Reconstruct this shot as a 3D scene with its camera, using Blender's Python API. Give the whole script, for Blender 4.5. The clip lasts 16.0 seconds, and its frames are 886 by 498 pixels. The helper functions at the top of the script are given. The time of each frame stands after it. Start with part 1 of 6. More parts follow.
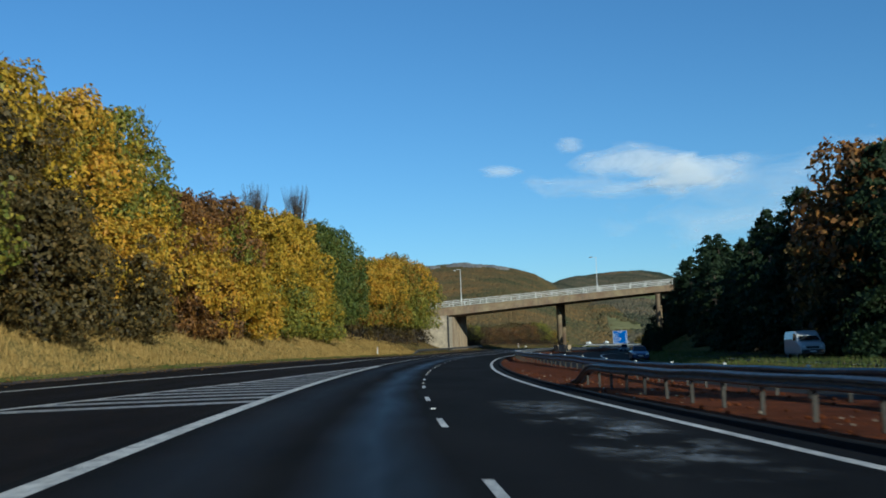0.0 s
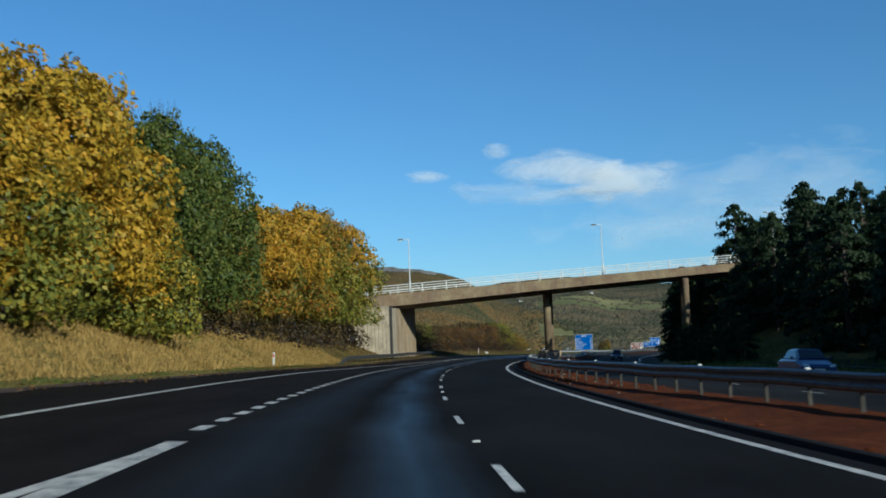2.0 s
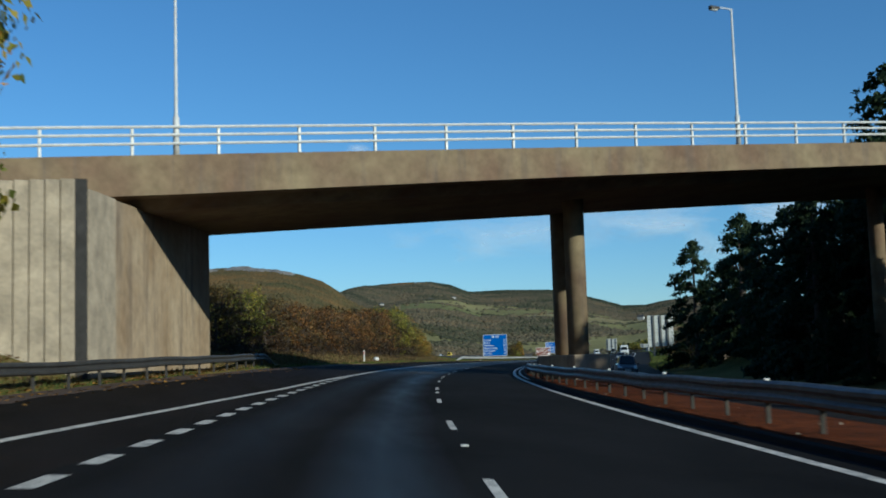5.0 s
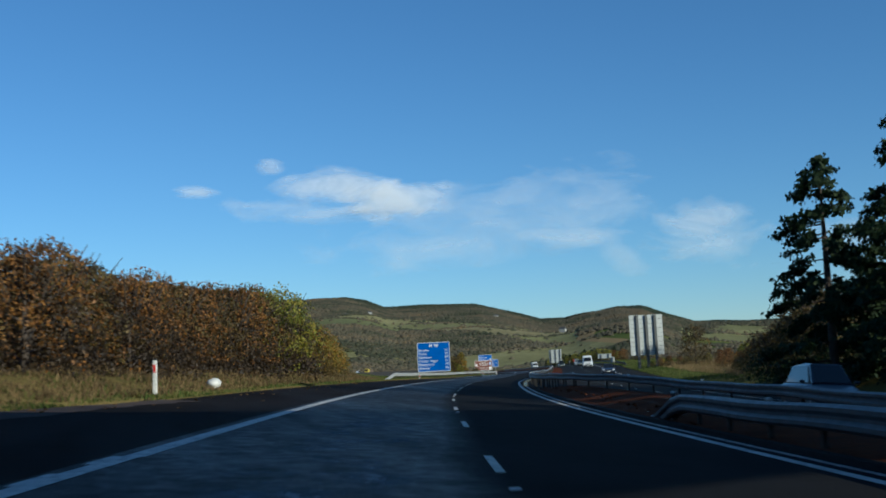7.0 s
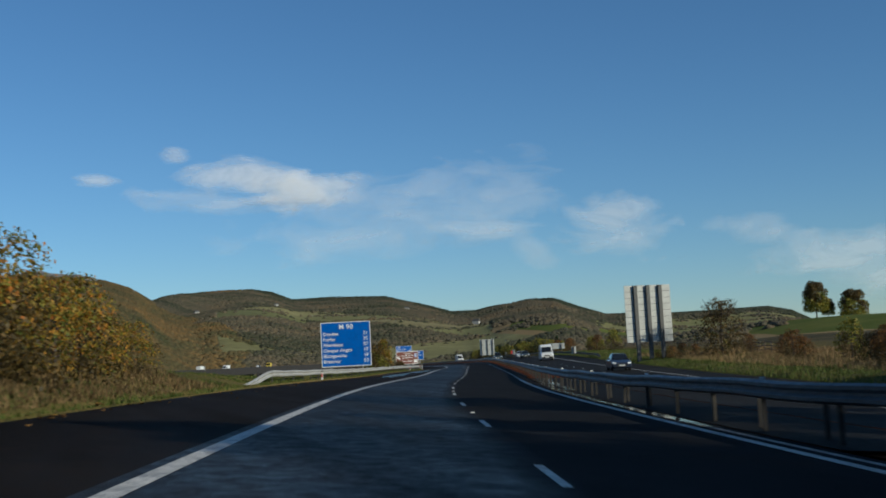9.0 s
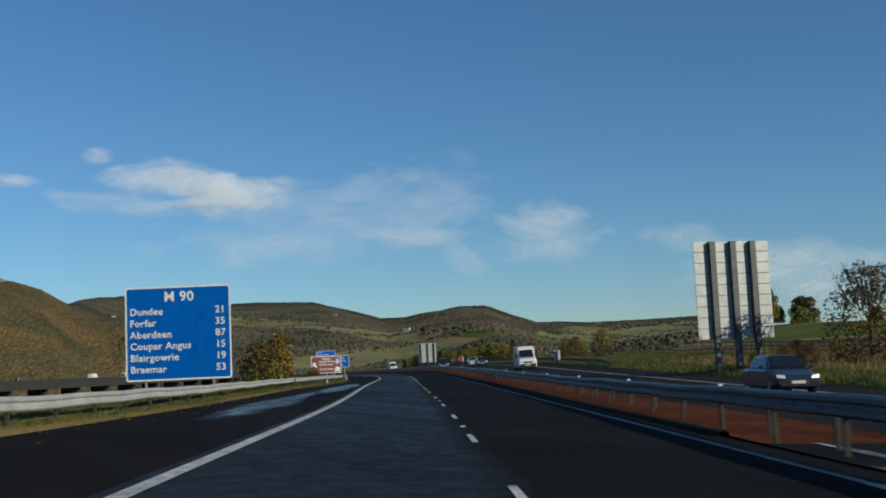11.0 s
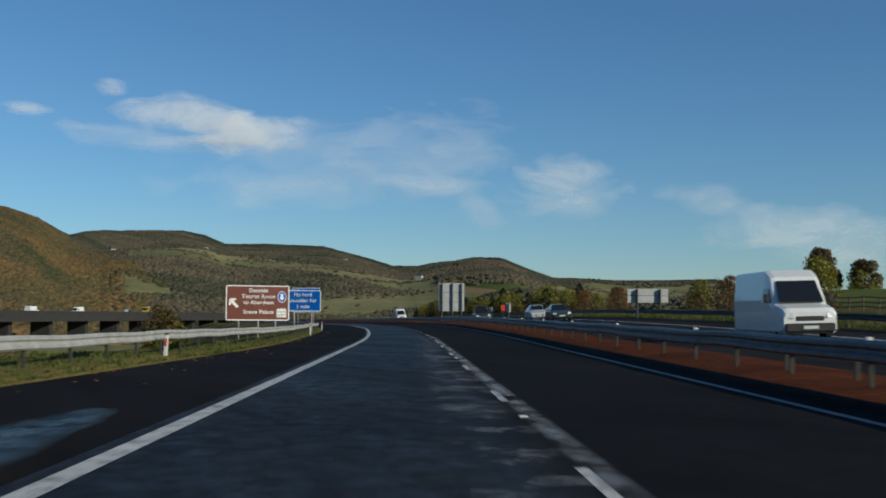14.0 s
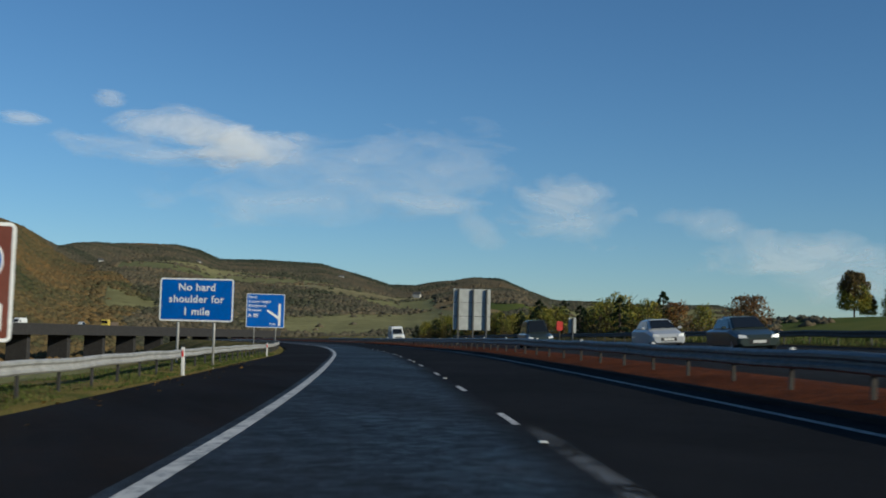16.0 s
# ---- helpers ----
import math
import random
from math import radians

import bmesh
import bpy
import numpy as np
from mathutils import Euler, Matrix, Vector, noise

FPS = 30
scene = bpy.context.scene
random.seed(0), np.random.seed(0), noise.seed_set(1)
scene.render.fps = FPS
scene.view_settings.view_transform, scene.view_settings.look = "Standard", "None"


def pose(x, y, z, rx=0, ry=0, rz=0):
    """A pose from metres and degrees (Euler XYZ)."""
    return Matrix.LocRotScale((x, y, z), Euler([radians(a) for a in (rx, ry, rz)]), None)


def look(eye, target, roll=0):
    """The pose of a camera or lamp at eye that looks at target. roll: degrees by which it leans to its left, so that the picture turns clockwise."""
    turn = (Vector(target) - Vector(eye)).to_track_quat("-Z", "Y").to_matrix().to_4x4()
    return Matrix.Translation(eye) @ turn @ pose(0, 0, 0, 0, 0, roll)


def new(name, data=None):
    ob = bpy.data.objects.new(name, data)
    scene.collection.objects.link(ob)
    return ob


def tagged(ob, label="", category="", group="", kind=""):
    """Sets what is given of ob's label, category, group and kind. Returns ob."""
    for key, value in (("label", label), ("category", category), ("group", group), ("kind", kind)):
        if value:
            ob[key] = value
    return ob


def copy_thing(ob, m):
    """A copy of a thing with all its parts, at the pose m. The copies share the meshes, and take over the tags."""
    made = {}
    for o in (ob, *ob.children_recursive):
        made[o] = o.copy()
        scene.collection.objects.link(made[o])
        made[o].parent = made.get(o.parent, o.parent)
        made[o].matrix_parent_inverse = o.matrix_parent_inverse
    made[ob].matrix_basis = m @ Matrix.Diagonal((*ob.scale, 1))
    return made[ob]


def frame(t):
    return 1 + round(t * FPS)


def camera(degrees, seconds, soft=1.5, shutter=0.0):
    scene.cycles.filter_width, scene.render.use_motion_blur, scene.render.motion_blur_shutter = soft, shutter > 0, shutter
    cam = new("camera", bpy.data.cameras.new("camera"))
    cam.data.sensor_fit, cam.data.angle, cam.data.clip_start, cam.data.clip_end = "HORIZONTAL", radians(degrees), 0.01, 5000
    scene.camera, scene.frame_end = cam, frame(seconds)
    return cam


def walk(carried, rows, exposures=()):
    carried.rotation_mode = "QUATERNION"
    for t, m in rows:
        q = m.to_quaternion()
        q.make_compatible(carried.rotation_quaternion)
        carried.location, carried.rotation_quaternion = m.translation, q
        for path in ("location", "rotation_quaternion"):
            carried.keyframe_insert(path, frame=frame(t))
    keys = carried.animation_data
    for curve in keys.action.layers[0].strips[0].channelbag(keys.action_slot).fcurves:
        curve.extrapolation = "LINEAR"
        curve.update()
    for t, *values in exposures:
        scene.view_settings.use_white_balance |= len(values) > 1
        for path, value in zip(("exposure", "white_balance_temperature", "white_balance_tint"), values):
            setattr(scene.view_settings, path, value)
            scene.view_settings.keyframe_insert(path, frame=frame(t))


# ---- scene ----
EXPOSURES = [(0.0, 0.12, 4850.0, -6.5), (4.7, 0.08, 4850.0, -5.5), (7.0, 0.10, 4900.0, -3.5), (8.0, -0.08, 5100.0, -1.0), (9.0, -0.1, 5300.0, 0.0), (16.0, -0.12, 5350.0, 0.0)]
cam = camera(42.63, 16.0, soft=1.8, shutter=0.2)

# The drive: seconds, place, then yaw to the left, pitch up and lean to the left in degrees.
PATH = [
    (0.0, 0.00, 0.00, 0.638, 0.21, 5.19, -2.25),
    (0.5, -1.03, 15.27, 0.682, -0.55, 5.74, -1.76),
    (1.0, -1.73, 30.54, 0.725, -1.81, 5.76, -2.48),
    (1.5, -2.13, 45.81, 0.770, -2.78, 6.12, -2.33),
    (2.0, -2.24, 61.07, 0.819, -3.63, 5.41, -2.19),
    (2.5, -2.04, 76.32, 0.875, -5.42, 5.73, -2.54),
    (3.0, -1.49, 91.53, 0.937, -6.79, 5.67, -2.14),
    (3.5, -0.63, 106.70, 0.997, -7.23, 6.08, -1.78),
    (4.0, 0.51, 121.80, 1.048, -8.43, 4.99, -1.85),
    (4.5, 1.96, 136.79, 1.088, -9.40, 5.83, -1.51),
    (4.7, 2.64, 142.76, 1.102, -9.92, 5.44, -1.67),
    (5.0, 3.76, 151.65, 1.121, -10.76, 5.47, -1.73),
    (5.5, 5.88, 166.35, 1.150, -12.15, 5.72, -2.02),
    (6.0, 8.32, 180.86, 1.178, -13.44, 6.05, -2.40),
    (6.5, 11.02, 195.19, 1.208, -14.47, 6.30, -2.68),
    (6.8, 12.73, 203.70, 1.224, -15.03, 6.33, -2.63),
    (7.0, 13.91, 209.33, 1.235, -15.11, 6.11, -2.77),
    (7.5, 17.00, 223.31, 1.262, -16.22, 6.61, -2.83),
    (8.0, 20.29, 237.14, 1.288, -17.44, 6.22, -2.97),
    (8.5, 23.83, 250.81, 1.317, -18.94, 5.68, -3.26),
    (9.0, 27.64, 264.33, 1.348, -19.68, 5.56, -2.91),
    (9.5, 31.74, 277.71, 1.371, -20.48, 5.76, -3.29),
    (10.0, 36.14, 290.93, 1.378, -21.95, 5.81, -3.34),
    (10.2, 37.98, 296.19, 1.373, -22.16, 5.89, -3.34),
    (10.5, 40.80, 304.03, 1.359, -22.67, 5.82, -3.20),
    (11.0, 45.66, 317.00, 1.322, -23.26, 5.81, -2.57),
    (11.5, 50.62, 329.90, 1.281, -23.30, 5.80, -1.76),
    (12.0, 55.57, 342.76, 1.249, -23.05, 5.80, -1.14),
    (12.3, 58.53, 350.46, 1.237, -22.85, 5.76, -1.17),
    (12.5, 60.49, 355.59, 1.231, -23.15, 6.65, -0.77),
    (13.0, 65.34, 368.42, 1.218, -23.19, 4.97, -1.09),
    (13.5, 70.14, 381.23, 1.208, -22.70, 4.17, -0.62),
    (14.0, 74.93, 394.01, 1.198, -22.49, 3.39, 0.24),
    (14.5, 79.69, 406.78, 1.188, -22.59, 4.30, 0.34),
    (15.0, 84.43, 419.53, 1.179, -22.39, 5.58, 0.92),
    (15.5, 89.16, 432.26, 1.171, -22.47, 5.64, 1.30),
    (16.0, 93.88, 444.97, 1.163, -22.57, 4.44, 1.39),
]


def drive_pose(x, y, z, yaw, pitch, lean):
    a, b = radians(yaw), radians(pitch)
    ahead = Vector((-math.sin(a) * math.cos(b), math.cos(a) * math.cos(b), math.sin(b)))
    eye = Vector((x, y, z))
    return look(eye, eye + 10 * ahead, lean)


walk(cam, [(t, drive_pose(*p)) for t, *p in PATH], exposures=EXPOSURES)

# The road's own line: one value every 20 m from 160 m behind the start.
STEP, FIRST = 20.0, -160.0
HEADING = [11.33, 10.44, 9.54, 8.65, 7.76, 6.87, 5.98, 5.09, 4.2, 2.74, 1.25, -0.16, -1.7, -3.15, -4.59, -6.32, -8.08, -9.71, -11.69, -13.61, -14.62, -16.15, -17.41, -18.47, -20.6, -21.63, -21.12, -20.56, -20.7, -20.78, -20.75, -20.58, -19.4, -18.5, -17.96, -17.35, -16.63, -15.8, -14.88, -13.86, -12.76, -11.66, -10.54, -9.43, -8.32, -7.21, -6.09, -4.98, -3.87, -2.76, -1.64, -0.64]
LEVEL = [-0.44, -0.44, -0.44, -0.44, -0.44, -0.44, -0.44, -0.44, -0.44, -0.43, -0.41, -0.35, -0.26, -0.16, -0.06, -0.02, 0.02, 0.13, 0.23, 0.24, 0.22, 0.2, 0.18, 0.16, 0.13, 0.07, 0.02, 0.04, 0.08, 0.07, 0.06, 0.05, 0.05, 0.08, 0.08, -0, -0.1, -0.15, -0.2, -0.28, -0.37, -0.46, -0.55, -0.64, -0.73, -0.82, -0.91, -1, -1.09, -1.18, -1.27, -1.36]
BANK = [-1.88, -1.88, -1.88, -1.88, -1.88, -1.88, -1.88, -1.88, -1.88, -2.25, -2.66, -3, -3.18, -3.08, -2.78, -2.5, -2.48, -2.9, -3.6, -4.26, -4.58, -4.44, -4.01, -3.45, -2.89, -2.36, -1.78, -1.15, -0.46, 0.37, 1.3, 2.19, 2.86, 3.27, 3.51, 3.64, 3.71, 3.72, 3.63, 3.51, 3.41, 3.33, 3.25, 3.18, 3.12, 3.08, 3.04, 3.02, 3, 2.98, 2.97, 2.97]
ORIGIN = (0.91, 0.07)


def spline(values, q):
    """Smooth values along the road, given every STEP metres."""
    v = np.array(values, float)
    n = len(v)
    u = np.clip((np.asarray(q, float) - FIRST) / STEP, 0, n - 1 - 1e-6)
    i = np.floor(u).astype(int)
    u = u - i
    m = np.gradient(v)
    return (2 * u**3 - 3 * u**2 + 1) * v[i] + (u**3 - 2 * u**2 + u) * m[i] + (3 * u**2 - 2 * u**3) * v[i + 1] + (u**3 - u**2) * m[i + 1]


ROAD_S = np.arange(FIRST, FIRST + STEP * (len(HEADING) - 1) + 0.01, 1.0)
ROAD_H = np.radians(spline(HEADING, ROAD_S))
ROAD_Z = spline(LEVEL, ROAD_S)
ROAD_B = np.tan(np.radians(spline(BANK, ROAD_S)))
_mid = (ROAD_H[1:] + ROAD_H[:-1]) / 2
ROAD_X = np.concatenate([[0], np.cumsum(-np.sin(_mid))])
ROAD_Y = np.concatenate([[0], np.cumsum(np.cos(_mid))])
_zero = int(np.searchsorted(ROAD_S, 0))
ROAD_X = ROAD_X + ORIGIN[0] - ROAD_X[_zero]
ROAD_Y = ROAD_Y + ORIGIN[1] - ROAD_Y[_zero]
S_END = float(ROAD_S[-1])


def at(s, lat, up=0.0):
    """A place s metres along the road, lat metres to the right of its lane line, up over its surface. Takes arrays."""
    h = np.interp(s, ROAD_S, ROAD_H)
    bank = np.interp(s, ROAD_S, ROAD_B)
    tilt = np.clip(lat, -14, 19) * bank
    return np.stack(np.broadcast_arrays(np.interp(s, ROAD_S, ROAD_X) + np.cos(h) * lat, np.interp(s, ROAD_S, ROAD_Y) + np.sin(h) * lat,
                                        np.interp(s, ROAD_S, ROAD_Z) + tilt + up), -1)


def heading(s):
    return float(np.degrees(np.interp(s, ROAD_S, ROAD_H)))


def along(x, y):
    """The s and lat of places in plan."""
    x, y = np.atleast_1d(x), np.atleast_1d(y)
    ss, ll = np.empty(len(x)), np.empty(len(x))
    for k in range(0, len(x), 2000):
        d = (x[k:k + 2000, None] - ROAD_X[::4]) ** 2 + (y[k:k + 2000, None] - ROAD_Y[::4]) ** 2
        i = np.argmin(d, 1) * 4
        dx, dy = x[k:k + 2000] - ROAD_X[i], y[k:k + 2000] - ROAD_Y[i]
        c, n = np.cos(ROAD_H[i]), np.sin(ROAD_H[i])
        ss[k:k + 2000] = ROAD_S[i] - n * dx + c * dy
        ll[k:k + 2000] = c * dx + n * dy
    return ss, ll


def edge(table, s):
    return np.interp(s, [p[0] for p in table], [p[1] for p in table])


TARMAC_LEFT = [(-160, -24), (-40, -18.5), (0, -15), (37, -13.5), (57, -12.9), (104, -10.7), (133, -10.2), (165, -9.5), (200, -8.9), (230, -8.1), (240, -7.4), (290, -7.9), (330, -8.4), (400, -8.3), (450, -7.8), (490, -8.4), (880, -8.6)]
SLIP_LINE = [(-160, -22), (-40, -16), (0, -13.1), (39, -10.4), (51, -9.1), (78, -7.2), (100, -7.3), (117, -7.1), (152, -6.3), (166, -5.5), (173, -5.0), (184, -4.35), (203, -3.8), (222, -3.7)]
GORE_LEFT = [(-160, -17), (-40, -12.2), (0, -9.5), (21.5, -8.0), (27.5, -7.3), (40, -6.0), (68, -4.0), (74, -3.65)]
RESERVE_RIGHT = [(-160, 10.2), (45, 10.0), (80, 9.0), (120, 7.2), (200, 7.4), (225, 8.7), (252, 9.0), (268, 7.8), (290, 7.1), (880, 7.1)]


def opposite(off):
    """An edge that lies off metres beyond the central reserve."""
    return lambda s: edge(RESERVE_RIGHT, s) + off

# ---- light ----
SUN_AZ, SUN_EL = 145.0, 21.2
world = bpy.data.worlds.new("world")
scene.world = world
world.use_nodes = True
_wn = world.node_tree.nodes
_sky = _wn.new("ShaderNodeTexSky")
_sky.sky_type, _sky.sun_disc = "NISHITA", False
_sky.sun_elevation, _sky.sun_rotation = radians(SUN_EL), radians(SUN_AZ)
_sky.air_density, _sky.dust_density, _sky.ozone_density, _sky.altitude = 1.0, 0.0, 4.2, 60.0
_wn["Background"].inputs["Strength"].default_value = 0.083
world.node_tree.links.new(_sky.outputs[0], _wn["Background"].inputs["Color"])
sun = new("sun", bpy.data.lights.new("sun", "SUN"))
sun.data.energy, sun.data.angle, sun.data.color = 5.0, radians(0.5), (1.0, 0.80, 0.56)
_a, _e = radians(SUN_AZ), radians(SUN_EL)
sun.matrix_world = look((0, 0, 60), (-60 * math.sin(_a) * math.cos(_e), -60 * math.cos(_a) * math.cos(_e), 60 - 60 * math.sin(_e)))

# ---- materials ----


class Nodes:
    """A node material, with a few short ways to write its nodes."""

    def __init__(self, name, rough=0.7, metal=0.0):
        self.mat = bpy.data.materials.new(name)
        self.mat.use_nodes = True
        self.n, self.l = self.mat.node_tree.nodes, self.mat.node_tree.links
        self.b = self.n["Principled BSDF"]
        self.b.inputs["Roughness"].default_value, self.b.inputs["Metallic"].default_value = rough, metal
        self.geo = self.n.new("ShaderNodeNewGeometry")

    def put(self, value, socket):
        if hasattr(value, "is_output") or isinstance(value, bpy.types.NodeSocket):
            self.l.new(value, socket)
        else:
            socket.default_value = value

    def place(self, scale=(1, 1, 1), local=False):
        m = self.n.new("ShaderNodeMapping")
        m.inputs["Scale"].default_value = scale
        src = self.n.new("ShaderNodeTexCoord").outputs["Object"] if local else self.geo.outputs["Position"]
        self.l.new(src, m.inputs["Vector"])
        return m.outputs[0]

    def noise(self, scale, detail=4.0, rough=0.55, vector=None, bend=0.0):
        t = self.n.new("ShaderNodeTexNoise")
        t.inputs["Scale"].default_value, t.inputs["Detail"].default_value, t.inputs["Roughness"].default_value = scale, detail, rough
        t.inputs["Distortion"].default_value = bend
        self.l.new(vector if vector is not None else self.place(), t.inputs["Vector"])
        return t.outputs["Fac"]

    def ramp(self, fac, stops):
        r = self.n.new("ShaderNodeValToRGB")
        e = r.color_ramp.elements
        while len(e) < len(stops):
            e.new(0.5)
        for el, (p, c) in zip(e, stops):
            el.position = p
            el.color = (*c, 1) if isinstance(c, tuple) else (c, c, c, 1)
        self.l.new(fac, r.inputs[0])
        return r.outputs[0]

    def mix(self, fac, a, b, how="MIX"):
        m = self.n.new("ShaderNodeMix")
        m.data_type, m.blend_type = "RGBA", how
        self.put(fac, m.inputs[0])
        for v, i in ((a, 6), (b, 7)):
            self.put((*v, 1) if isinstance(v, tuple) else v, m.inputs[i])
        return m.outputs[2]

    def math(self, op, a, b=0.0, clamp=False):
        m = self.n.new("ShaderNodeMath")
        m.operation, m.use_clamp = op, clamp
        self.put(a, m.inputs[0]), self.put(b, m.inputs[1])
        return m.outputs[0]

    def colour(self, value):
        self.put((*value, 1) if isinstance(value, tuple) else value, self.b.inputs["Base Color"])
        return self

    def rough(self, value):
        self.put(value, self.b.inputs["Roughness"])
        return self

    def bump(self, height, strength=0.3, distance=0.02):
        b = self.n.new("ShaderNodeBump")
        b.inputs["Strength"].default_value, b.inputs["Distance"].default_value = strength, distance
        self.l.new(height, b.inputs["Height"])
        self.l.new(b.outputs[0], self.b.inputs["Normal"])
        return self

    def random(self, island=False):
        if island:
            return self.geo.outputs["Random Per Island"]
        return self.n.new("ShaderNodeObjectInfo").outputs["Random"]

    def done(self, alpha=None):
        return self.mat


def plain(name, c, rough=0.6, metal=0.0, wear=0.25, scale=6.0):
    """A painted or bare surface with two scales of wear."""
    m = Nodes(name, rough, metal)
    dark = tuple(v * (1 - wear) for v in c)
    f = m.ramp(m.noise(scale, 5), [(0.35, 0.0), (0.7, 1.0)])
    g = m.ramp(m.noise(scale * 7, 3), [(0.3, 0.75), (0.75, 1.0)])
    m.colour(m.mix(1.0, m.mix(f, dark, c), g, "MULTIPLY"))
    m.rough(m.ramp(m.noise(scale * 3, 3), [(0.3, max(0.05, rough - 0.12)), (0.7, min(1.0, rough + 0.12))]))
    return m.mat


def foliage(name, stops, gloss=0.55):
    """Leaves: each its own tone, in patches, and letting some light through."""
    m = Nodes(name, gloss)
    pick = m.math("ADD", m.math("MULTIPLY", m.random(True), 0.55), m.math("MULTIPLY", m.noise(0.45, 3), 0.6))
    pick = m.math("SUBTRACT", pick, 0.08)
    tone = m.ramp(pick, [(0.15 + 0.7 * i / (len(stops) - 1), c) for i, c in enumerate(stops)])
    m.colour(tone)
    t = m.n.new("ShaderNodeBsdfTranslucent")
    m.l.new(tone, t.inputs["Color"])
    x = m.n.new("ShaderNodeMixShader")
    x.inputs[0].default_value = 0.28
    m.l.new(m.b.outputs[0], x.inputs[1]), m.l.new(t.outputs[0], x.inputs[2])
    m.l.new(x.outputs[0], m.n["Material Output"].inputs["Surface"])
    m.b.inputs["Specular IOR Level"].default_value = 0.25
    return m.mat


def make_asphalt(name, base, warm, wet_lane):
    """Chipped tarmac. On the carriageway the wheel tracks of the inner lane are polished, and past the bridge that whole lane is damp and speckled."""
    m = Nodes(name, 0.6)
    lane, far = m.n.new("ShaderNodeAttribute"), m.n.new("ShaderNodeAttribute")
    lane.attribute_name, far.attribute_name = "across", "along"
    grain = m.noise(90, 2, 0.7)
    stain = m.noise(0.35, 4, 0.6, m.place((1, 0.35, 1)))
    patch = m.noise(2.2, 5, 0.6)
    c = m.mix(m.ramp(stain, [(0.35, 0.0), (0.68, 1.0)]), tuple(v * 0.7 for v in base), tuple(v * 1.25 for v in base))
    c = m.mix(m.ramp(patch, [(0.5, 0.0), (0.8, 0.5)]), c, warm)
    c = m.mix(1.0, c, m.ramp(grain, [(0.3, 0.55), (0.75, 1.45)]), "MULTIPLY")
    if wet_lane:
        here = m.math("ADD", lane.outputs["Fac"], m.math("MULTIPLY", m.math("SUBTRACT", m.noise(0.12, 3), 0.5), 0.7))

        def track(mid, half):
            return m.ramp(m.math("DIVIDE", m.math("ABSOLUTE", m.math("SUBTRACT", here, mid)), half), [(0.0, 1.0), (0.45, 0.7), (1.0, 0.0)])

        worn = m.math("MAXIMUM", track(-0.95, 0.75), m.math("MULTIPLY", track(-2.65, 0.8), 0.45))
        inner = m.ramp(m.math("ADD", m.math("MULTIPLY", here, -1.6), 0.25), [(0.0, 0.08), (1.0, 1.0)])
        speck = m.ramp(m.noise(3.2, 7, 0.75, m.place((1, 0.8, 1)), 0.4), [(0.36, 0.45), (0.62, 1.0)])
        later = m.ramp(m.math("DIVIDE", m.math("SUBTRACT", far.outputs["Fac"], 190.0), 30.0), [(0.0, 0.0), (1.0, 1.0)])
        streak = m.ramp(m.noise(0.5, 5, 0.6, m.place((1, 0.10, 1)), 0.3), [(0.25, 0.45), (0.75, 1.0)])
        wet = m.math("MULTIPLY", m.mix(later, worn, m.math("MULTIPLY", inner, speck)), streak)
        pale = m.ramp(m.noise(5.0, 8, 0.8, m.place((1, 0.5, 1)), 0.5), [(0.56, 0.0), (0.70, 1.0)])
        c = m.mix(m.math("MULTIPLY", m.math("MULTIPLY", m.math("MULTIPLY", pale, inner), later), 0.5), c, (0.085, 0.09, 0.10))
    else:
        wet = m.math("MULTIPLY", m.ramp(m.noise(0.5, 5, 0.6, m.place((1, 0.10, 1)), 0.3), [(0.25, 0.0), (0.80, 1.0)]), 0.25)
    m.colour(c)
    m.rough(m.mix(wet, (0.85, 0.85, 0.85), (0.33, 0.33, 0.33)))
    m.put(m.math("ADD", 0.015, m.math("MULTIPLY", wet, 0.15)), m.b.inputs["Specular IOR Level"])
    return m.bump(grain, 0.5, 0.012).mat


ASPHALT = make_asphalt("asphalt", (0.0145, 0.0145, 0.0155), (0.021, 0.020, 0.019), True)
SHOULDER = make_asphalt("shoulder_asphalt", (0.013, 0.011, 0.0098), (0.030, 0.018, 0.012), False)
OLD_ASPHALT = make_asphalt("worn_asphalt", (0.020, 0.019, 0.018), (0.032, 0.029, 0.027), False)


def make_puddle(name, r0, r1, gloss, soft):
    m = Nodes(name, 0.3)
    m.colour((0.008, 0.008, 0.008))
    m.rough(m.ramp(m.noise(1.5, 4), [(0.4, r0), (0.7, r1)]))
    m.b.inputs["Specular IOR Level"].default_value = gloss
    fade = m.n.new("ShaderNodeAttribute")
    fade.attribute_name = "fade"
    streak = m.ramp(m.noise(1.2, 6, 0.65), [(0.35, 0.45), (0.6, 1.0)])
    m.put(m.math("MULTIPLY", m.ramp(fade.outputs["Fac"], [(0.0, 0.0), (soft, 1.0)]), streak), m.b.inputs["Alpha"])
    return m.bump(m.noise(6, 3), 0.06, 0.01).mat


PUDDLE = make_puddle("damp_sheen", 0.18, 0.45, 0.15, 0.7)
WATER = make_puddle("standing_water", 0.04, 0.2, 0.4, 0.3)


def make_paint(name, lo, hi):
    m = Nodes(name, 0.55)
    worn = m.ramp(m.noise(5.5, 6, 0.75), [(lo, 0.0), (hi, 1.0)])
    streak = m.ramp(m.noise(1.3, 4, 0.6), [(0.3, 0.75), (0.6, 1.0)])
    c = m.mix(worn, (0.13, 0.125, 0.12), (0.62, 0.59, 0.53))
    m.colour(m.mix(1.0, c, streak, "MULTIPLY"))
    return m.bump(m.noise(80, 2), 0.2, 0.01).mat


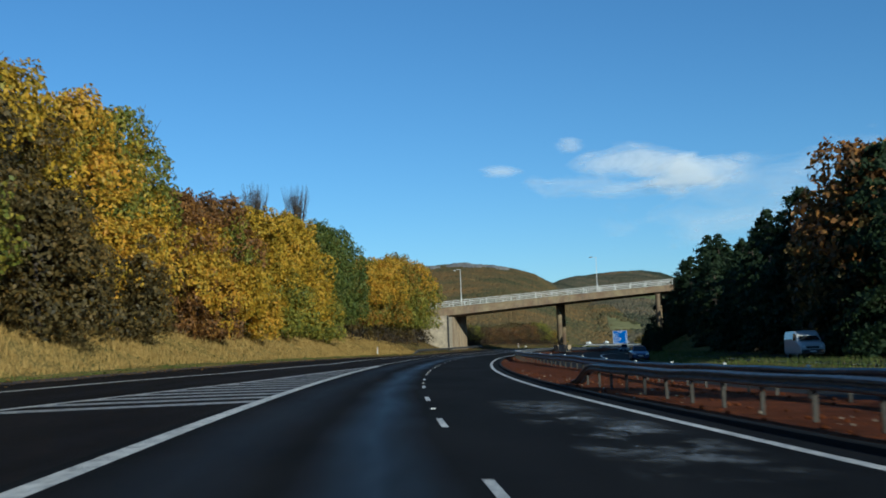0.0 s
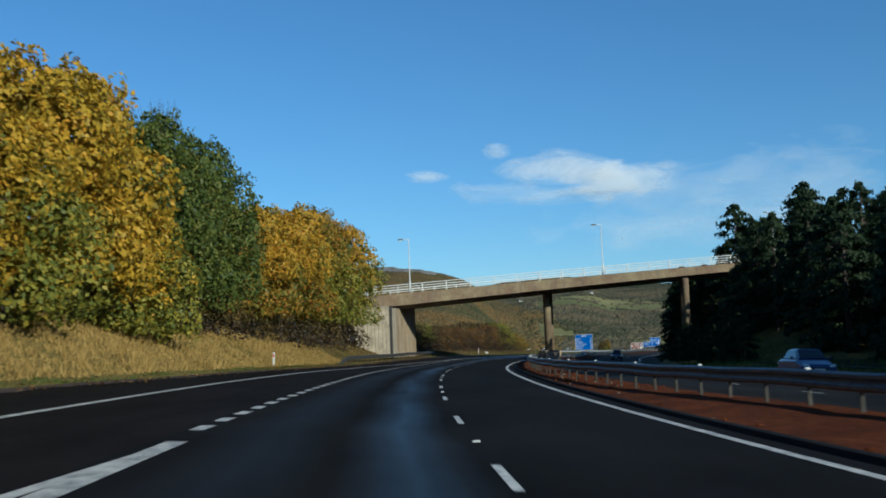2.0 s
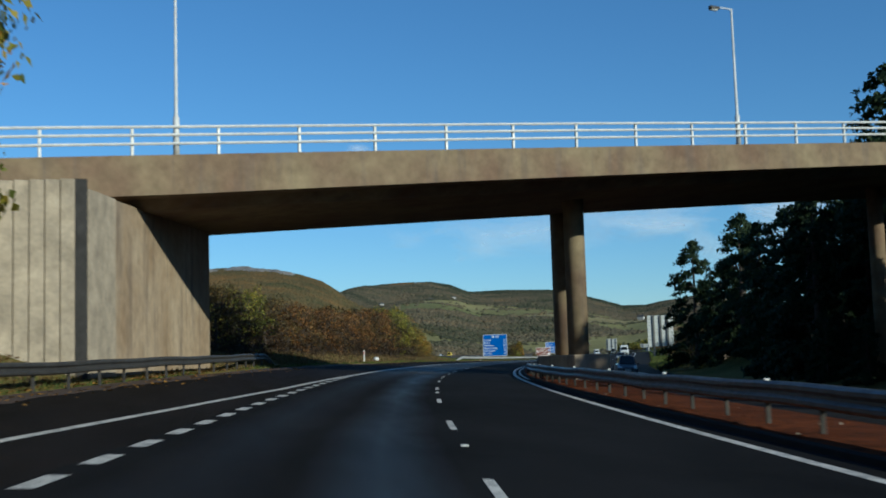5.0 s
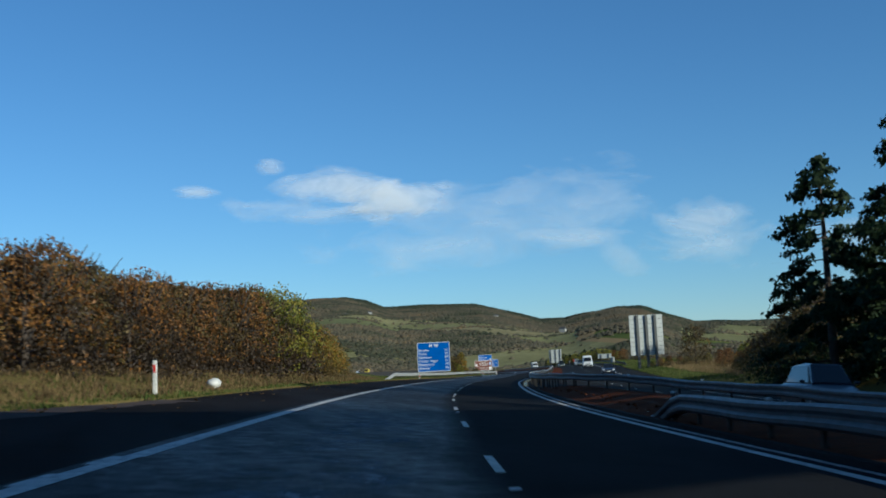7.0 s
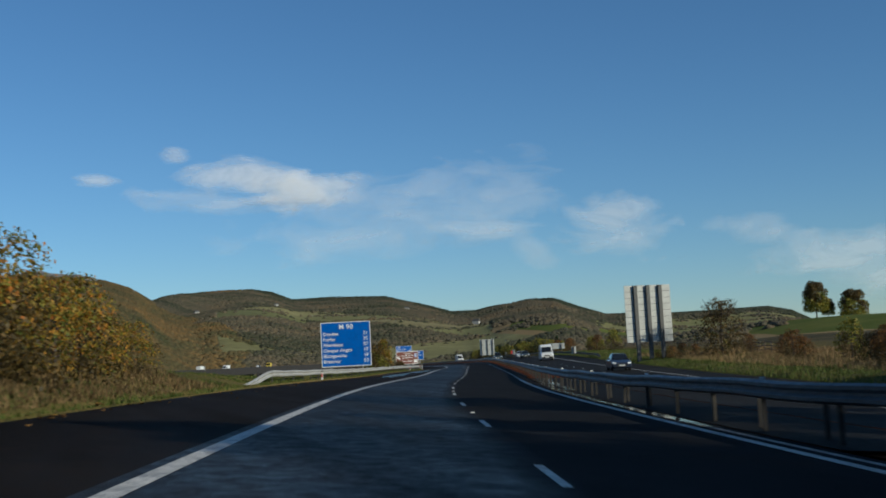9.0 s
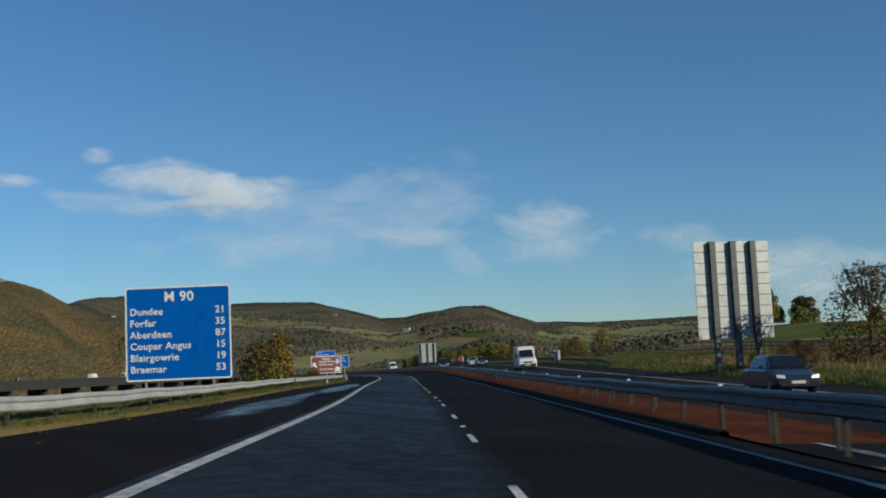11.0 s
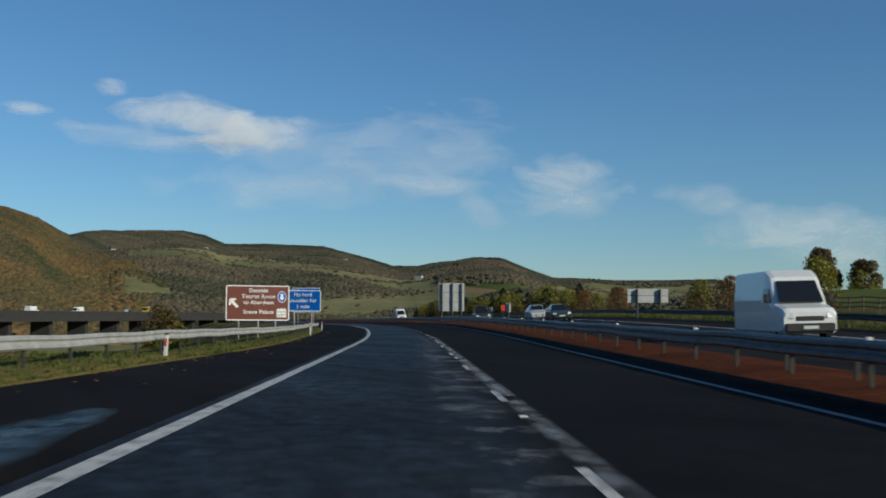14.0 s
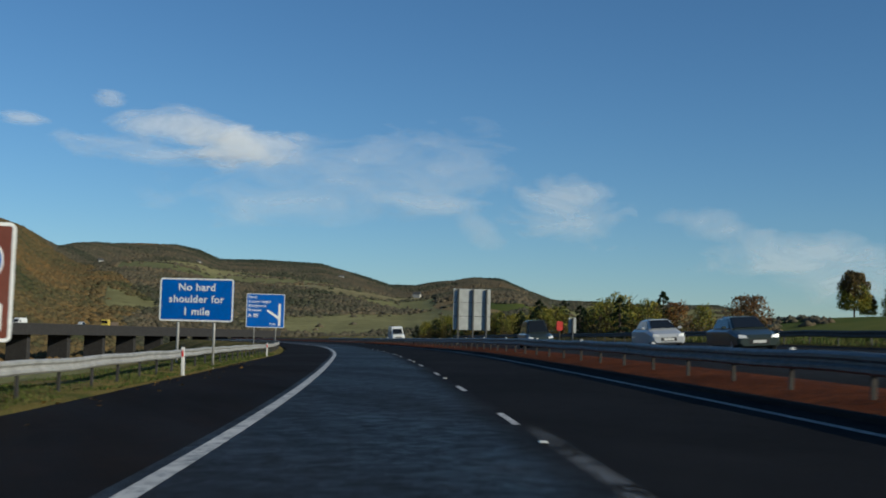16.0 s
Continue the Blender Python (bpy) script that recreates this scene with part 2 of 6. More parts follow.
PAINT = make_paint("road_paint", 0.36, 0.54)
WORN_PAINT = make_paint("worn_road_paint", 0.44, 0.68)
FADED_PAINT = make_paint("faded_road_paint", 0.50, 0.85)


def make_soil():
    m = Nodes("red_soil", 0.95)
    m.b.inputs["Specular IOR Level"].default_value = 0.04
    big, mid, fine = m.noise(0.5, 4), m.noise(4.5, 5), m.noise(40, 3)
    c = m.mix(m.ramp(big, [(0.35, 0.0), (0.7, 1.0)]), (0.085, 0.026, 0.010), (0.17, 0.053, 0.019))
    c = m.mix(m.ramp(mid, [(0.46, 0.0), (0.66, 0.9)]), c, (0.055, 0.024, 0.013))
    c = m.mix(1.0, c, m.ramp(fine, [(0.3, 0.65), (0.7, 1.2)]), "MULTIPLY")
    return m.colour(c).bump(m.mix(0.5, mid, fine), 0.9, 0.10).mat


SOIL = make_soil()


def make_ground():
    """Turf near the road, fields and woods on the hills, told apart by height and distance from the road."""
    m = Nodes("turf_and_fields", 0.95)
    m.b.inputs["Specular IOR Level"].default_value = 0.04
    big, mid, fine = m.noise(0.06, 4), m.noise(0.8, 5), m.noise(9, 4, 0.65)
    turf = m.mix(m.ramp(mid, [(0.3, 0.0), (0.7, 1.0)]), (0.055, 0.068, 0.016), (0.15, 0.115, 0.036))
    turf = m.mix(m.ramp(big, [(0.4, 0.0), (0.62, 1.0)]), turf, (0.20, 0.15, 0.05))
    turf = m.mix(1.0, turf, m.ramp(fine, [(0.28, 0.5), (0.75, 1.25)]), "MULTIPLY")
    # pasture and stubble, each field with its own tone, distance haze greyed in
    tone = m.n.new("ShaderNodeAttribute")
    tone.attribute_name = "tone"
    field = m.ramp(tone.outputs["Fac"], [(0.0, (0.15, 0.155, 0.066)), (0.3, (0.24, 0.22, 0.098)), (0.5, (0.19, 0.19, 0.08)), (0.72, (0.26, 0.215, 0.115)), (0.9, (0.18, 0.18, 0.07)), (1.0, (0.16, 0.095, 0.038))])
    field = m.mix(1.0, field, m.ramp(m.noise(0.02, 6, 0.7), [(0.3, 0.72), (0.7, 1.15)]), "MULTIPLY")
    scrub = m.ramp(m.noise(0.03, 6, 0.7), [(0.3, (0.050, 0.047, 0.026)), (0.55, (0.080, 0.068, 0.036)), (0.75, (0.11, 0.083, 0.042))])
    pasture = m.n.new("ShaderNodeAttribute")
    pasture.attribute_name = "pasture"
    steep = m.n.new("ShaderNodeAttribute")
    steep.attribute_name = "steep"
    scrub = m.mix(1.0, scrub, m.mix(steep.outputs["Fac"], (1.0, 1.0, 1.0), (1.15, 0.92, 0.75)), "MULTIPLY")
    far = m.mix(m.ramp(pasture.outputs["Fac"], [(0.35, 0.0), (0.65, 1.0)]), scrub, field)
    far = m.mix(1.0, far, m.ramp(m.noise(0.12, 4), [(0.3, 0.78), (0.7, 1.12)]), "MULTIPLY")
    attr = m.n.new("ShaderNodeAttribute")
    attr.attribute_name = "wild"
    knoll = m.n.new("ShaderNodeAttribute")
    knoll.attribute_name = "meadow"
    meadow = m.mix(m.ramp(m.noise(0.02, 4), [(0.4, 0.0), (0.6, 1.0)]), (0.085, 0.105, 0.022), (0.13, 0.135, 0.032))
    meadow = m.mix(m.ramp(knoll.outputs["Fac"], [(0.50, 0.0), (0.53, 1.0)]), (0.26, 0.185, 0.085), meadow)
    far = m.mix(m.ramp(knoll.outputs["Fac"], [(0.22, 0.0), (0.25, 1.0)]), far, meadow)
    m.colour(m.mix(attr.outputs["Fac"], turf, far))
    return m.bump(m.mix(0.5, mid, fine), 0.7, 0.15).mat


GROUND = make_ground()


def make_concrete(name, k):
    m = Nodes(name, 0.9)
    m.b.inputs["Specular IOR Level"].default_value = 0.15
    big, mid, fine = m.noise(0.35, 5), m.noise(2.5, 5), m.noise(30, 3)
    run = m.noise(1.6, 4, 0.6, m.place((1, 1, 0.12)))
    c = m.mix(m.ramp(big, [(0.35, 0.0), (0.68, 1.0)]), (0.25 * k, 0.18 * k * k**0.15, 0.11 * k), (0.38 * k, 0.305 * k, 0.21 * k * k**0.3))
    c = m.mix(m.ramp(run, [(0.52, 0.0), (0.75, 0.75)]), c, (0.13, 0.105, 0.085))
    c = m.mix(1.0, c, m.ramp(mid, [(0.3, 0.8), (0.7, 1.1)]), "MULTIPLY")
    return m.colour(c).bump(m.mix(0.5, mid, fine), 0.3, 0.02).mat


CONCRETE = make_concrete("weathered_concrete", 1.0)
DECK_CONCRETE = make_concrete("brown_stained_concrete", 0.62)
PALE_CONCRETE = plain("pale_concrete", (0.43, 0.36, 0.26), 0.85, 0, 0.4, 1.2)
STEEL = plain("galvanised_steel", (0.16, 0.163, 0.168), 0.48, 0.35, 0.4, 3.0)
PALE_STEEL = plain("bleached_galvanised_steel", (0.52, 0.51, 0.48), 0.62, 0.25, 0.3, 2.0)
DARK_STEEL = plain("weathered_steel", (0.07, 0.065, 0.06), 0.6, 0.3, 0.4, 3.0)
POST_STEEL = plain("post_steel", (0.058, 0.051, 0.042), 0.6, 0.35, 0.45, 5.0)
WHITE_STEEL = plain("pale_painted_steel", (0.74, 0.73, 0.70), 0.55, 0.1, 0.2, 2.0)
BARK = plain("bark", (0.10, 0.075, 0.055), 0.95, 0, 0.5, 4.0)
WHITE = plain("white_plastic", (0.75, 0.74, 0.70), 0.5, 0, 0.2, 3.0)
RED = plain("red_plastic", (0.62, 0.045, 0.03), 0.45, 0, 0.2, 3.0)
BLACK = plain("black_rubber", (0.02, 0.02, 0.02), 0.7, 0, 0.3, 5.0)
WOOD = plain("weathered_timber", (0.17, 0.125, 0.085), 0.9, 0, 0.45, 4.0)
BLUE_SIGN = plain("blue_sign_sheet", (0.006, 0.115, 0.50), 0.4, 0, 0.12, 1.0)
BROWN_SIGN = plain("brown_sign_sheet", (0.16, 0.042, 0.020), 0.4, 0, 0.12, 1.0)
WHITE_SIGN = plain("white_sign_sheet", (0.86, 0.86, 0.83), 0.4, 0, 0.08, 1.0)
SIGN_BACK = plain("grey_sign_back", (0.50, 0.51, 0.48), 0.55, 0.25, 0.2, 2.0)
SIGN_RIB = plain("dark_sign_post", (0.11, 0.11, 0.105), 0.6, 0.3, 0.3, 3.0)
# Near-black concrete: the shade on unlit faces is put into its colour.
DARK_CONCRETE = plain("shade_dark_concrete", (0.035, 0.032, 0.03), 0.9, 0, 0.4, 1.0)


def make_salt(lo):
    """A dried, streaky salt stain that lets the tarmac show through."""
    m = Nodes("salt_stain" if lo > 0.6 else "salt_crust", 0.85)
    m.colour((0.30, 0.32, 0.35))
    m.b.inputs["Specular IOR Level"].default_value = 0.05
    a = m.math("ADD", m.math("MULTIPLY", m.noise(0.9, 3), 0.6), m.math("MULTIPLY", m.noise(5.5, 9, 0.8, None, 0.4), 0.75))
    fade = m.n.new("ShaderNodeAttribute")
    fade.attribute_name = "fade"
    m.put(m.math("MULTIPLY", m.ramp(a, [(lo, 0.0), (lo + 0.12, 0.75)]), fade.outputs["Fac"]), m.b.inputs["Alpha"])
    return m.mat


# Near-black ground: shade over the wet reserve is put into its colour.
SHADED_WET = plain("shade_black_wet_ground", (0.010, 0.009, 0.008), 0.9, 0, 0.4, 2.0)
SHADED_WET.node_tree.nodes["Principled BSDF"].inputs["Specular IOR Level"].default_value = 0.08
SALT, CRUST = make_salt(0.68), make_salt(0.58)

# ---- helpers for meshes ----


def mesh_of(name, verts, faces, mat=None, smooth=False):
    me = bpy.data.meshes.new(name)
    me.from_pydata([tuple(map(float, v)) for v in verts], [], [tuple(map(int, f)) for f in faces])
    me.validate()
    if mat is not None:
        me.materials.append(mat)
    if smooth:
        me.polygons.foreach_set("use_smooth", [True] * len(me.polygons))
    me.update()
    return me


def from_bm(name, bm, mat, smooth=False):
    me = bpy.data.meshes.new(name)
    bmesh.ops.recalc_face_normals(bm, faces=bm.faces)
    bm.to_mesh(me)
    bm.free()
    for m in mat if isinstance(mat, (list, tuple)) else [mat]:
        me.materials.append(m)
    if smooth:
        me.polygons.foreach_set("use_smooth", [True] * len(me.polygons))
    return me


def part(name, bm, mat, parent, label="", m=None, smooth=False):
    """Links a bmesh or a mesh as one part under a thing or a part."""
    me = bm if isinstance(bm, bpy.types.Mesh) else from_bm(name, bm, mat, smooth)
    ob = new(name, me)
    ob.parent = parent
    if m is not None:
        ob.matrix_basis = m
    return tagged(ob, label) if label else ob


def thing(name, label, category, m=None, group="", kind=""):
    ob = new(name)
    ob.empty_display_size = 0.3
    if m is not None:
        ob.matrix_basis = m
    return tagged(ob, label, category, group, kind)


def box(bm, x0, x1, y0, y1, z0, z1, bevel=0.0):
    v = bmesh.ops.create_cube(bm, size=1.0)["verts"]
    for p in v:
        p.co = Vector(((x0 + x1) / 2 + p.co.x * (x1 - x0), (y0 + y1) / 2 + p.co.y * (y1 - y0), (z0 + z1) / 2 + p.co.z * (z1 - z0)))
    if bevel:
        es = list({e for p in v for e in p.link_edges})
        bmesh.ops.bevel(bm, geom=es, offset=bevel, segments=1, affect="EDGES")
    return bm


def boxed(*args, bevel=0.0):
    return box(bmesh.new(), *args, bevel=bevel)


def tube(bm, points, radii, sides=8, cap=True):
    """A round bar through points."""
    pts = [Vector(p) for p in points]
    rings = []
    for i, p in enumerate(pts):
        d = (pts[min(i + 1, len(pts) - 1)] - pts[max(i - 1, 0)]).normalized()
        u = d.cross(Vector((0, 0, 1)) if abs(d.z) < 0.9 else Vector((1, 0, 0))).normalized()
        w = d.cross(u)
        r = radii[i] if isinstance(radii, (list, tuple)) else radii
        rings.append([bm.verts.new(p + r * (math.cos(a) * u + math.sin(a) * w)) for a in (2 * math.pi * k / sides for k in range(sides))])
    for a, b in zip(rings, rings[1:]):
        for k in range(sides):
            bm.faces.new((a[k], a[(k + 1) % sides], b[(k + 1) % sides], b[k]))
    if cap:
        bm.faces.new(rings[0]), bm.faces.new(rings[-1][::-1])
    return bm


def tubed(points, radii, sides=8):
    return tube(bmesh.new(), points, radii, sides)


def smooth(a, b, x):
    u = np.clip((np.asarray(x, float) - a) / (b - a), 0, 1)
    return u * u * (3 - 2 * u)


def strip(name, s0, s1, lat0, lat1, up, mat, ds=2.0, across=2, thick=0.0):
    """A ribbon of road between two edges, each a number or a function of s."""
    s = np.linspace(s0, s1, max(2, int(round((s1 - s0) / ds)) + 1))
    a = lat0(s) if callable(lat0) else np.full(len(s), float(lat0))
    b = lat1(s) if callable(lat1) else np.full(len(s), float(lat1))
    rows = [at(s, a + (b - a) * k / (across - 1), up) for k in range(across)]
    if thick:
        rows = [at(s, a, up - thick)] + rows + [at(s, b, up - thick)]
    n, k = len(s), len(rows)
    v = np.concatenate(rows)
    f = [(j * n + i, (j + 1) * n + i, (j + 1) * n + i + 1, j * n + i + 1) for j in range(k - 1) for i in range(n - 1)]
    me = mesh_of(name, v, f, mat)
    if across > 2:
        lats = [a + (b - a) * k_ / (across - 1) for k_ in range(across)]
        lats = [lats[0]] + lats + [lats[-1]] if thick else lats
        me.attributes.new("across", "FLOAT", "POINT").data.foreach_set("value", np.concatenate(lats).astype(np.float32))
        me.attributes.new("along", "FLOAT", "POINT").data.foreach_set("value", np.tile(s, k).astype(np.float32))
    return me


# ---- land ----
C0 = (60.0, 300.0)
# Skyline round the valley: azimuth, rise above eye level in degrees, distance of the ridge.
SKYLINE = [(-180, 1.5, 3000), (-60, 3.0, 2400), (-30, 4.9, 2000), (-10, 4.9, 1900), (-5, 4.75, 1900), (-1.5, 4.95, 1900), (0.5, 4.82, 1900), (1.9, 4.55, 1950), (3.1, 4.2, 2050), (4.4, 3.55, 2450),
           (6.0, 3.8, 3000), (8.0, 3.98, 3200), (9.5, 3.95, 3250), (10.6, 3.75, 3300), (11.5, 3.4, 3300), (13.0, 3.36, 3350), (16.3, 3.28, 3350), (17.9, 2.84, 3200), (19.6, 2.36, 3050),
           (20.8, 2.36, 2950), (22.0, 2.6, 2850), (23.6, 2.8, 2800), (24.8, 2.78, 2800), (26.0, 2.3, 2900), (27.4, 1.82, 3300), (30.0, 1.72, 4000), (33.0, 1.72, 4200), (35.4, 1.76, 4200), (36.5, 1.5, 4200), (37.6, 0.9, 4200), (42, 0.5, 4000), (90, 0.8, 3500), (180, 1.5, 3000)]


def table(col, az):
    return np.interp(az, [r[0] for r in SKYLINE], [r[col] for r in SKYLINE])


def rumple(x, y, scale, seed=0.0):
    """Smooth noise from a few turned waves."""
    out = 0
    for k, (a, f) in enumerate(((0.3, 1.0), (1.4, 1.7), (2.6, 2.3), (0.9, 3.1), (2.1, 4.3), (1.7, 6.1))):
        out = out + np.sin((x * math.cos(a) + y * math.sin(a)) * f / scale + seed * (k + 1) + 1.7 * np.sin((y * math.cos(a) - x * math.sin(a)) * f * 0.6 / scale + k)) / f
    return out / 2.2


def far_height(x, y):
    dx, dy = x - C0[0], y - C0[1]
    r, az = np.hypot(dx, dy), np.degrees(np.arctan2(dx, dy))
    ridge = table(2, az)
    top = ridge * np.tan(np.radians(table(1, az))) - 4.5
    u = r / ridge
    rise = 0.52 * smooth(0.22, 0.62, u) + 0.48 * smooth(0.62, 1.0, u)
    one = 1 - smooth(4, 8, az)
    rise = rise * (1 - one) + one * smooth(0.2, 1.0, u)
    fade = smooth(0.25, 0.6, u) * (1 - smooth(0.86, 0.99, u))
    z = top * rise * (1 - 0.1 * smooth(1.0, 1.4, u)) + fade * (12 - 8 * one) * (rumple(x, y, 190) - 0.4)
    side = smooth(16, 34, az) * (1 - smooth(150, 175, az))
    base = -9.0 * (1 - side) * smooth(20, 110, r) * (1 - smooth(0.2, 0.5, u))
    knoll = 12.5 * smooth(415, 525, x - 0.12 * (y - 930)) * smooth(560, 880, y) * (1 - 0.6 * smooth(1050, 1500, y)) + 4.5 * smooth(26, 38, az) * smooth(110, 380, r) * (1 - smooth(900, 1300, r)) * (1 - smooth(110, 150, az))
    return z * np.where(az > 36, smooth(900, 1700, r), 1) + base + knoll


def land_use(x, y):
    """Which parts of the hills are fields, the tone of each, and how far it is to the field's edge."""
    dx, dy = x - C0[0], y - C0[1]
    r, az = np.hypot(dx, dy), np.degrees(np.arctan2(dx, dy))
    u = r / table(2, az)
    p = 0.94 * x + 0.34 * y + 60 * rumple(x, y, 330)
    q = -0.34 * x + 0.94 * y + 45 * rumple(x, y, 270, 2)
    i, j = np.floor(p / 240), np.floor(q / 170)
    pick = np.abs(np.sin(i * 127.1 + j * 311.7) * 4375.85) % 1.0
    tone = np.abs(np.sin(i * 269.5 + j * 183.3) * 2831.11) % 1.0 * 0.92
    margin = np.minimum(np.minimum(p % 240, 240 - p % 240), np.minimum(q % 170, 170 - q % 170))
    share = 0.46 * smooth(0.26, 0.36, u) * (1 - smooth(0.60, 0.76, u)) * smooth(6.0, 8.5, az)
    share = np.where((az > 21.3) & (az < 26.6) & (u > 0.45), 0.1, share)
    share = np.where(az >= 26.6, 0.8 * smooth(0.2, 0.3, u) * (1 - smooth(0.50, 0.62, u)), share)
    share = np.where((u < 0.26) & (az > -5), 0.35, share)
    pasture = pick < share
    bald = (((az - 8.35) / 1.25) ** 2 + ((u - 0.925) / 0.035) ** 2 < 1) | (((az - 21.0) / 0.8) ** 2 + ((u - 0.9) / 0.06) ** 2 < 1)
    tone = np.where(bald & (az < 15), 1.0, tone)
    return pasture | bald, tone, margin


def bank_height(s, lat):
    """Height over the road's own surface beside the tarmac."""
    left = edge(TARMAC_LEFT, s) - lat
    right = lat - edge(RESERVE_RIGHT, s) - 11.3
    wood = 1 - smooth(180, 206, s)
    hedge = smooth(180, 206, s) * (1 - smooth(318, 336, s))
    open_l = smooth(318, 336, s)
    zl = wood * (0.05 + 1.4 * smooth(0.3, 5, left) + 1.5 * smooth(3.2, 9, left) + 2.2 * smooth(9, 40, left))
    zl = zl + hedge * (0.04 + 0.5 * smooth(0.3, 4, left)) + open_l * (0.05 + 0.12 * smooth(0.2, 1.5, left) - 7.0 * smooth(3.4, 24, left))
    pines = 1 - smooth(296, 326, s)
    early = 1 - smooth(140, 176, s)
    zr = pines * (0.05 + (1 - early) * (4.2 * smooth(1.5, 14, right)) + early * (0.25 * smooth(0.5, 3, right) + 4.0 * smooth(19, 32, right)))
    zr = zr + (1 - pines) * (0.05 + 0.25 * smooth(0.2, 3, right) + 1.4 * smooth(10, 34, right))
    slip = smooth(2.5, 4, right) * (1 - smooth(10.5, 12.5, right)) * early
    bumps = (1 - slip) * 0.06 * rumple(s, lat, 0.9) + (1 - slip) * 0.10 * rumple(s, lat, 3.1, 2)
    return np.where(left > 0, zl + bumps * smooth(0.2, 2, left), np.where(right > 0, zr + bumps * smooth(0.2, 2, right), -0.5))


def land_z(s, lat):
    """The land's height at places beside the road."""
    s, lat = np.asarray(s, float), np.asarray(lat, float)
    p = at(s, lat)
    near = p[..., 2] + bank_height(s, lat)
    far = far_height(p[..., 0], p[..., 1])
    return near + (far - near) * smooth(36, 58, np.abs(lat - 4))


def on_land(s, lat, sink=0.0):
    p = at(s, lat)
    return float(p[0]), float(p[1]), float(land_z(s, lat)) - sink


def build_land():
    s = np.arange(FIRST, S_END + 0.1, 3.0)
    lat = np.concatenate([np.arange(-58, -24, 2.5), np.arange(-24, -6, 0.6), [-4, 2, 8, 14, 17.8], np.arange(18.4, 36, 0.8), np.arange(36, 67, 2.5)])
    S, L = np.meshgrid(s, lat, indexing="ij")
    p = at(S, L)
    p[..., 2] = land_z(S, L)
    p[:, 0, 2] -= 1.0
    p[:, -1, 2] -= 1.0
    n, k = S.shape
    verts = p.reshape(-1, 3)
    idx = np.arange(n * k).reshape(n, k)
    faces = np.stack([idx[:-1, :-1], idx[:-1, 1:], idx[1:, 1:], idx[1:, :-1]], -1).reshape(-1, 4)
    wild = smooth(24, 56, np.abs(L - 4)).reshape(-1)
    az = np.radians(np.concatenate([np.arange(-180, -24, 3.0), np.arange(-24, 62, 0.4), np.arange(62, 180, 3.0)]))
    r = np.concatenate([[0.5], np.geomspace(20, 480, 44), np.arange(504, 3400, 24), np.arange(3450, 4300, 70), [4400, 4550, 4700, 4850]])
    A, Rr = np.meshgrid(az, r, indexing="ij")
    x, y = C0[0] + Rr * np.sin(A), C0[1] + Rr * np.cos(A)
    z = far_height(x, y)
    ss, ll = along(x.ravel(), y.ravel())
    hide = (np.abs(ll - 4) < 57) & (ss > FIRST - 5) & (ss < S_END + 5)
    under = np.minimum(z.ravel(), land_z(np.clip(ss, FIRST, S_END), ll)) - 2.0
    z = np.where(hide, under, z.ravel() - 0.15).reshape(z.shape)
    m, q = A.shape
    far = np.arange(m * q).reshape(m, q) + len(verts)
    nxt = np.roll(far, -1, 0)
    f2 = np.stack([far[:, :-1], far[:, 1:], nxt[:, 1:], nxt[:, :-1]], -1).reshape(-1, 4)
    verts = np.concatenate([verts, np.stack([x, y, z], -1).reshape(-1, 3)])
    me = mesh_of("ground", verts, np.concatenate([faces, f2[:, ::-1]]), GROUND, True)
    me.attributes.new("wild", "FLOAT", "POINT").data.foreach_set("value", np.concatenate([wild, np.ones(m * q)]).astype(np.float32))
    rise = smooth(415, 500, verts[:, 0] - 0.12 * (verts[:, 1] - 930)) * smooth(560, 880, verts[:, 1]) + 0.6 * smooth(34, 37, np.degrees(np.arctan2(verts[:, 0] - C0[0], verts[:, 1] - C0[1]))) * smooth(230, 420, np.hypot(verts[:, 0] - C0[0], verts[:, 1] - C0[1]))
    rise = rise * (verts[:, 0] > C0[0]) * (1 - smooth(1400, 1600, verts[:, 1]))
    azs = np.degrees(np.arctan2(verts[:, 0] - C0[0], verts[:, 1] - C0[1]))
    me.attributes.new("steep", "FLOAT", "POINT").data.foreach_set("value", (1 - smooth(4.0, 6.5, azs)).astype(np.float32))
    pasture, tone, margin = land_use(verts[:, 0], verts[:, 1])
    me.attributes.new("pasture", "FLOAT", "POINT").data.foreach_set("value", pasture.astype(np.float32))
    me.attributes.new("tone", "FLOAT", "POINT").data.foreach_set("value", tone.astype(np.float32))
    me.attributes.new("meadow", "FLOAT", "POINT").data.foreach_set("value", rise.astype(np.float32))
    return tagged(new("ground", me), "grassy verges, autumn fields and wooded hills round the valley", "ground", kind="structure")


build_land()

# ---- carriageways ----
road = tagged(new("road", strip("road", FIRST, S_END, -3.95, 4.3, 0.0, ASPHALT, 2.0, 6, 0.3)),
              "dark wet-streaked asphalt of the northbound carriageway", "road", kind="structure")
shoulder = tagged(new("road_shoulder", strip("road_shoulder", FIRST, S_END, lambda s: edge(TARMAC_LEFT, s), -3.95, 0.0, SHOULDER, 2.0, 6, 0.3)),
                  "brown-stained asphalt of slip road and hard shoulder", "road", kind="structure")
road_2 = tagged(new("road_opposite", strip("road_opposite", FIRST, S_END, opposite(0.0), opposite(11.35), 0.0, OLD_ASPHALT, 2.0, 8, 0.3)),
                "worn asphalt of the oncoming carriageway", "road", kind="structure")


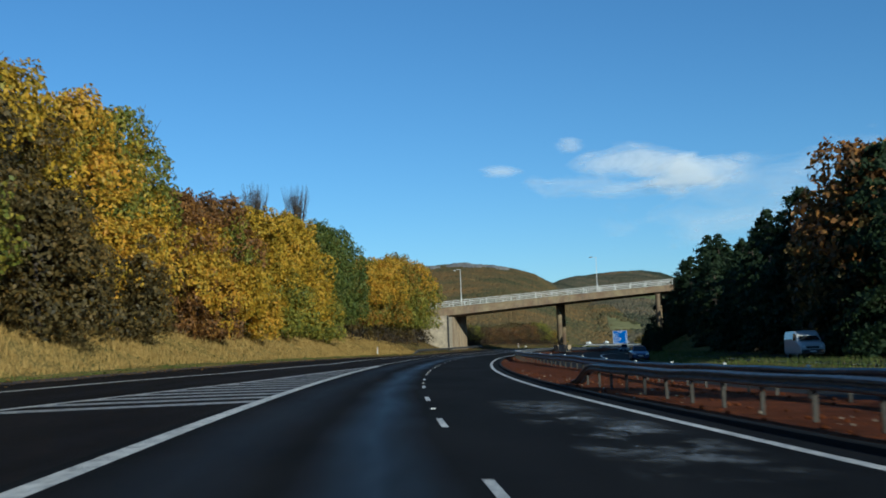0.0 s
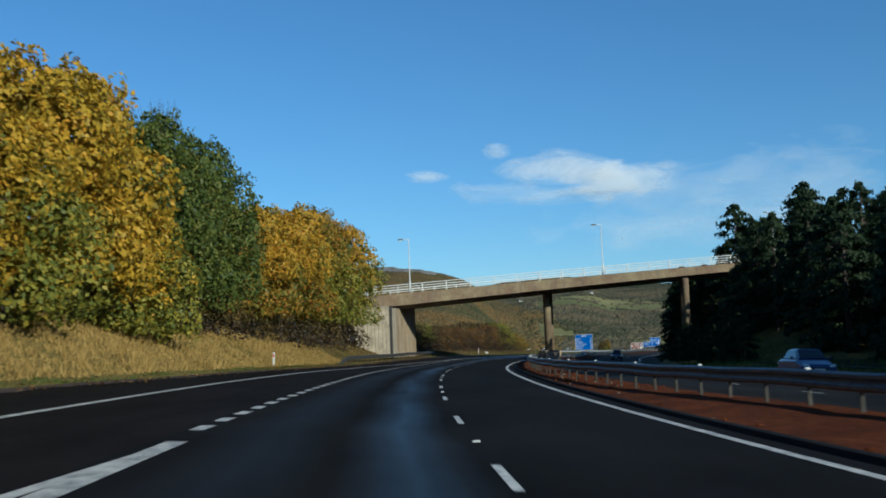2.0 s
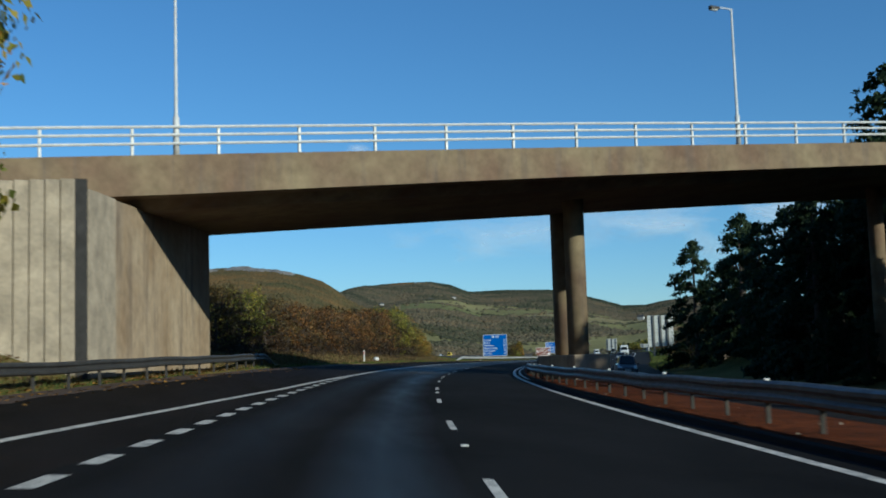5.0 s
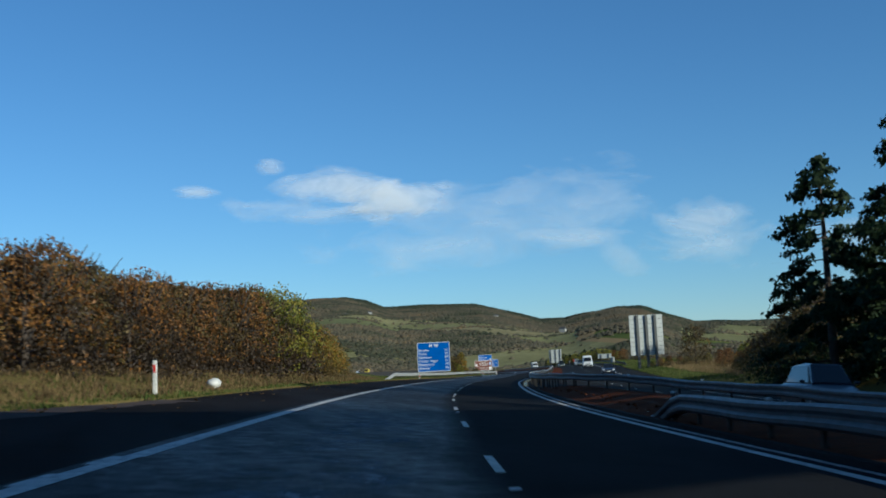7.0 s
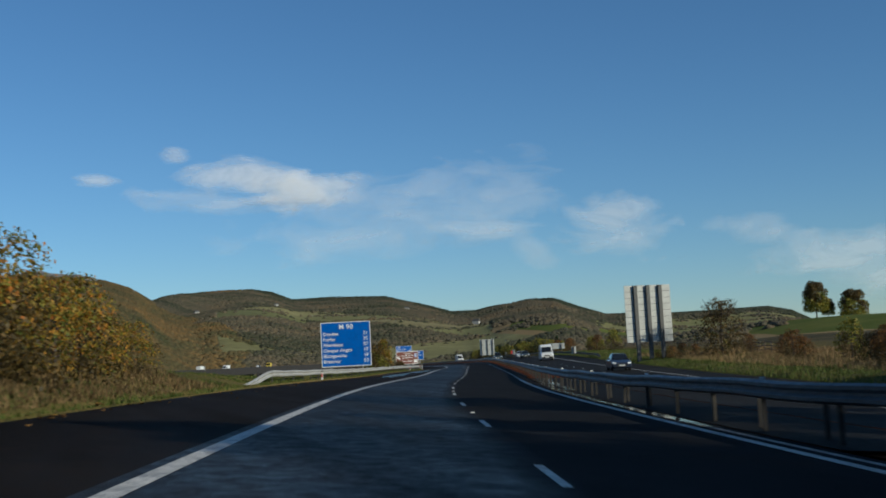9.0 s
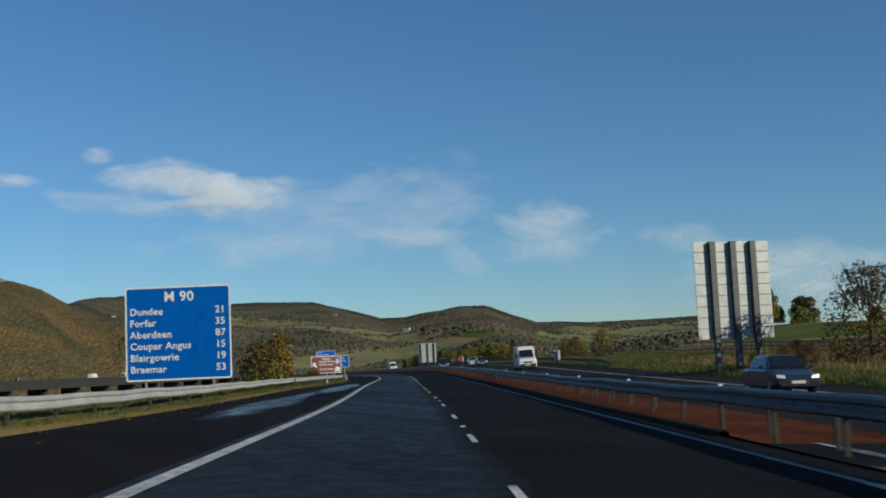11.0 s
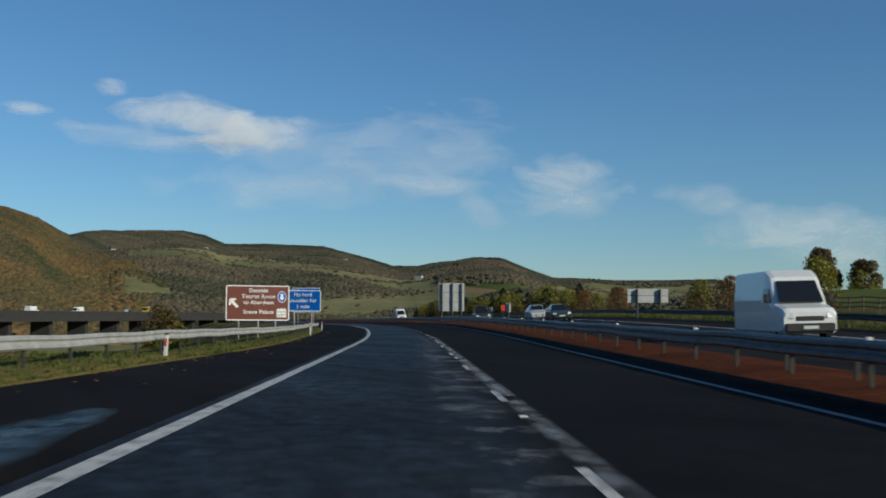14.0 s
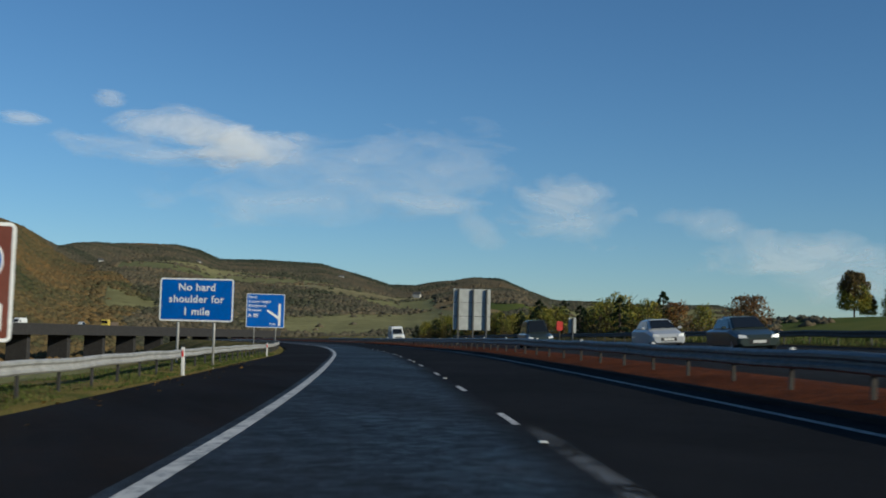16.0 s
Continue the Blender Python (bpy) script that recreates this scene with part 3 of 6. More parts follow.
def build_reserve():
    s = np.arange(FIRST, S_END, 1.0)
    S, u = np.meshgrid(s, np.linspace(0, 1, 11), indexing="ij")
    L = 4.3 + u * (edge(RESERVE_RIGHT, S) - 4.3)
    ditch = smooth(274, 286, S) * (1 - smooth(332, 352, S))
    up = (0.03 + 0.10 * np.sin(np.pi * u)) * smooth(130, 230, S) * (1 - ditch) - 0.15 * ditch * smooth(0.0, 0.1, u) * (1 - smooth(0.97, 1.0, u)) + 0.16 * smooth(42, 62, S) * (1 - smooth(84, 106, S)) * smooth(0.05, 0.5, u) * (1 - smooth(0.8, 1.0, u)) + 0.03 * rumple(S, L * 3, 0.8) * np.sin(np.pi * u) + 0.02
    up = up + 0.27 * smooth(228, 246, S) * (1 - smooth(266, 284, S)) * smooth(0.03, 0.5, u) * (1 - 0.7 * smooth(0.85, 1.0, u))
    p = at(S, L)
    p[..., 2] += up
    n, k = S.shape
    idx = np.arange(n * k).reshape(n, k)
    f = np.stack([idx[:-1, :-1], idx[:-1, 1:], idx[1:, 1:], idx[1:, :-1]], -1).reshape(-1, 4)
    me = mesh_of("central_reserve", p.reshape(-1, 3), f, SOIL, True)
    return tagged(new("central_reserve", me), "bare red soil of the central reserve", "soil strip", kind="structure")


build_reserve()


def rumple_line(s):
    return rumple(s, 0 * s, 1.7, 3) + 0.6 * rumple(s, 0 * s, 0.5, 1)


def mark(parent, s0, s1, lat, width, ds=2.0, mat=None):
    f = (lambda off: (lambda s: (lat(s) if callable(lat) else lat + 0 * s) + off))
    ob = new("line_marking", strip("line_marking", s0, s1, f(-width / 2), f(width / 2), 0.005, mat or PAINT, ds))
    ob.parent = parent
    return ob


DASH_SLIP = [(0, 0.2), (62, 0.4), (160, -0.3), (222, -1.9), (255, -1.2), (300, 0.8), (340, 0.6), (400, -0.3), (415, -1.1), (470, -1.0), (880, -1.0)]


def dashes(parent, s0, s1, pitch, length, lat, width, slip=((0, 0.0),)):
    s = s0
    while s < s1:
        e = s + float(edge(slip, s))
        mark(parent, e, e + length, lat, width, 1.0)
        s += pitch


def build_markings():
    dashes(road, DASH_0 - 9.0 * 14, S_END - 80, 9.0, 2.2, 0.0, 0.10, DASH_SLIP)
    mark(road, FIRST, 334, 3.65, 0.18)
    mark(road, 334, S_END - 5, 3.65, 0.13, mat=FADED_PAINT)
    # pale strip in line paint: the wet kerb's sheen put into colour
    mark(road, 206, 288, 4.02, 0.13, mat=WORN_PAINT)
    mark(road, FIRST, 75, -3.65, 0.26)
    dashes(shoulder, 77.0, 222, 2.0, 1.0, -3.78, 0.21)
    mark(shoulder, 222, S_END - 5, -3.67, 0.22)
    mark(shoulder, FIRST, 222, lambda s: edge(SLIP_LINE, s), 0.2)
    mark(shoulder, -60, 73, lambda s: edge(GORE_LEFT, s), 0.16)
    # chevrons in the gore
    s = 19.6
    while s < 66:
        a, w = float(edge(GORE_LEFT, s)) + 0.1, 0.0
        w = -3.8 - a
        if w > 0.35:
            n = 8
            lat = np.linspace(a, -3.8, n)
            ss = s + 1.15 * (lat - a)
            v = np.concatenate([at(ss, lat, 0.005), at(ss + 1.0, lat, 0.005)])
            ob = new("hatch_marking", mesh_of("hatch_marking", v, [(i, i + 1, n + i + 1, n + i) for i in range(n - 1)], WORN_PAINT))
            ob.parent = shoulder
        s += 2.7
    for lat, w in ((7.85, 0.2),):
        mark(road_2, FIRST, S_END - 5, opposite(lat), w)
    dashes(road_2, -100, S_END - 120, 9.0, 2.0, opposite(4.2), 0.13)


DASH_0 = 7.1
build_markings()

DIRT = plain("dirt_and_leaf_mould", (0.060, 0.029, 0.015), 0.95, 0, 0.5, 1.5)
tagged(new("verge_dirt", strip("verge_dirt", 0, 240, lambda s: edge(TARMAC_LEFT, s) - 0.3, lambda s: edge(TARMAC_LEFT, s) + 0.75 + 0.25 * rumple_line(s), 0.006, DIRT, 0.5)),
       "brown dirt and leaf mould washed over the tarmac's edge", "dirt strip", kind="structure")

slip_road = tagged(new("road_slip", strip("road_slip", -100, 150, opposite(14.8), opposite(21.6), 0.36, OLD_ASPHALT, 3.0, 4, 0.3)),
                   "worn asphalt of the slip road beyond the grass", "road", kind="structure")
mark(slip_road, -100, 150, opposite(15.3), 0.15).location.z = 0.36


def build_puddle(s0, s1, lat, half, up, seed, mat):
    """A shallow sheet of water with a ragged shore."""
    s = np.linspace(s0, s1, 61)
    u = np.sin(np.pi * np.linspace(0.02, 0.98, 61)) ** 0.5
    a = lat - half * u * (0.75 + 0.35 * rumple(s, s * 0, 5.5, seed))
    b = lat + half * u * (0.75 + 0.35 * rumple(s, s * 0 + 9, 4.5, seed))
    w = np.linspace(0, 1, 9)
    v = np.concatenate([at(s, a + (b - a) * k, up) for k in w])
    f = [(j * 61 + i, (j + 1) * 61 + i, (j + 1) * 61 + i + 1, j * 61 + i + 1) for j in range(8) for i in range(60)]
    me = mesh_of("puddle", v, f, mat)
    me.attributes.new("fade", "FLOAT", "POINT").data.foreach_set("value", np.outer(np.sin(np.pi * w), u).ravel().astype(np.float32))
    return tagged(new("puddle", me), "shallow puddle of rain water beside the road", "puddle")


build_puddle(350, 386, -6.0, 1.2, 0.006, 1, PUDDLE)
build_puddle(381, 419, -5.1, 1.65, 0.007, 4, PUDDLE)
for _k, (_s0, _s1, _lat, _half) in enumerate(((287, 296, 4.05, 0.20), (294, 303, 4.10, 0.22), (301, 309, 4.15, 0.28), (307, 317, 4.20, 0.34), (311, 320, 4.75, 0.30), (315, 326, 4.30, 0.40), (319, 331, 4.95, 0.40), (324, 336, 4.45, 0.32), (329, 340, 5.2, 0.35))):
    build_puddle(_s0, _s1, _lat, _half, 0.010 + 0.001 * _k, _k, WATER)

for _s0, _s1, _a, _b in ((9.0, 26.0, 1.2, 3.3), (205.0, 236.0, -2.6, -0.6), (398.0, 470.0, -1.0, 0.12), (404.0, 474.0, -0.03, 0.27)):
    _me = strip("salt_stain", _s0, _s1, _a, _b, 0.004 if _b - _a > 0.4 else 0.0065, SALT if _b - _a > 0.4 else CRUST, 1.0, 9)
    _n = len(_me.vertices) // 9
    _fade = np.outer(np.sin(np.pi * np.linspace(0, 1, 9)), np.sin(np.pi * np.linspace(0, 1, _n)) ** 0.5)
    _me.attributes.new("fade", "FLOAT", "POINT").data.foreach_set("value", _fade.ravel().astype(np.float32))
    tagged(new("salt_stain", _me), "streaky pale salt stain dried on the tarmac", "stain", kind="structure")
# near-black strip painting in the shade between the barriers
tagged(new("reserve_infill", strip("reserve_infill", 282, 340, 4.3, 7.1, 0.004, SHADED_WET, 2.0, 4, 0.1)), "near-black wet strip with the shade between the crash barriers painted in", "silt strip", kind="structure")


def build_studs():
    """Reflecting road studs set between the lane dashes."""
    bm = boxed(-0.05, 0.05, -0.06, 0.06, 0.0, 0.022, bevel=0.008)
    me = from_bm("road_stud", bm, WHITE)
    s = DASH_0 + 5.5 - 9.0
    while s < 560:
        x, y, z = at(s, 0.0)
        part("road_stud", me, None, road, m=pose(float(x), float(y), float(z) + 0.002, 0, 0, heading(s)))
        s += 18.0


build_studs()

# ---- clouds ----


def make_cloud():
    """Thin vapour: white, broken up by noise, fading out towards its rim."""
    m = Nodes("cloud_vapour", 1.0)
    m.colour((0.86, 0.86, 0.88))
    m.b.inputs["Specular IOR Level"].default_value = 0.0
    xyz = m.n.new("ShaderNodeTexCoord").outputs["Object"]
    sep = m.n.new("ShaderNodeSeparateXYZ")
    m.l.new(xyz, sep.inputs[0])
    length = m.n.new("ShaderNodeVectorMath")
    length.operation = "LENGTH"
    m.l.new(xyz, length.inputs[0])
    rim = m.ramp(length.outputs["Value"], [(0.0, 1.0), (0.35, 0.82), (0.7, 0.4), (0.99, 0.0)])
    wisp = m.noise(0.0062, 9, 0.60, m.place((0.55, 0.55, 1.5)), 0.5)
    body = m.math("ADD", m.math("MULTIPLY", wisp, 2.0), m.math("MULTIPLY", rim, 0.85))
    a = m.ramp(m.math("SUBTRACT", body, 1.22), [(0.0, 0.0), (0.7, 1.0)])
    attr = m.n.new("ShaderNodeObjectInfo")
    thin = m.math("MULTIPLY", a, attr.outputs["Alpha"])
    m.put(thin, m.b.inputs["Alpha"])
    t = m.n.new("ShaderNodeBsdfTranslucent")
    t.inputs["Color"].default_value = (0.9, 0.9, 0.92, 1)
    clear = m.n.new("ShaderNodeBsdfTransparent")
    veil, mix = m.n.new("ShaderNodeMixShader"), m.n.new("ShaderNodeMixShader")
    m.l.new(thin, veil.inputs[0]), m.l.new(clear.outputs[0], veil.inputs[1]), m.l.new(t.outputs[0], veil.inputs[2])
    mix.inputs[0].default_value = 0.35
    m.l.new(m.b.outputs[0], mix.inputs[1]), m.l.new(veil.outputs[0], mix.inputs[2])
    m.l.new(mix.outputs[0], m.n["Material Output"].inputs["Surface"])
    return m.mat


CLOUD = make_cloud()


def build_clouds():
    far = 4600.0
    # azimuth, rise, width, height in degrees, thickness, tilt
    for az, el, w, h, a, tilt in ((9.6, 9.5, 7.4, 1.9, 0.68, 4), (7.4, 8.5, 7.0, 1.2, 0.5, 4), (12.6, 8.95, 6.4, 1.7, 0.6, -4), (17.6, 7.5, 16.0, 3.6, 0.30, -9), (28.2, 6.4, 5.4, 2.9, 0.45, -6),
                                  (21.5, 6.6, 6.0, 1.0, 0.35, 2), (24.2, 5.2, 2.6, 1.3, 0.28, 24), (6.1, 10.75, 1.7, 0.9, 0.55, 10), (2.2, 9.6, 2.1, 0.6, 0.5, 4), (40.5, 3.7, 10.5, 2.6, 0.40, 3), (35.3, 5.7, 4.6, 1.2, 0.3, 2)):
        a_, e_ = radians(az), radians(el)
        c = Vector((C0[0] + far * math.sin(a_) * math.cos(e_), C0[1] + far * math.cos(a_) * math.cos(e_), far * math.sin(e_)))
        n, v, f = 14, [], []
        for j in range(n + 1):
            for i in range(n + 1):
                x, z = 2 * i / n - 1, 2 * j / n - 1
                v.append((x, 0.10 * (x * x + z * z) + 0.03 * math.sin(5 * x + az) * math.sin(4 * z), z))
        f = [(j * (n + 1) + i, j * (n + 1) + i + 1, (j + 1) * (n + 1) + i + 1, (j + 1) * (n + 1) + i) for j in range(n) for i in range(n)]
        ob = new("cloud", mesh_of("cloud", v, f, CLOUD, True))
        sx, sz = 1.35 * far * math.tan(radians(w / 2)) / math.cos(max(0.0, a_ - radians(4.0))), 1.5 * far * math.tan(radians(h / 2))
        ob.matrix_basis = Matrix.Translation(c) @ Matrix.Rotation(-min(a_, radians(4.0)), 4, "Z") @ Matrix.Rotation(radians(tilt), 4, "Y") @ Matrix.Diagonal((sx, sz, sz, 1))
        ob.color = (1, 1, 1, a)
        tagged(ob, "thin wispy white cloud low in the blue sky", "cloud", kind="structure")


build_clouds()


# ---- woods on the hills ----
def make_woods(name, stops):
    m = Nodes(name, 0.95)
    pick = m.math("ADD", m.math("MULTIPLY", m.random(True), 0.10), m.math("MULTIPLY", m.noise(0.007, 7, 0.72), 1.15))
    m.colour(m.ramp(m.math("SUBTRACT", pick, 0.1), stops))
    m.b.inputs["Specular IOR Level"].default_value = 0.1
    return m.bump(m.noise(0.5, 3), 0.8, 1.2).mat


# Woods' tones are greyed: distance haze is put into the colours.
WOODS = make_woods("far_woods", [(0.34, (0.034, 0.040, 0.024)), (0.45, (0.058, 0.058, 0.035)), (0.54, (0.086, 0.077, 0.050)), (0.62, (0.108, 0.088, 0.055)), (0.74, (0.13, 0.094, 0.048))])
CONIFERS = make_woods("conifer_plantation", [(0.34, (0.026, 0.034, 0.022)), (0.5, (0.038, 0.046, 0.028)), (0.62, (0.060, 0.058, 0.036)), (0.74, (0.09, 0.076, 0.045))])
BRACKEN = make_woods("bracken_woods", [(0.34, (0.044, 0.050, 0.023)), (0.45, (0.078, 0.070, 0.032)), (0.54, (0.110, 0.082, 0.036)), (0.62, (0.14, 0.092, 0.036)), (0.74, (0.175, 0.098, 0.034))])


def lumps(name, centres, radii, mat, tall=0.8):
    """Many small rough crowns in one mesh."""
    bv = np.array([(1, 0, 0), (0.3, 0.95, 0.1), (-0.8, 0.6, -0.1), (-0.8, -0.6, 0.1), (0.3, -0.95, -0.1), (0.1, 0.1, 1.0), (0, 0, -0.8)])
    bf = np.array([f for k in range(5) for f in ((k, (k + 1) % 5, 5), ((k + 1) % 5, k, 6))])
    r = np.random.default_rng(11)
    n, k = len(centres), len(bv)
    v = bv[None] * radii[:, None, None] * (1, 1, tall) * r.uniform(0.72, 1.22, (n, k, 1)) + centres[:, None]
    f = bf[None] + (np.arange(n) * k)[:, None, None]
    me = bpy.data.meshes.new(name)
    me.vertices.add(n * k)
    me.vertices.foreach_set("co", v.astype(np.float32).ravel())
    q = n * len(bf)
    me.loops.add(3 * q)
    me.loops.foreach_set("vertex_index", f.astype(np.int32).ravel())
    me.polygons.add(q)
    me.polygons.foreach_set("loop_start", np.arange(0, 3 * q, 3, dtype=np.int32))
    me.polygons.foreach_set("use_smooth", [True] * q)
    me.update(calc_edges=True)
    me.materials.append(mat)
    return me


CRAG = [(-1.0, 0.855, 1.5, 0.065), (0.85, 0.84, 0.9, 0.05), (-3.2, 0.85, 0.8, 0.04)]  # azimuth, share of the way up, half width, half depth


def build_woods():
    r = np.random.default_rng(5)
    n = 250000
    az = r.uniform(-20, 44, n)
    ridge = table(2, az)
    u = np.sqrt(r.uniform(0.16**2, 1.02**2, n))
    d = u * ridge
    x, y = C0[0] + d * np.sin(np.radians(az)), C0[1] + d * np.cos(np.radians(az))
    pasture, tone, margin = land_use(x, y)
    copse = rumple(x, y, 60, 3.0) + 0.5 * rumple(x, y, 23, 1.0)
    keep = ~pasture & (r.random(n) < 0.92 - 0.25 * (copse < -0.5))
    keep |= pasture & (margin < 7) & (copse > -0.35) & (tone < 0.95) & (r.random(n) < 0.8)
    keep |= pasture & (tone < 0.95) & ((copse > 0.95) | (r.random(n) < 0.012))
    keep &= (d > 380) & ~((az > 36) & (d < 1700)) & (r.random(n) < np.where(az > 26.6, 0.8, 1.0))
    for a_, u_, wa, wu in CRAG:
        keep &= ((az - a_) / wa) ** 2 + ((u - u_) / wu) ** 2 > 0.8
    x, y, d = x[keep], y[keep], d[keep]
    rad = r.uniform(2.8, 5.6, len(x)) * (0.8 + 0.4 * smooth(600, 2600, d))
    z = far_height(x, y) - rad * 0.05
    near = np.degrees(np.arctan2(x - C0[0], y - C0[1])) + 1.6 * rumple(x, y, 120, 4.0) < 3.6 + 5.0 * (1 - smooth(1000, 1900, np.hypot(x - C0[0], y - C0[1])))
    crest = ~near & (d / table(2, np.degrees(np.arctan2(x - C0[0], y - C0[1]))) + 0.03 * rumple(x, y, 55, 6.0) > 0.90 - 0.25 * smooth(28, 30, np.degrees(np.arctan2(x - C0[0], y - C0[1]))))
    for name, k, mat, label in (("crest_woods", crest, CONIFERS, "dark conifer plantations along the crests of the hills"), ("hill_woods", ~near & ~crest, WOODS, "bare and autumn-brown woods spread over the far hills"), ("hillside_woods", near, BRACKEN, "orange-brown bracken and woods on the steep hillside")):
        tagged(new(name, lumps(name, np.stack([x, y, z], -1)[k], rad[k], mat, 0.62)), label, "woods", kind="stuff")


build_woods()


def make_rock():
    m = Nodes("grey_rock", 0.95)
    crack = m.noise(0.06, 6, 0.7, m.place((1, 1, 0.35)), 0.6)
    c = m.ramp(crack, [(0.30, (0.06, 0.055, 0.045)), (0.45, (0.17, 0.155, 0.135)), (0.62, (0.27, 0.25, 0.22)), (0.8, (0.12, 0.10, 0.07))])
    return m.colour(m.mix(1.0, c, m.ramp(m.noise(0.4, 4), [(0.3, 0.7), (0.7, 1.1)]), "MULTIPLY")).bump(crack, 0.9, 4.0).mat


ROCK = make_rock()


def build_crags():
    """Bare rock faces high on the steep hillside."""
    for a_, u_, wa, wu in CRAG:
        n, k = 41, 17
        A, U = np.meshgrid(np.linspace(-1, 1, n), np.linspace(-1, 1, k), indexing="ij")
        az, rr = a_ + wa * A, (u_ + wu * U) * float(table(2, a_))
        x, y = C0[0] + rr * np.sin(np.radians(az)), C0[1] + rr * np.cos(np.radians(az))
        face = np.sqrt(np.clip(1 - A**2 - U**2, 0, 1))
        z = far_height(x, y) - 3 + 7 * face + 3.0 * rumple(x, y, 9, a_) * face
        idx = np.arange(n * k).reshape(n, k)
        f = np.stack([idx[:-1, :-1], idx[1:, :-1], idx[1:, 1:], idx[:-1, 1:]], -1).reshape(-1, 4)
        tagged(new("rock_face", mesh_of("rock_face", np.stack([x, y, z], -1).reshape(-1, 3), f[:, ::-1], ROCK)), "bare grey rock face high on the wooded hillside", "rock face")


build_crags()


HARLING = plain("pale_harling", (0.50, 0.49, 0.45), 0.9, 0, 0.25, 0.6)


def build_cottages():
    """White farmhouses on the hillsides."""
    r = random.Random(9)
    for az, u in ((9.2, 0.62), (12.6, 0.66), (13.0, 0.74), (6.4, 0.58), (17.2, 0.70), (20.5, 0.50), (10.6, 0.72)):
        d = u * float(table(2, az))
        x, y = C0[0] + d * math.sin(radians(az)), C0[1] + d * math.cos(radians(az))
        z = float(far_height(np.array(x), np.array(y)))
        root = thing("farmhouse", "small white farmhouse with a slate roof on the hillside", "house", pose(x, y, z, 0, 0, -az + r.uniform(-25, 25)))
        w, dd, h = r.uniform(7, 12), 6.0, 4.2
        part("wall", boxed(-w / 2, w / 2, -dd / 2, dd / 2, -3, h), HARLING, root)
        v = [(-w / 2 - 0.3, -dd / 2 - 0.3, h), (w / 2 + 0.3, -dd / 2 - 0.3, h), (w / 2 + 0.3, dd / 2 + 0.3, h), (-w / 2 - 0.3, dd / 2 + 0.3, h), (-w / 2, 0, h + 3), (w / 2, 0, h + 3)]
        part("roof", mesh_of("roof", v, [(0, 1, 5, 4), (2, 3, 4, 5), (0, 4, 3), (1, 2, 5), (0, 3, 2, 1)], SIGN_RIB), None, root)


build_cottages()

# ---- the bridge over the road ----
BRIDGE_AT, BRIDGE_TURN = (2.05, 190.6), 15.6


def deck_top(d):
    return 8.24 + 0.0725 * d - 0.00006 * d * d


def deck_under(d):
    return deck_top(d) - 1.36 + 0.012 * max(0, d) - 0.0001 * d * d


def build_bridge():
    """Local x runs along the bridge from its left lamp, y away from the near edge, z up from sea level."""
    base = thing("road_bridge", "weathered concrete road bridge with steel parapet rails over the motorway", "bridge", pose(*BRIDGE_AT, 0, 0, 0, BRIDGE_TURN))
    wide = 13.6
    xs = [-26 + 2.0 * k for k in range(46)]
    v, f = [], []
    prof = [(0.0, "t", 0.0), (0.0, "u", 0.0), (0.9, "u", -0.02), (1.5, "u", -0.34), (wide - 1.5, "u", -0.34), (wide - 0.9, "u", -0.02), (wide, "u", 0.0), (wide, "t", 0.0), (wide - 0.5, "t", 0.0), (wide - 0.5, "t", -0.22), (0.5, "t", -0.22), (0.5, "t", 0.0)]
    for x in xs:
        for y, k, o in prof:
            v.append((x, y, (deck_top(x) if k == "t" else deck_under(x)) + o))
    n = len(prof)
    for i in range(len(xs) - 1):
        for j in range(n):
            a, b = i * n + j, i * n + (j + 1) % n
            f.append((a, b, b + n, a + n))
    f += [tuple(range(n))[::-1], tuple(range((len(xs) - 1) * n, len(xs) * n))]
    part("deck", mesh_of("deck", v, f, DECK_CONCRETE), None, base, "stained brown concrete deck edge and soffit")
    for side, y in (("near", 0.25), ("far", wide - 0.25)):
        post = boxed(-0.05, 0.05, -0.04, 0.07, 0, 1.04, bevel=0.012)
        me = from_bm("parapet_post", post, WHITE_STEEL)
        x = -25.0
        while x < 62:
            part("parapet_post", me, None, base, m=pose(x, y, deck_top(x) - 0.01, 0, 0, 0))
            x += 2.95
        for h in (0.42, 0.72, 1.0):
            bm = bmesh.new()
            for a, b in ((-26, 17), (17, 64)):
                tube(bm, [(a, y - 0.06, deck_top(a) + h), ((a + b) / 2, y - 0.06, deck_top((a + b) / 2) + h), (b, y - 0.06, deck_top(b) + h)], 0.05, 6)
            part("parapet_rail", bm, WHITE_STEEL, base)
    # columns in pairs, with a plinth under the pair in the central reserve
    inv = base.matrix_basis.inverted()

    def column(s, lat, radius, foot=True):
        x, y, z = at(s, lat)
        p = inv @ Vector((float(x), float(y), float(land_z(s, lat)) - 0.2))
        top = deck_under(p.x) - 0.3
        bm = tubed([(p.x, p.y, p.z), (p.x, p.y, top - 0.5), (p.x, p.y, top - 0.45), (p.x, p.y, top)], [radius, radius, radius * 1.0, radius * 1.02], 20)
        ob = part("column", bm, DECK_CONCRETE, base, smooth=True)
        if foot:
            part("plinth", boxed(p.x - 0.95, p.x + 0.95, p.y - 1.1, p.y + 1.1, p.z, p.z + 1.95, bevel=0.04), CONCRETE, base)
        return ob

    column(203.6, 6.2, 0.47)
    column(210.5, 6.05, 0.47)
    for s in (207, 214):
        column(s, 23.4, 0.42, False)
    # left abutment: smooth wall panels beside the road, a ribbed wing wall turning away
    for k, (s0, s1) in enumerate(((184.6, 187.3), (187.36, 194.1), (194.16, 201.2))):
        c = []
        for s in (s0, s1):
            for lat in (-10.05 - (0.0 if k else -0.08), -11.2):
                p = inv @ Vector([float(q) for q in at(s, lat)])
                c.append(p)
        vs = []
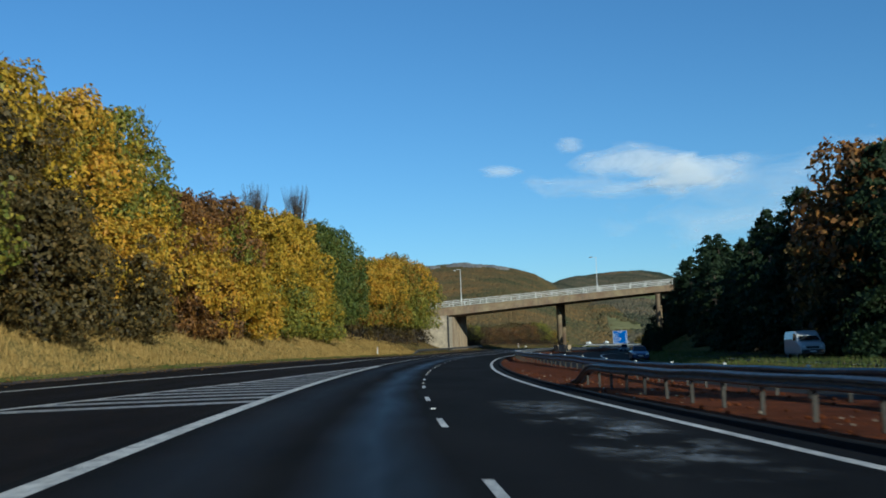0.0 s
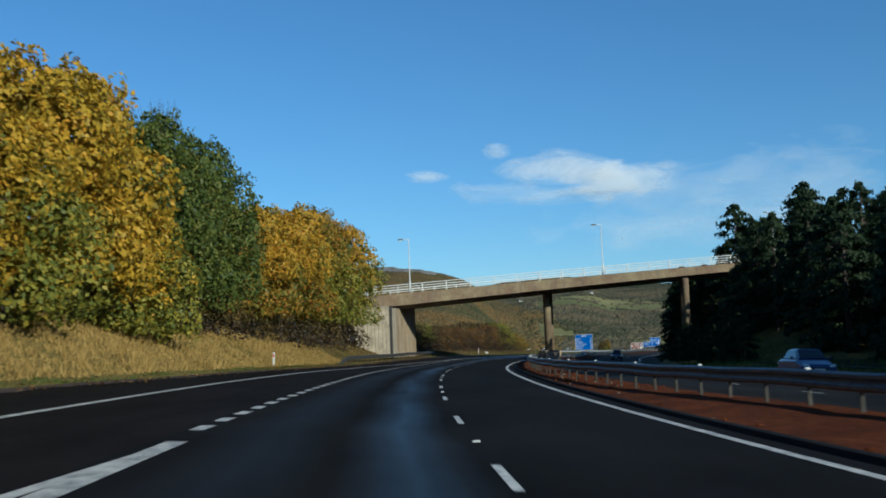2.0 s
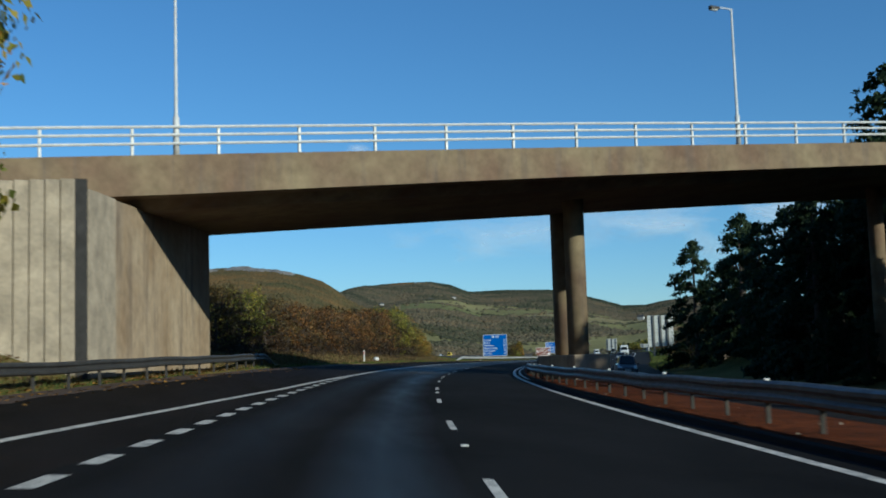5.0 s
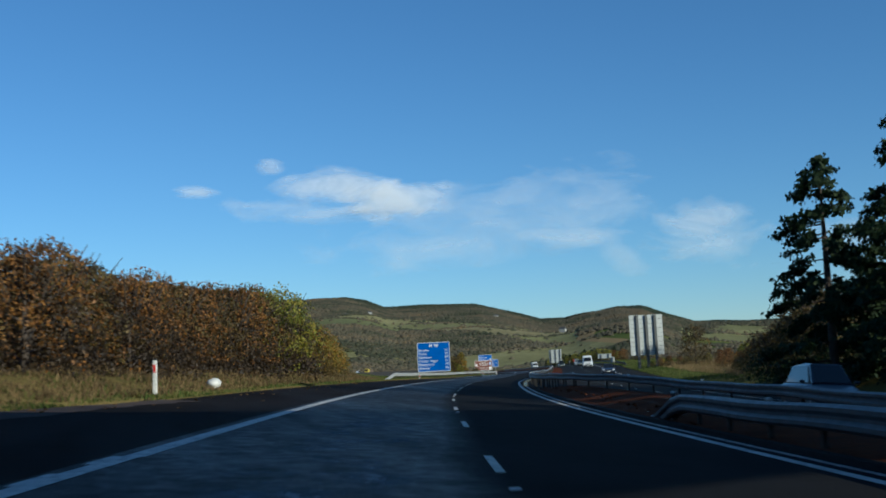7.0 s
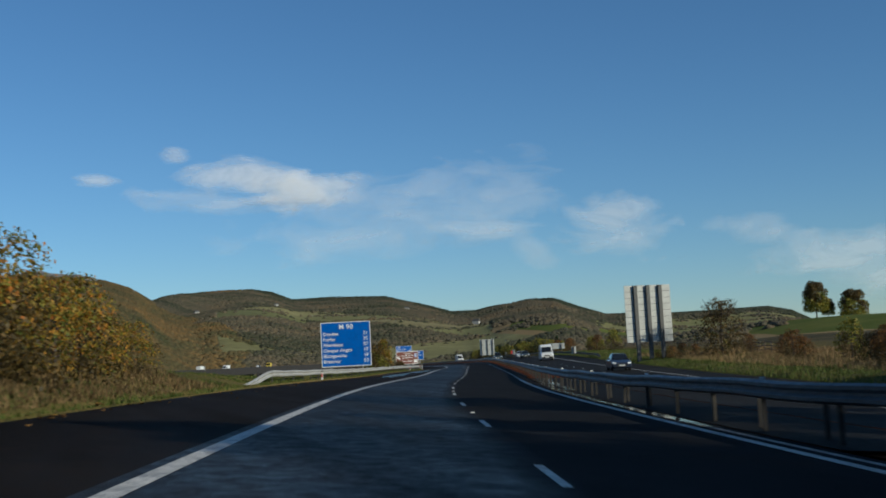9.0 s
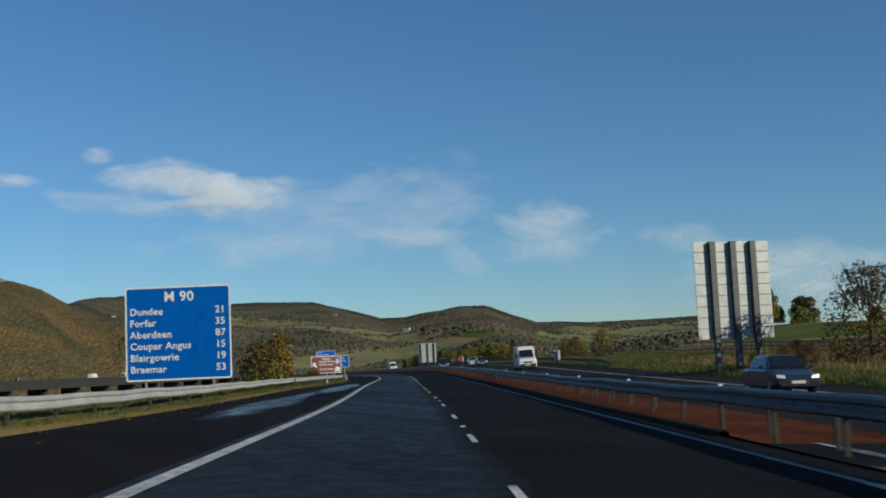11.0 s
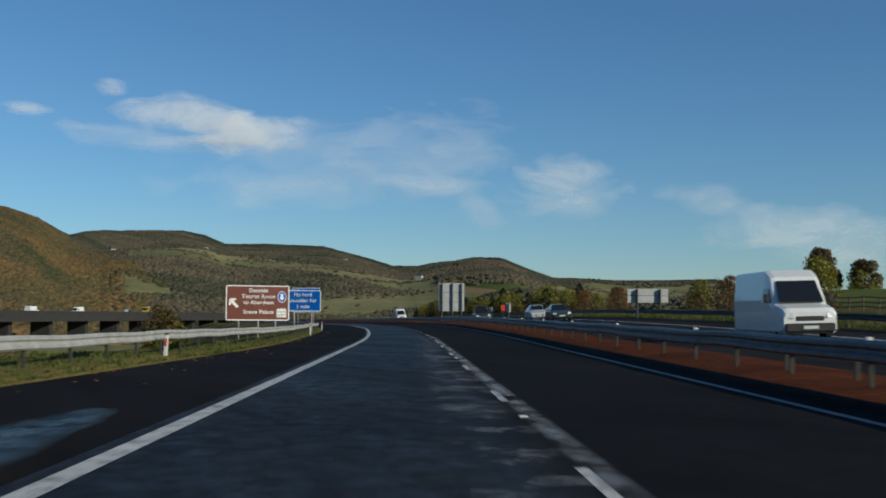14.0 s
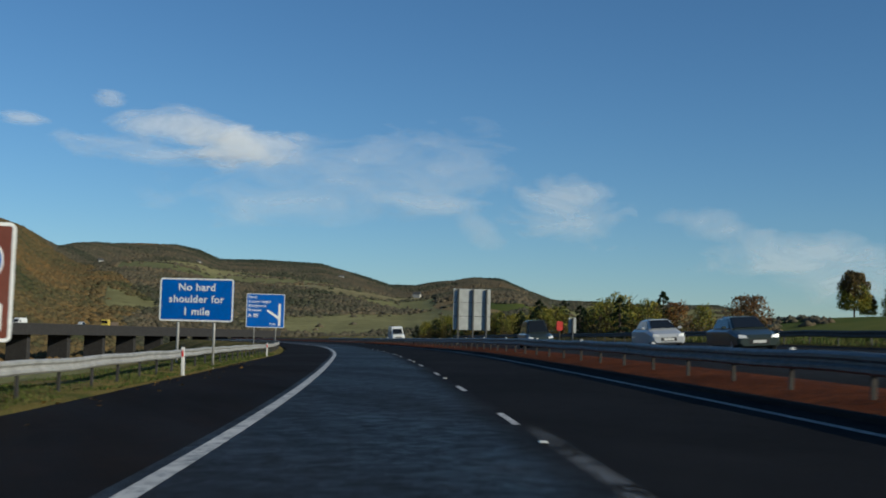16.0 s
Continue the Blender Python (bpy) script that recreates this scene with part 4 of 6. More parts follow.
        for p in c:
            vs += [(p.x, p.y, 0.2), (p.x, p.y, deck_under(p.x) - 0.3)]
        fs = [(0, 1, 3, 2), (4, 6, 7, 5), (0, 4, 5, 1), (2, 3, 7, 6), (1, 5, 7, 3)]
        part("wall_panel", mesh_of("wall_panel", vs, fs, CONCRETE if k else PALE_CONCRETE), None, base)
    a = inv @ Vector([float(q) for q in at(184.2, -10.0)])
    for k in range(34):
        x = a.x - 0.25 - 0.42 * k
        y = a.y - 0.05 - 0.012 * k
        w = 0.40
        part("wall_panel", boxed(x - w, x + 0.0, y, y + 0.5 + (0.06 if k % 2 else 0.0), 0.2, deck_under(x) - 0.05 if x > -26 else 6, bevel=0.02), PALE_CONCRETE, base)
    part("wall_backing", boxed(a.x - 15, a.x - 0.3, a.y + 0.36, a.y + 1.2, 0.2, 6.0), CONCRETE, base)
    # the drain gap's darkness comes from this near-black strip's colour
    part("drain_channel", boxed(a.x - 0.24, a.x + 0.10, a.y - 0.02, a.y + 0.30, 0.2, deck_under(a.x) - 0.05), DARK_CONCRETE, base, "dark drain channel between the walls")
    # far abutment in the trees, their shade put into its dark colour
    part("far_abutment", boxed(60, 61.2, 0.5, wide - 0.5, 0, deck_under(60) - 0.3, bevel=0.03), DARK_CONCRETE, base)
    return base


bridge = build_bridge()


def build_approach(x0, x1):
    """A grassed embankment that carries the side road away from the bridge's end."""
    n, v = 12, []
    for k in range(n + 1):
        x = x0 + (x1 - x0) * k / n
        top = deck_top(x0) - 0.15 - (deck_top(x0) - 3.0) * 0.35 * (k / n) ** 2
        foot = (top + 11) * 1.6
        for y, z in ((-foot, -11), (-0.6, top), (14.2, top), (13.6 + foot, -11)):
            v.append((x, y + 0.5 * math.sin(x * 0.3) * (z < 0), z))
    f = [(4 * i + j, 4 * i + j + 1, 4 * i + j + 5, 4 * i + j + 4) for i in range(n) for j in range(3)] + [(0, 1, 2, 3), tuple(4 * n + j for j in (3, 2, 1, 0))]
    me = mesh_of("embankment", v, f if x1 > x0 else [q[::-1] for q in f], GROUND)
    ob = new("embankment", me)
    ob.matrix_basis = bridge.matrix_basis.copy()
    tagged(ob, "grassed embankment leading up to the bridge", "embankment", kind="structure")
    w = [(x0 + (x1 - x0) * k / n, deck_top(x0) - 0.05 - (deck_top(x0) - 3.0) * 0.35 * (k / n) ** 2) for k in range(n + 1)]
    rv = [(x, y, z) for x, z in w for y in (1.6, 12.0)]
    rf = [(2 * i, 2 * i + 1, 2 * i + 3, 2 * i + 2) for i in range(n)]
    ro = new("road_side", mesh_of("road_side", rv, rf, OLD_ASPHALT))
    ro.matrix_basis = bridge.matrix_basis.copy()
    tagged(ro, "worn asphalt of the side road over the bridge", "road", kind="structure")


build_approach(-26.5, -90)
build_approach(64.5, 150)


def build_bridge_lamps():
    first = thing("street_lamp", "slim pale steel lamp post with a single lantern", "street lamp", group="lamps on the bridge")
    h = 6.15
    part("pole", tubed([(0, 0, 0), (0, 0, 1.35), (0, 0, 1.38), (0, 0, h)], [0.11, 0.105, 0.065, 0.045], 10), WHITE_STEEL, first, smooth=True)
    part("arm", tubed([(0, 0, h - 0.03), (-0.35, 0, h), (-0.75, 0, h - 0.02)], 0.03, 8), WHITE_STEEL, first)
    bm = boxed(-1.25, -0.7, -0.12, 0.12, h - 0.12, h + 0.03, bevel=0.05)
    lan = part("lantern", bm, DARK_STEEL, first, "grey lantern housing")
    part("lens", boxed(-1.18, -0.82, -0.09, 0.09, h - 0.17, h - 0.115, bevel=0.02), WHITE_SIGN, lan)
    spots = [pose(*BRIDGE_AT, 0, 0, 0, BRIDGE_TURN) @ pose(d, 0.33, deck_top(d) - 0.0, 0, 0, 0) for d in (0.1, 24.8, 49.5)]
    first.matrix_basis = spots[0]
    for m in spots[1:]:
        copy_thing(first, m)


build_bridge_lamps()

# ---- safety barriers ----


def beam_mesh(s0, s1, lat, top, side, mat, ramp0=0.0, ramp1=0.0, deep=1.0):
    """A corrugated beam whose waves stand out to one side (-1 left, 1 right)."""
    prof = [(0.0, -0.31), (0.035, -0.31), (0.085, -0.27), (0.085, -0.22), (0.03, -0.175), (0.03, -0.135), (0.085, -0.09), (0.085, -0.04), (0.035, 0.0), (0.0, 0.0), (-0.012, -0.03), (0.01, -0.155), (-0.012, -0.28)]
    s = np.arange(s0, s1 + 0.01, 1.0)
    drop = np.zeros(len(s))
    if ramp0:
        drop += (0.62) * (1 - smooth(s0, s0 + ramp0, s))
    if ramp1:
        drop += (0.62) * smooth(s1 - ramp1, s1, s)
    base = lat(s)
    jit = 0.012 * np.sin(s * 0.9) + 0.01 * np.sin(s * 0.37 + 1)
    v = np.concatenate([at(s, base + side * (y + 0.06), top(s) + z * deep - drop + jit) for y, z in prof])
    n, k = len(s), len(prof)
    f = [(j * n + i, ((j + 1) % k) * n + i, ((j + 1) % k) * n + i + 1, j * n + i + 1) for j in range(k) for i in range(n - 1)]
    f += [tuple(j * n for j in range(k)), tuple(j * n + n - 1 for j in range(k))[::-1]]
    return mesh_of("beam", v, f, mat)


def barrier(label, s0, s1, lat, top, sides, pitch, beam_mat, post_mat, ramp0=0.0, ramp1=0.0, studs=False, dip=0.75, deep=1.0):
    root = thing("crash_barrier", label, "crash barrier")
    for side in sides:
        part("beam", beam_mesh(s0, s1, lat, top, side, beam_mat, ramp0, ramp1, deep), None, root)
    post = boxed(-0.038, 0.038, -0.03, 0.03, -dip, 0.0, bevel=0.006)
    me = from_bm("post", post, post_mat)
    stud = from_bm("reflector", boxed(-0.045, 0.045, -0.025, 0.025, 0.0, 0.055, bevel=0.01), WHITE)
    s, k = s0 + ramp0 * 0.6, 0
    while s < s1 - ramp1 * 0.6:
        x, y, z = at(s, float(lat(s)), float(top(s)))
        m = pose(float(x), float(y), float(z) - 0.03, rng_post.uniform(-1.5, 1.5), rng_post.uniform(-2, 2), heading(s))
        part("post", me, None, root, m=m)
        if studs and k % 3 == 0:
            part("reflector", stud, None, root, m=pose(float(x), float(y), float(z) - 0.005, 0, 0, heading(s)))
        if studs and 262 < s < 432:
            x, y, z = at(s + 1.2, float(lat(s + 1.2)) + 0.3, float(top(s + 1.2)))
            part("post", me, None, root, m=pose(float(x), float(y), float(z) - 0.06, 0, 0, heading(s)))
        s += pitch
        k += 1
    return root


rng_post = random.Random(4)
NEAR_RAIL = [(-160, 9.2), (50, 8.9), (66, 8.2), (80, 7.5), (100, 6.3), (120, 5.45), (155, 5.5), (185, 5.0), (203, 4.55), (245, 4.7)]
MAIN_RAIL = [(206, 6.9), (225, 8.1), (240, 8.5), (252, 8.0), (258, 7.1), (262, 6.45), (266, 5.85), (273, 5.25), (285, 4.7), (325, 4.6), (380, 5.15), (880, 5.15)]


def along_table(t):
    return lambda s: edge(t, s)


def fixed(v):
    return lambda s: v + 0 * s


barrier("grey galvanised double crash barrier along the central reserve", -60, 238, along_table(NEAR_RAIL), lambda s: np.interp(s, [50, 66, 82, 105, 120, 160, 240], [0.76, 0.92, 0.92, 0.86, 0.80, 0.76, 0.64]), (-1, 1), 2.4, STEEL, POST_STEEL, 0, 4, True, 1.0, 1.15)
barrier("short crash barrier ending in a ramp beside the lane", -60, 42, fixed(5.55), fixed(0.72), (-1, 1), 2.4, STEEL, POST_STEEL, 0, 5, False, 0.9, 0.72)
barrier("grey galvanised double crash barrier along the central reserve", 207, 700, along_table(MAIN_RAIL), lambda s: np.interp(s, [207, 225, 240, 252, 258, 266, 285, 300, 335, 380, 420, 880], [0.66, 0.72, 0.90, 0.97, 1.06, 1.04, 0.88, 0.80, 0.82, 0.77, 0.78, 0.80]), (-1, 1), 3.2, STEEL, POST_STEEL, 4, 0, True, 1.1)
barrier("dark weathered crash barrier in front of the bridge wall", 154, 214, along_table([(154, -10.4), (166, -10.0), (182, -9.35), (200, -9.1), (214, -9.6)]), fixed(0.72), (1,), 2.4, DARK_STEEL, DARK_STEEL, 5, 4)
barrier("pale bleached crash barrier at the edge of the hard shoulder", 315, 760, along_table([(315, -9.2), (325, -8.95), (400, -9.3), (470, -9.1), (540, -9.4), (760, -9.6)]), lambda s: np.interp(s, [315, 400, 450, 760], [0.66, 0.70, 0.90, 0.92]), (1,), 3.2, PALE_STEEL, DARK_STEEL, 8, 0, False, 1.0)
barrier("dark crash barrier on the far verge of the oncoming carriageway", 432, 640, along_table([(432, 19.6), (470, 19.0), (640, 18.9)]), fixed(0.68), (-1,), 3.2, DARK_STEEL, DARK_STEEL, 5, 0)


def build_kerb():
    """A low dark drainage kerb between tarmac and soil."""
    for s in (np.arange(-60, 277, 2.0), np.arange(342, 560, 2.0)):
        build_kerb_run(s)


def build_kerb_run(s):
    prof = [(4.22, 0.0), (4.24, 0.07), (4.30, 0.085), (4.40, 0.08), (4.42, 0.0)]
    v = np.concatenate([at(s, a, b) for a, b in prof])
    n = len(s)
    f = [(j * n + i, (j + 1) * n + i, (j + 1) * n + i + 1, j * n + i + 1) for j in range(len(prof) - 1) for i in range(n - 1)]
    tagged(new("kerb", mesh_of("kerb", v, f, OLD_ASPHALT)), "low dark asphalt kerb beside the soil", "kerb", kind="structure")


build_kerb()

# ---- road signs ----


def letters(text, size, mat, parent, x, z, align="LEFT", weight=0.016, y=-0.012, label=""):
    """A line of words as one flat mesh in front of the panel."""
    c = bpy.data.curves.new("lettering", "FONT")
    c.body, c.size, c.align_x, c.align_y = text, size, align, "CENTER"
    c.offset, c.extrude, c.resolution_u = weight * size, 0.002, 3
    c.space_character = 1.06
    tmp = bpy.data.objects.new("lettering", c)
    scene.collection.objects.link(tmp)
    me = bpy.data.meshes.new_from_object(tmp.evaluated_get(bpy.context.evaluated_depsgraph_get()))
    bpy.data.objects.remove(tmp)
    bpy.data.curves.remove(c)
    me.materials.clear()
    me.materials.append(mat)
    ob = new("lettering", me)
    ob.parent = parent
    ob.matrix_basis = pose(x, y, z, 90, 0, 0)
    return ob


def rounded(w, h, r, steps=5):
    pts = []
    for cx, cz, a0 in ((w / 2 - r, h / 2 - r, 0), (-w / 2 + r, h / 2 - r, 90), (-w / 2 + r, -h / 2 + r, 180), (w / 2 - r, -h / 2 + r, 270)):
        for k in range(steps + 1):
            a = radians(a0 + 90 * k / steps)
            pts.append((cx + r * math.cos(a), cz + r * math.sin(a)))
    return pts


def plate(w, h, r, y0, y1):
    bm = bmesh.new()
    p = rounded(w, h, r)
    a = [bm.verts.new((x, y0, z)) for x, z in p]
    b = [bm.verts.new((x, y1, z)) for x, z in p]
    bm.faces.new(a), bm.faces.new(b[::-1])
    for i in range(len(p)):
        j = (i + 1) % len(p)
        bm.faces.new((a[i], b[i], b[j], a[j]))
    return bm


def border(w, h, r, t, y):
    bm = bmesh.new()
    p, q = rounded(w, h, r), rounded(w - 2 * t, h - 2 * t, max(0.02, r - t))
    for yy in (y,):
        a = [bm.verts.new((x, yy, z)) for x, z in p]
        b = [bm.verts.new((x, yy, z)) for x, z in q]
        c = [bm.verts.new((x, yy + 0.004, z)) for x, z in p]
        d = [bm.verts.new((x, yy + 0.004, z)) for x, z in q]
        for i in range(len(p)):
            j = (i + 1) % len(p)
            bm.faces.new((a[i], a[j], b[j], b[i])), bm.faces.new((a[j], a[i], c[i], c[j])), bm.faces.new((b[i], b[j], d[j], d[i]))
    return bm


def sign(label, x, y, z, turn, w, h, sheet, posts, foot, r=0.12, edge_w=0.07, category="road sign", name="road_sign"):
    """A sign whose panel is centred at x, y, z and faces local -y, on round posts down to foot."""
    root = thing(name, label, category, pose(x, y, z, 0, 0, turn))
    panel = part("panel", plate(w, h, r, 0.0, 0.05), sheet, root)
    if edge_w:
        part("border", border(w, h, r, edge_w, -0.007), WHITE_SIGN, panel, "white border")
    for px in posts:
        part("post", tubed([(px, 0.11, foot - z - 0.4), (px, 0.11, h / 2 - 0.08)], 0.06, 10), PALE_STEEL, root, smooth=True)
    return root, panel


def shape(name, pts, faces, mat, parent, y=-0.010):
    return part(name, mesh_of(name, [(px, y, pz) for px, pz in pts], faces, mat), None, parent)


def arrow(parent, x, z, length, angle, mat, y=-0.010):
    c, s_ = math.cos(radians(angle)), math.sin(radians(angle))
    w = length * 0.13
    pts = [(-length / 2, -w), (length * 0.12, -w), (length * 0.02, -3.0 * w), (length * 0.18, -3.0 * w), (length / 2, 0), (length * 0.18, 3.0 * w), (length * 0.02, 3.0 * w), (length * 0.12, w), (-length / 2, w)]
    return shape("arrow", [(x + c * a - s_ * b, z + s_ * a + c * b) for a, b in pts], [(0, 1, 7, 8), (1, 2, 3, 4), (1, 4, 7), (4, 5, 6, 7)], mat, parent, y)


def place_under(x, y):
    s, lat = along(x, y)
    return float(land_z(s[0], lat[0]))


def build_signs():
    # distances board
    x, y, turn = 54.75, 368.6, heading(374)
    root, p = sign("large blue motorway distance board on grey posts", x, y, 3.27, turn, 4.7, 4.2, BLUE_SIGN, (-1.5, 1.5), place_under(x, y))
    letters("M 90", 0.62, WHITE_SIGN, p, 0.05, 1.62, "CENTER", 0.02)
    for k, (town, miles) in enumerate((("Dundee", "21"), ("Forfar", "35"), ("Aberdeen", "87"), ("Coupar Angus", "15"), ("Blairgowrie", "19"), ("Braemar", "53"))):
        z = 0.98 - 0.515 * k
        letters(town, 0.44, WHITE_SIGN, p, -2.15, z, "LEFT", 0.016)
        letters(miles, 0.44, WHITE_SIGN, p, 2.1, z, "RIGHT", 0.016)
    # brown tourist sign
    x, y, turn = 92.55, 468.85, heading(481) + 16
    root, p = sign("brown tourist route sign with white border and pictograms", x, y, 2.03, turn, 4.25, 2.34, BROWN_SIGN, (-1.25, 0.05, 1.2), place_under(x, y))
    for k, (words, z) in enumerate((("Deeside", 0.83), ("Tourist Route", 0.43), ("to Aberdeen", 0.03), ("Scone Palace", -0.60))):
        letters(words, 0.37, WHITE_SIGN, p, 0.05, z, "CENTER", 0.016)
    arrow(p, -1.62, 0.0, 0.78, 135, WHITE_SIGN)
    n = 28
    disc = [(1.62 + 0.30 * math.cos(6.2832 * k / n), 0.42 + 0.39 * math.sin(6.2832 * k / n)) for k in range(n)]
    shape("badge", disc, [tuple(range(n))], WHITE_SIGN, p, -0.010)
    disc = [(1.62 + 0.26 * math.cos(6.2832 * k / n), 0.42 + 0.35 * math.sin(6.2832 * k / n)) for k in range(n)]
    b = shape("badge_field", disc, [tuple(range(n))], BLUE_SIGN, p, -0.013)
    shape("emblem", [(1.50, 0.62), (1.74, 0.62), (1.70, 0.44), (1.78, 0.30), (1.62, 0.20), (1.46, 0.30), (1.54, 0.44)], [(0, 1, 2, 3, 4, 5, 6)], WHITE_SIGN, p, -0.016)
    shape("pictogram", [(1.27, -0.95), (1.93, -0.95), (1.93, -0.45), (1.80, -0.33), (1.70, -0.42), (1.60, -0.30), (1.50, -0.42), (1.40, -0.33), (1.27, -0.45)], [tuple(range(9))], WHITE_SIGN, p)
    for r_, z in ((0, -0.58), (1, -0.80)):
        for k in range(5):
            cx = 1.35 + 0.125 * k
            hh = 0.05 if (r_ == 0 or k != 2) else 0.09
            shape("pictogram_window", [(cx - 0.025, z - hh), (cx + 0.025, z - hh), (cx + 0.025, z + hh), (cx - 0.025, z + hh)], [(0, 1, 2, 3)], BROWN_SIGN, p, -0.014)
    # no hard shoulder
    x, y, turn = NH_AT
    root, p = sign("blue sign with white words warning of a missing hard shoulder", x, y, 2.58, turn, 3.35, 1.95, BLUE_SIGN, (-0.82, 0.82), place_under(x, y))
    for words, z in (("No hard", 0.56), ("shoulder for", 0.02), ("1 mile", -0.54)):
        letters(words, 0.47, WHITE_SIGN, p, 0.0, z, "CENTER", 0.018)
    # exit sign beyond it
    x, y, turn, z = EXIT_AT
    root, p = sign("blue motorway exit sign with a white slip-road arrow", x, y, z, turn, EXIT_SIZE[0], EXIT_SIZE[1], BLUE_SIGN, (-1.3, 1.3), place_under(x, y))
    for k, words in enumerate(("Perth", "Coupar Angus", "Blairgowrie", "Braemar")):
        letters(words, 0.44, WHITE_SIGN, p, -EXIT_SIZE[0] / 2 + 0.22, 1.62 - 0.52 * k, "LEFT", 0.016)
    letters("A 85", 0.62, WHITE_SIGN, p, -EXIT_SIZE[0] / 2 + 0.22, -0.62, "LEFT", 0.02)
    shape("road_arrow", [(1.55, -1.8), (1.85, -1.8), (1.85, 0.9), (1.55, 0.9)], [(0, 1, 2, 3)], WHITE_SIGN, p)
    shape("slip_arrow", [(0.05, 0.0), (0.32, 0.14), (1.55, -0.62), (1.55, -1.02)], [(0, 1, 2, 3)], WHITE_SIGN, p)
    letters("\u00bdm", 0.46, WHITE_SIGN, p, 0.85, -1.6, "CENTER", 0.016)

    def back(label, x, y, zc, turn, w, h, ribs, rows, rib_w=0.3, foot=None):
        """The bare back of a sign for oncoming traffic: planks, stiffeners and posts."""
        root = thing("sign_back", label, "road sign", pose(x, y, zc, 0, 0, turn))
        step = h / rows
        for k in range(rows):
            part("plank", boxed(-w / 2, w / 2, 0.0, 0.05, -h / 2 + k * step + 0.018, -h / 2 + (k + 1) * step - 0.018, bevel=0.008), SIGN_BACK, root)
        part("backing", boxed(-w / 2 + 0.02, w / 2 - 0.02, 0.03, 0.07, -h / 2 + 0.01, h / 2 - 0.01), DARK_STEEL, root)
        f = (place_under(x, y) if foot is None else foot) - zc - 0.3
        for rx in ribs:
            part("post", boxed(rx - rib_w / 2, rx + rib_w / 2, -0.32, -0.01, f, h / 2 - 0.05, bevel=0.01), SIGN_RIB, root)
        return root

    back("tall grey sign back with three dark steel posts", 92.9, 378.5, 5.4, heading(396) + 12, 5.5, 6.5, (-1.5, 0.0, 1.45), 9, 0.42)
    back("pale square sign back on dark posts", *WB_AT, 3.9, 4.3, (-1.45, 0.1, 1.5), 3, 0.15)
    back("low wide grey sign back on two posts", 124.75, 471.55, 2.9, heading(494), 3.3, 1.15, (-0.9, 0.95), 2, 0.09)
    for x, y, z, w, h in SMALL_BACKS:
        back("small white sign back on a single post", x, y, z, heading(500), w, h, (0.0,), 1, 0.10)
    # red signal head on its post
    x, y, z = RED_AT
    root = thing("signal_post", "small red marker head on a grey post", "signal", pose(x, y, 0, 0, 0, heading(540)))
    f = place_under(x, y)
    part("post", tubed([(0, 0.12, f - 0.3), (0, 0.12, z - 0.3)], 0.06, 8), POST_STEEL, root)
    part("head", plate(0.5, 0.75, 0.12, 0.0, 0.12), RED, root, "bright red head", m=pose(0, 0, z))


NH_AT = (103.4, 496.85, heading(512) - 5)
EXIT_AT, EXIT_SIZE = (127.2, 580.9, heading(598), 3.85), (4.6, 4.1)
WB_AT = (142.2, 553.0, 4.1, heading(575))
RED_AT = (138.3, 526.7, 2.3)
SMALL_BACKS = [(136.6, 521.6, 2.3, 0.6, 1.2), (137.2, 528.0, 2.1, 0.45, 0.55), (113.7, 441.1, 1.85, 0.8, 1.25)]
build_signs()


def build_markers():
    """White verge posts with a red reflector."""
    first = None
    for s, lat, lean in ((133.5, -11.3, 2), (242.0, -8.3, 1), (336.6, -8.45, 3), (440.0, -8.75, 4), (500.0, -8.5, -2), (545.0, -8.7, 1)):
        m = pose(*on_land(s, lat, 0.35 if s == 440.0 else 0.5 if s == 336.6 else 0.05), lean, lean, heading(s))
        if first is None:
            first = thing("verge_post", "white plastic verge post with a red reflector on the grass", "marker post", m, "verge posts")
            part("post", boxed(-0.06, 0.06, -0.045, 0.045, 0, 1.02, bevel=0.018), WHITE, first)
            part("reflector", boxed(-0.035, 0.035, -0.052, -0.045, 0.66, 0.88, bevel=0.003), RED, first, "red reflector strip")
            part("cap", boxed(-0.062, 0.062, -0.047, 0.047, 0.985, 1.05, bevel=0.015), BLACK, first)
        else:
            copy_thing(first, m)
    # a dumped white bag in the grass
    bm = bmesh.new()
    bmesh.ops.create_icosphere(bm, subdivisions=3, radius=0.27)
    for v in bm.verts:
        v.co *= 1 + 0.16 * noise.noise(v.co * 7) + 0.08 * noise.noise(v.co * 17)
        v.co.z *= 0.75
    bag = new("litter_bag", from_bm("litter_bag", bm, WHITE, True))
    bag.matrix_basis = pose(*on_land(251.8, -8.7, -0.18))
    tagged(bag, "crumpled white plastic bag lying in the verge grass", "litter")


build_markers()

# ---- trees and bushes ----
rng = np.random.default_rng(7)

YELLOW = foliage("yellow_leaves", [(0.115, 0.105, 0.014), (0.33, 0.225, 0.015), (0.47, 0.300, 0.018), (0.52, 0.265, 0.015)])
GOLD = foliage("golden_leaves", [(0.14, 0.130, 0.020), (0.38, 0.250, 0.020), (0.52, 0.300, 0.020), (0.49, 0.222, 0.017)])
OLIVE = foliage("olive_leaves", [(0.061, 0.0854, 0.0165), (0.134, 0.146, 0.022), (0.244, 0.22, 0.0275), (0.366, 0.268, 0.0275)])
GREEN = foliage("green_leaves", [(0.035, 0.055, 0.012), (0.07, 0.095, 0.018), (0.115, 0.135, 0.022), (0.165, 0.15, 0.03)])
RUST = foliage("rust_leaves", [(0.055, 0.042, 0.019), (0.135, 0.068, 0.022), (0.22, 0.098, 0.023), (0.28, 0.15, 0.028)])
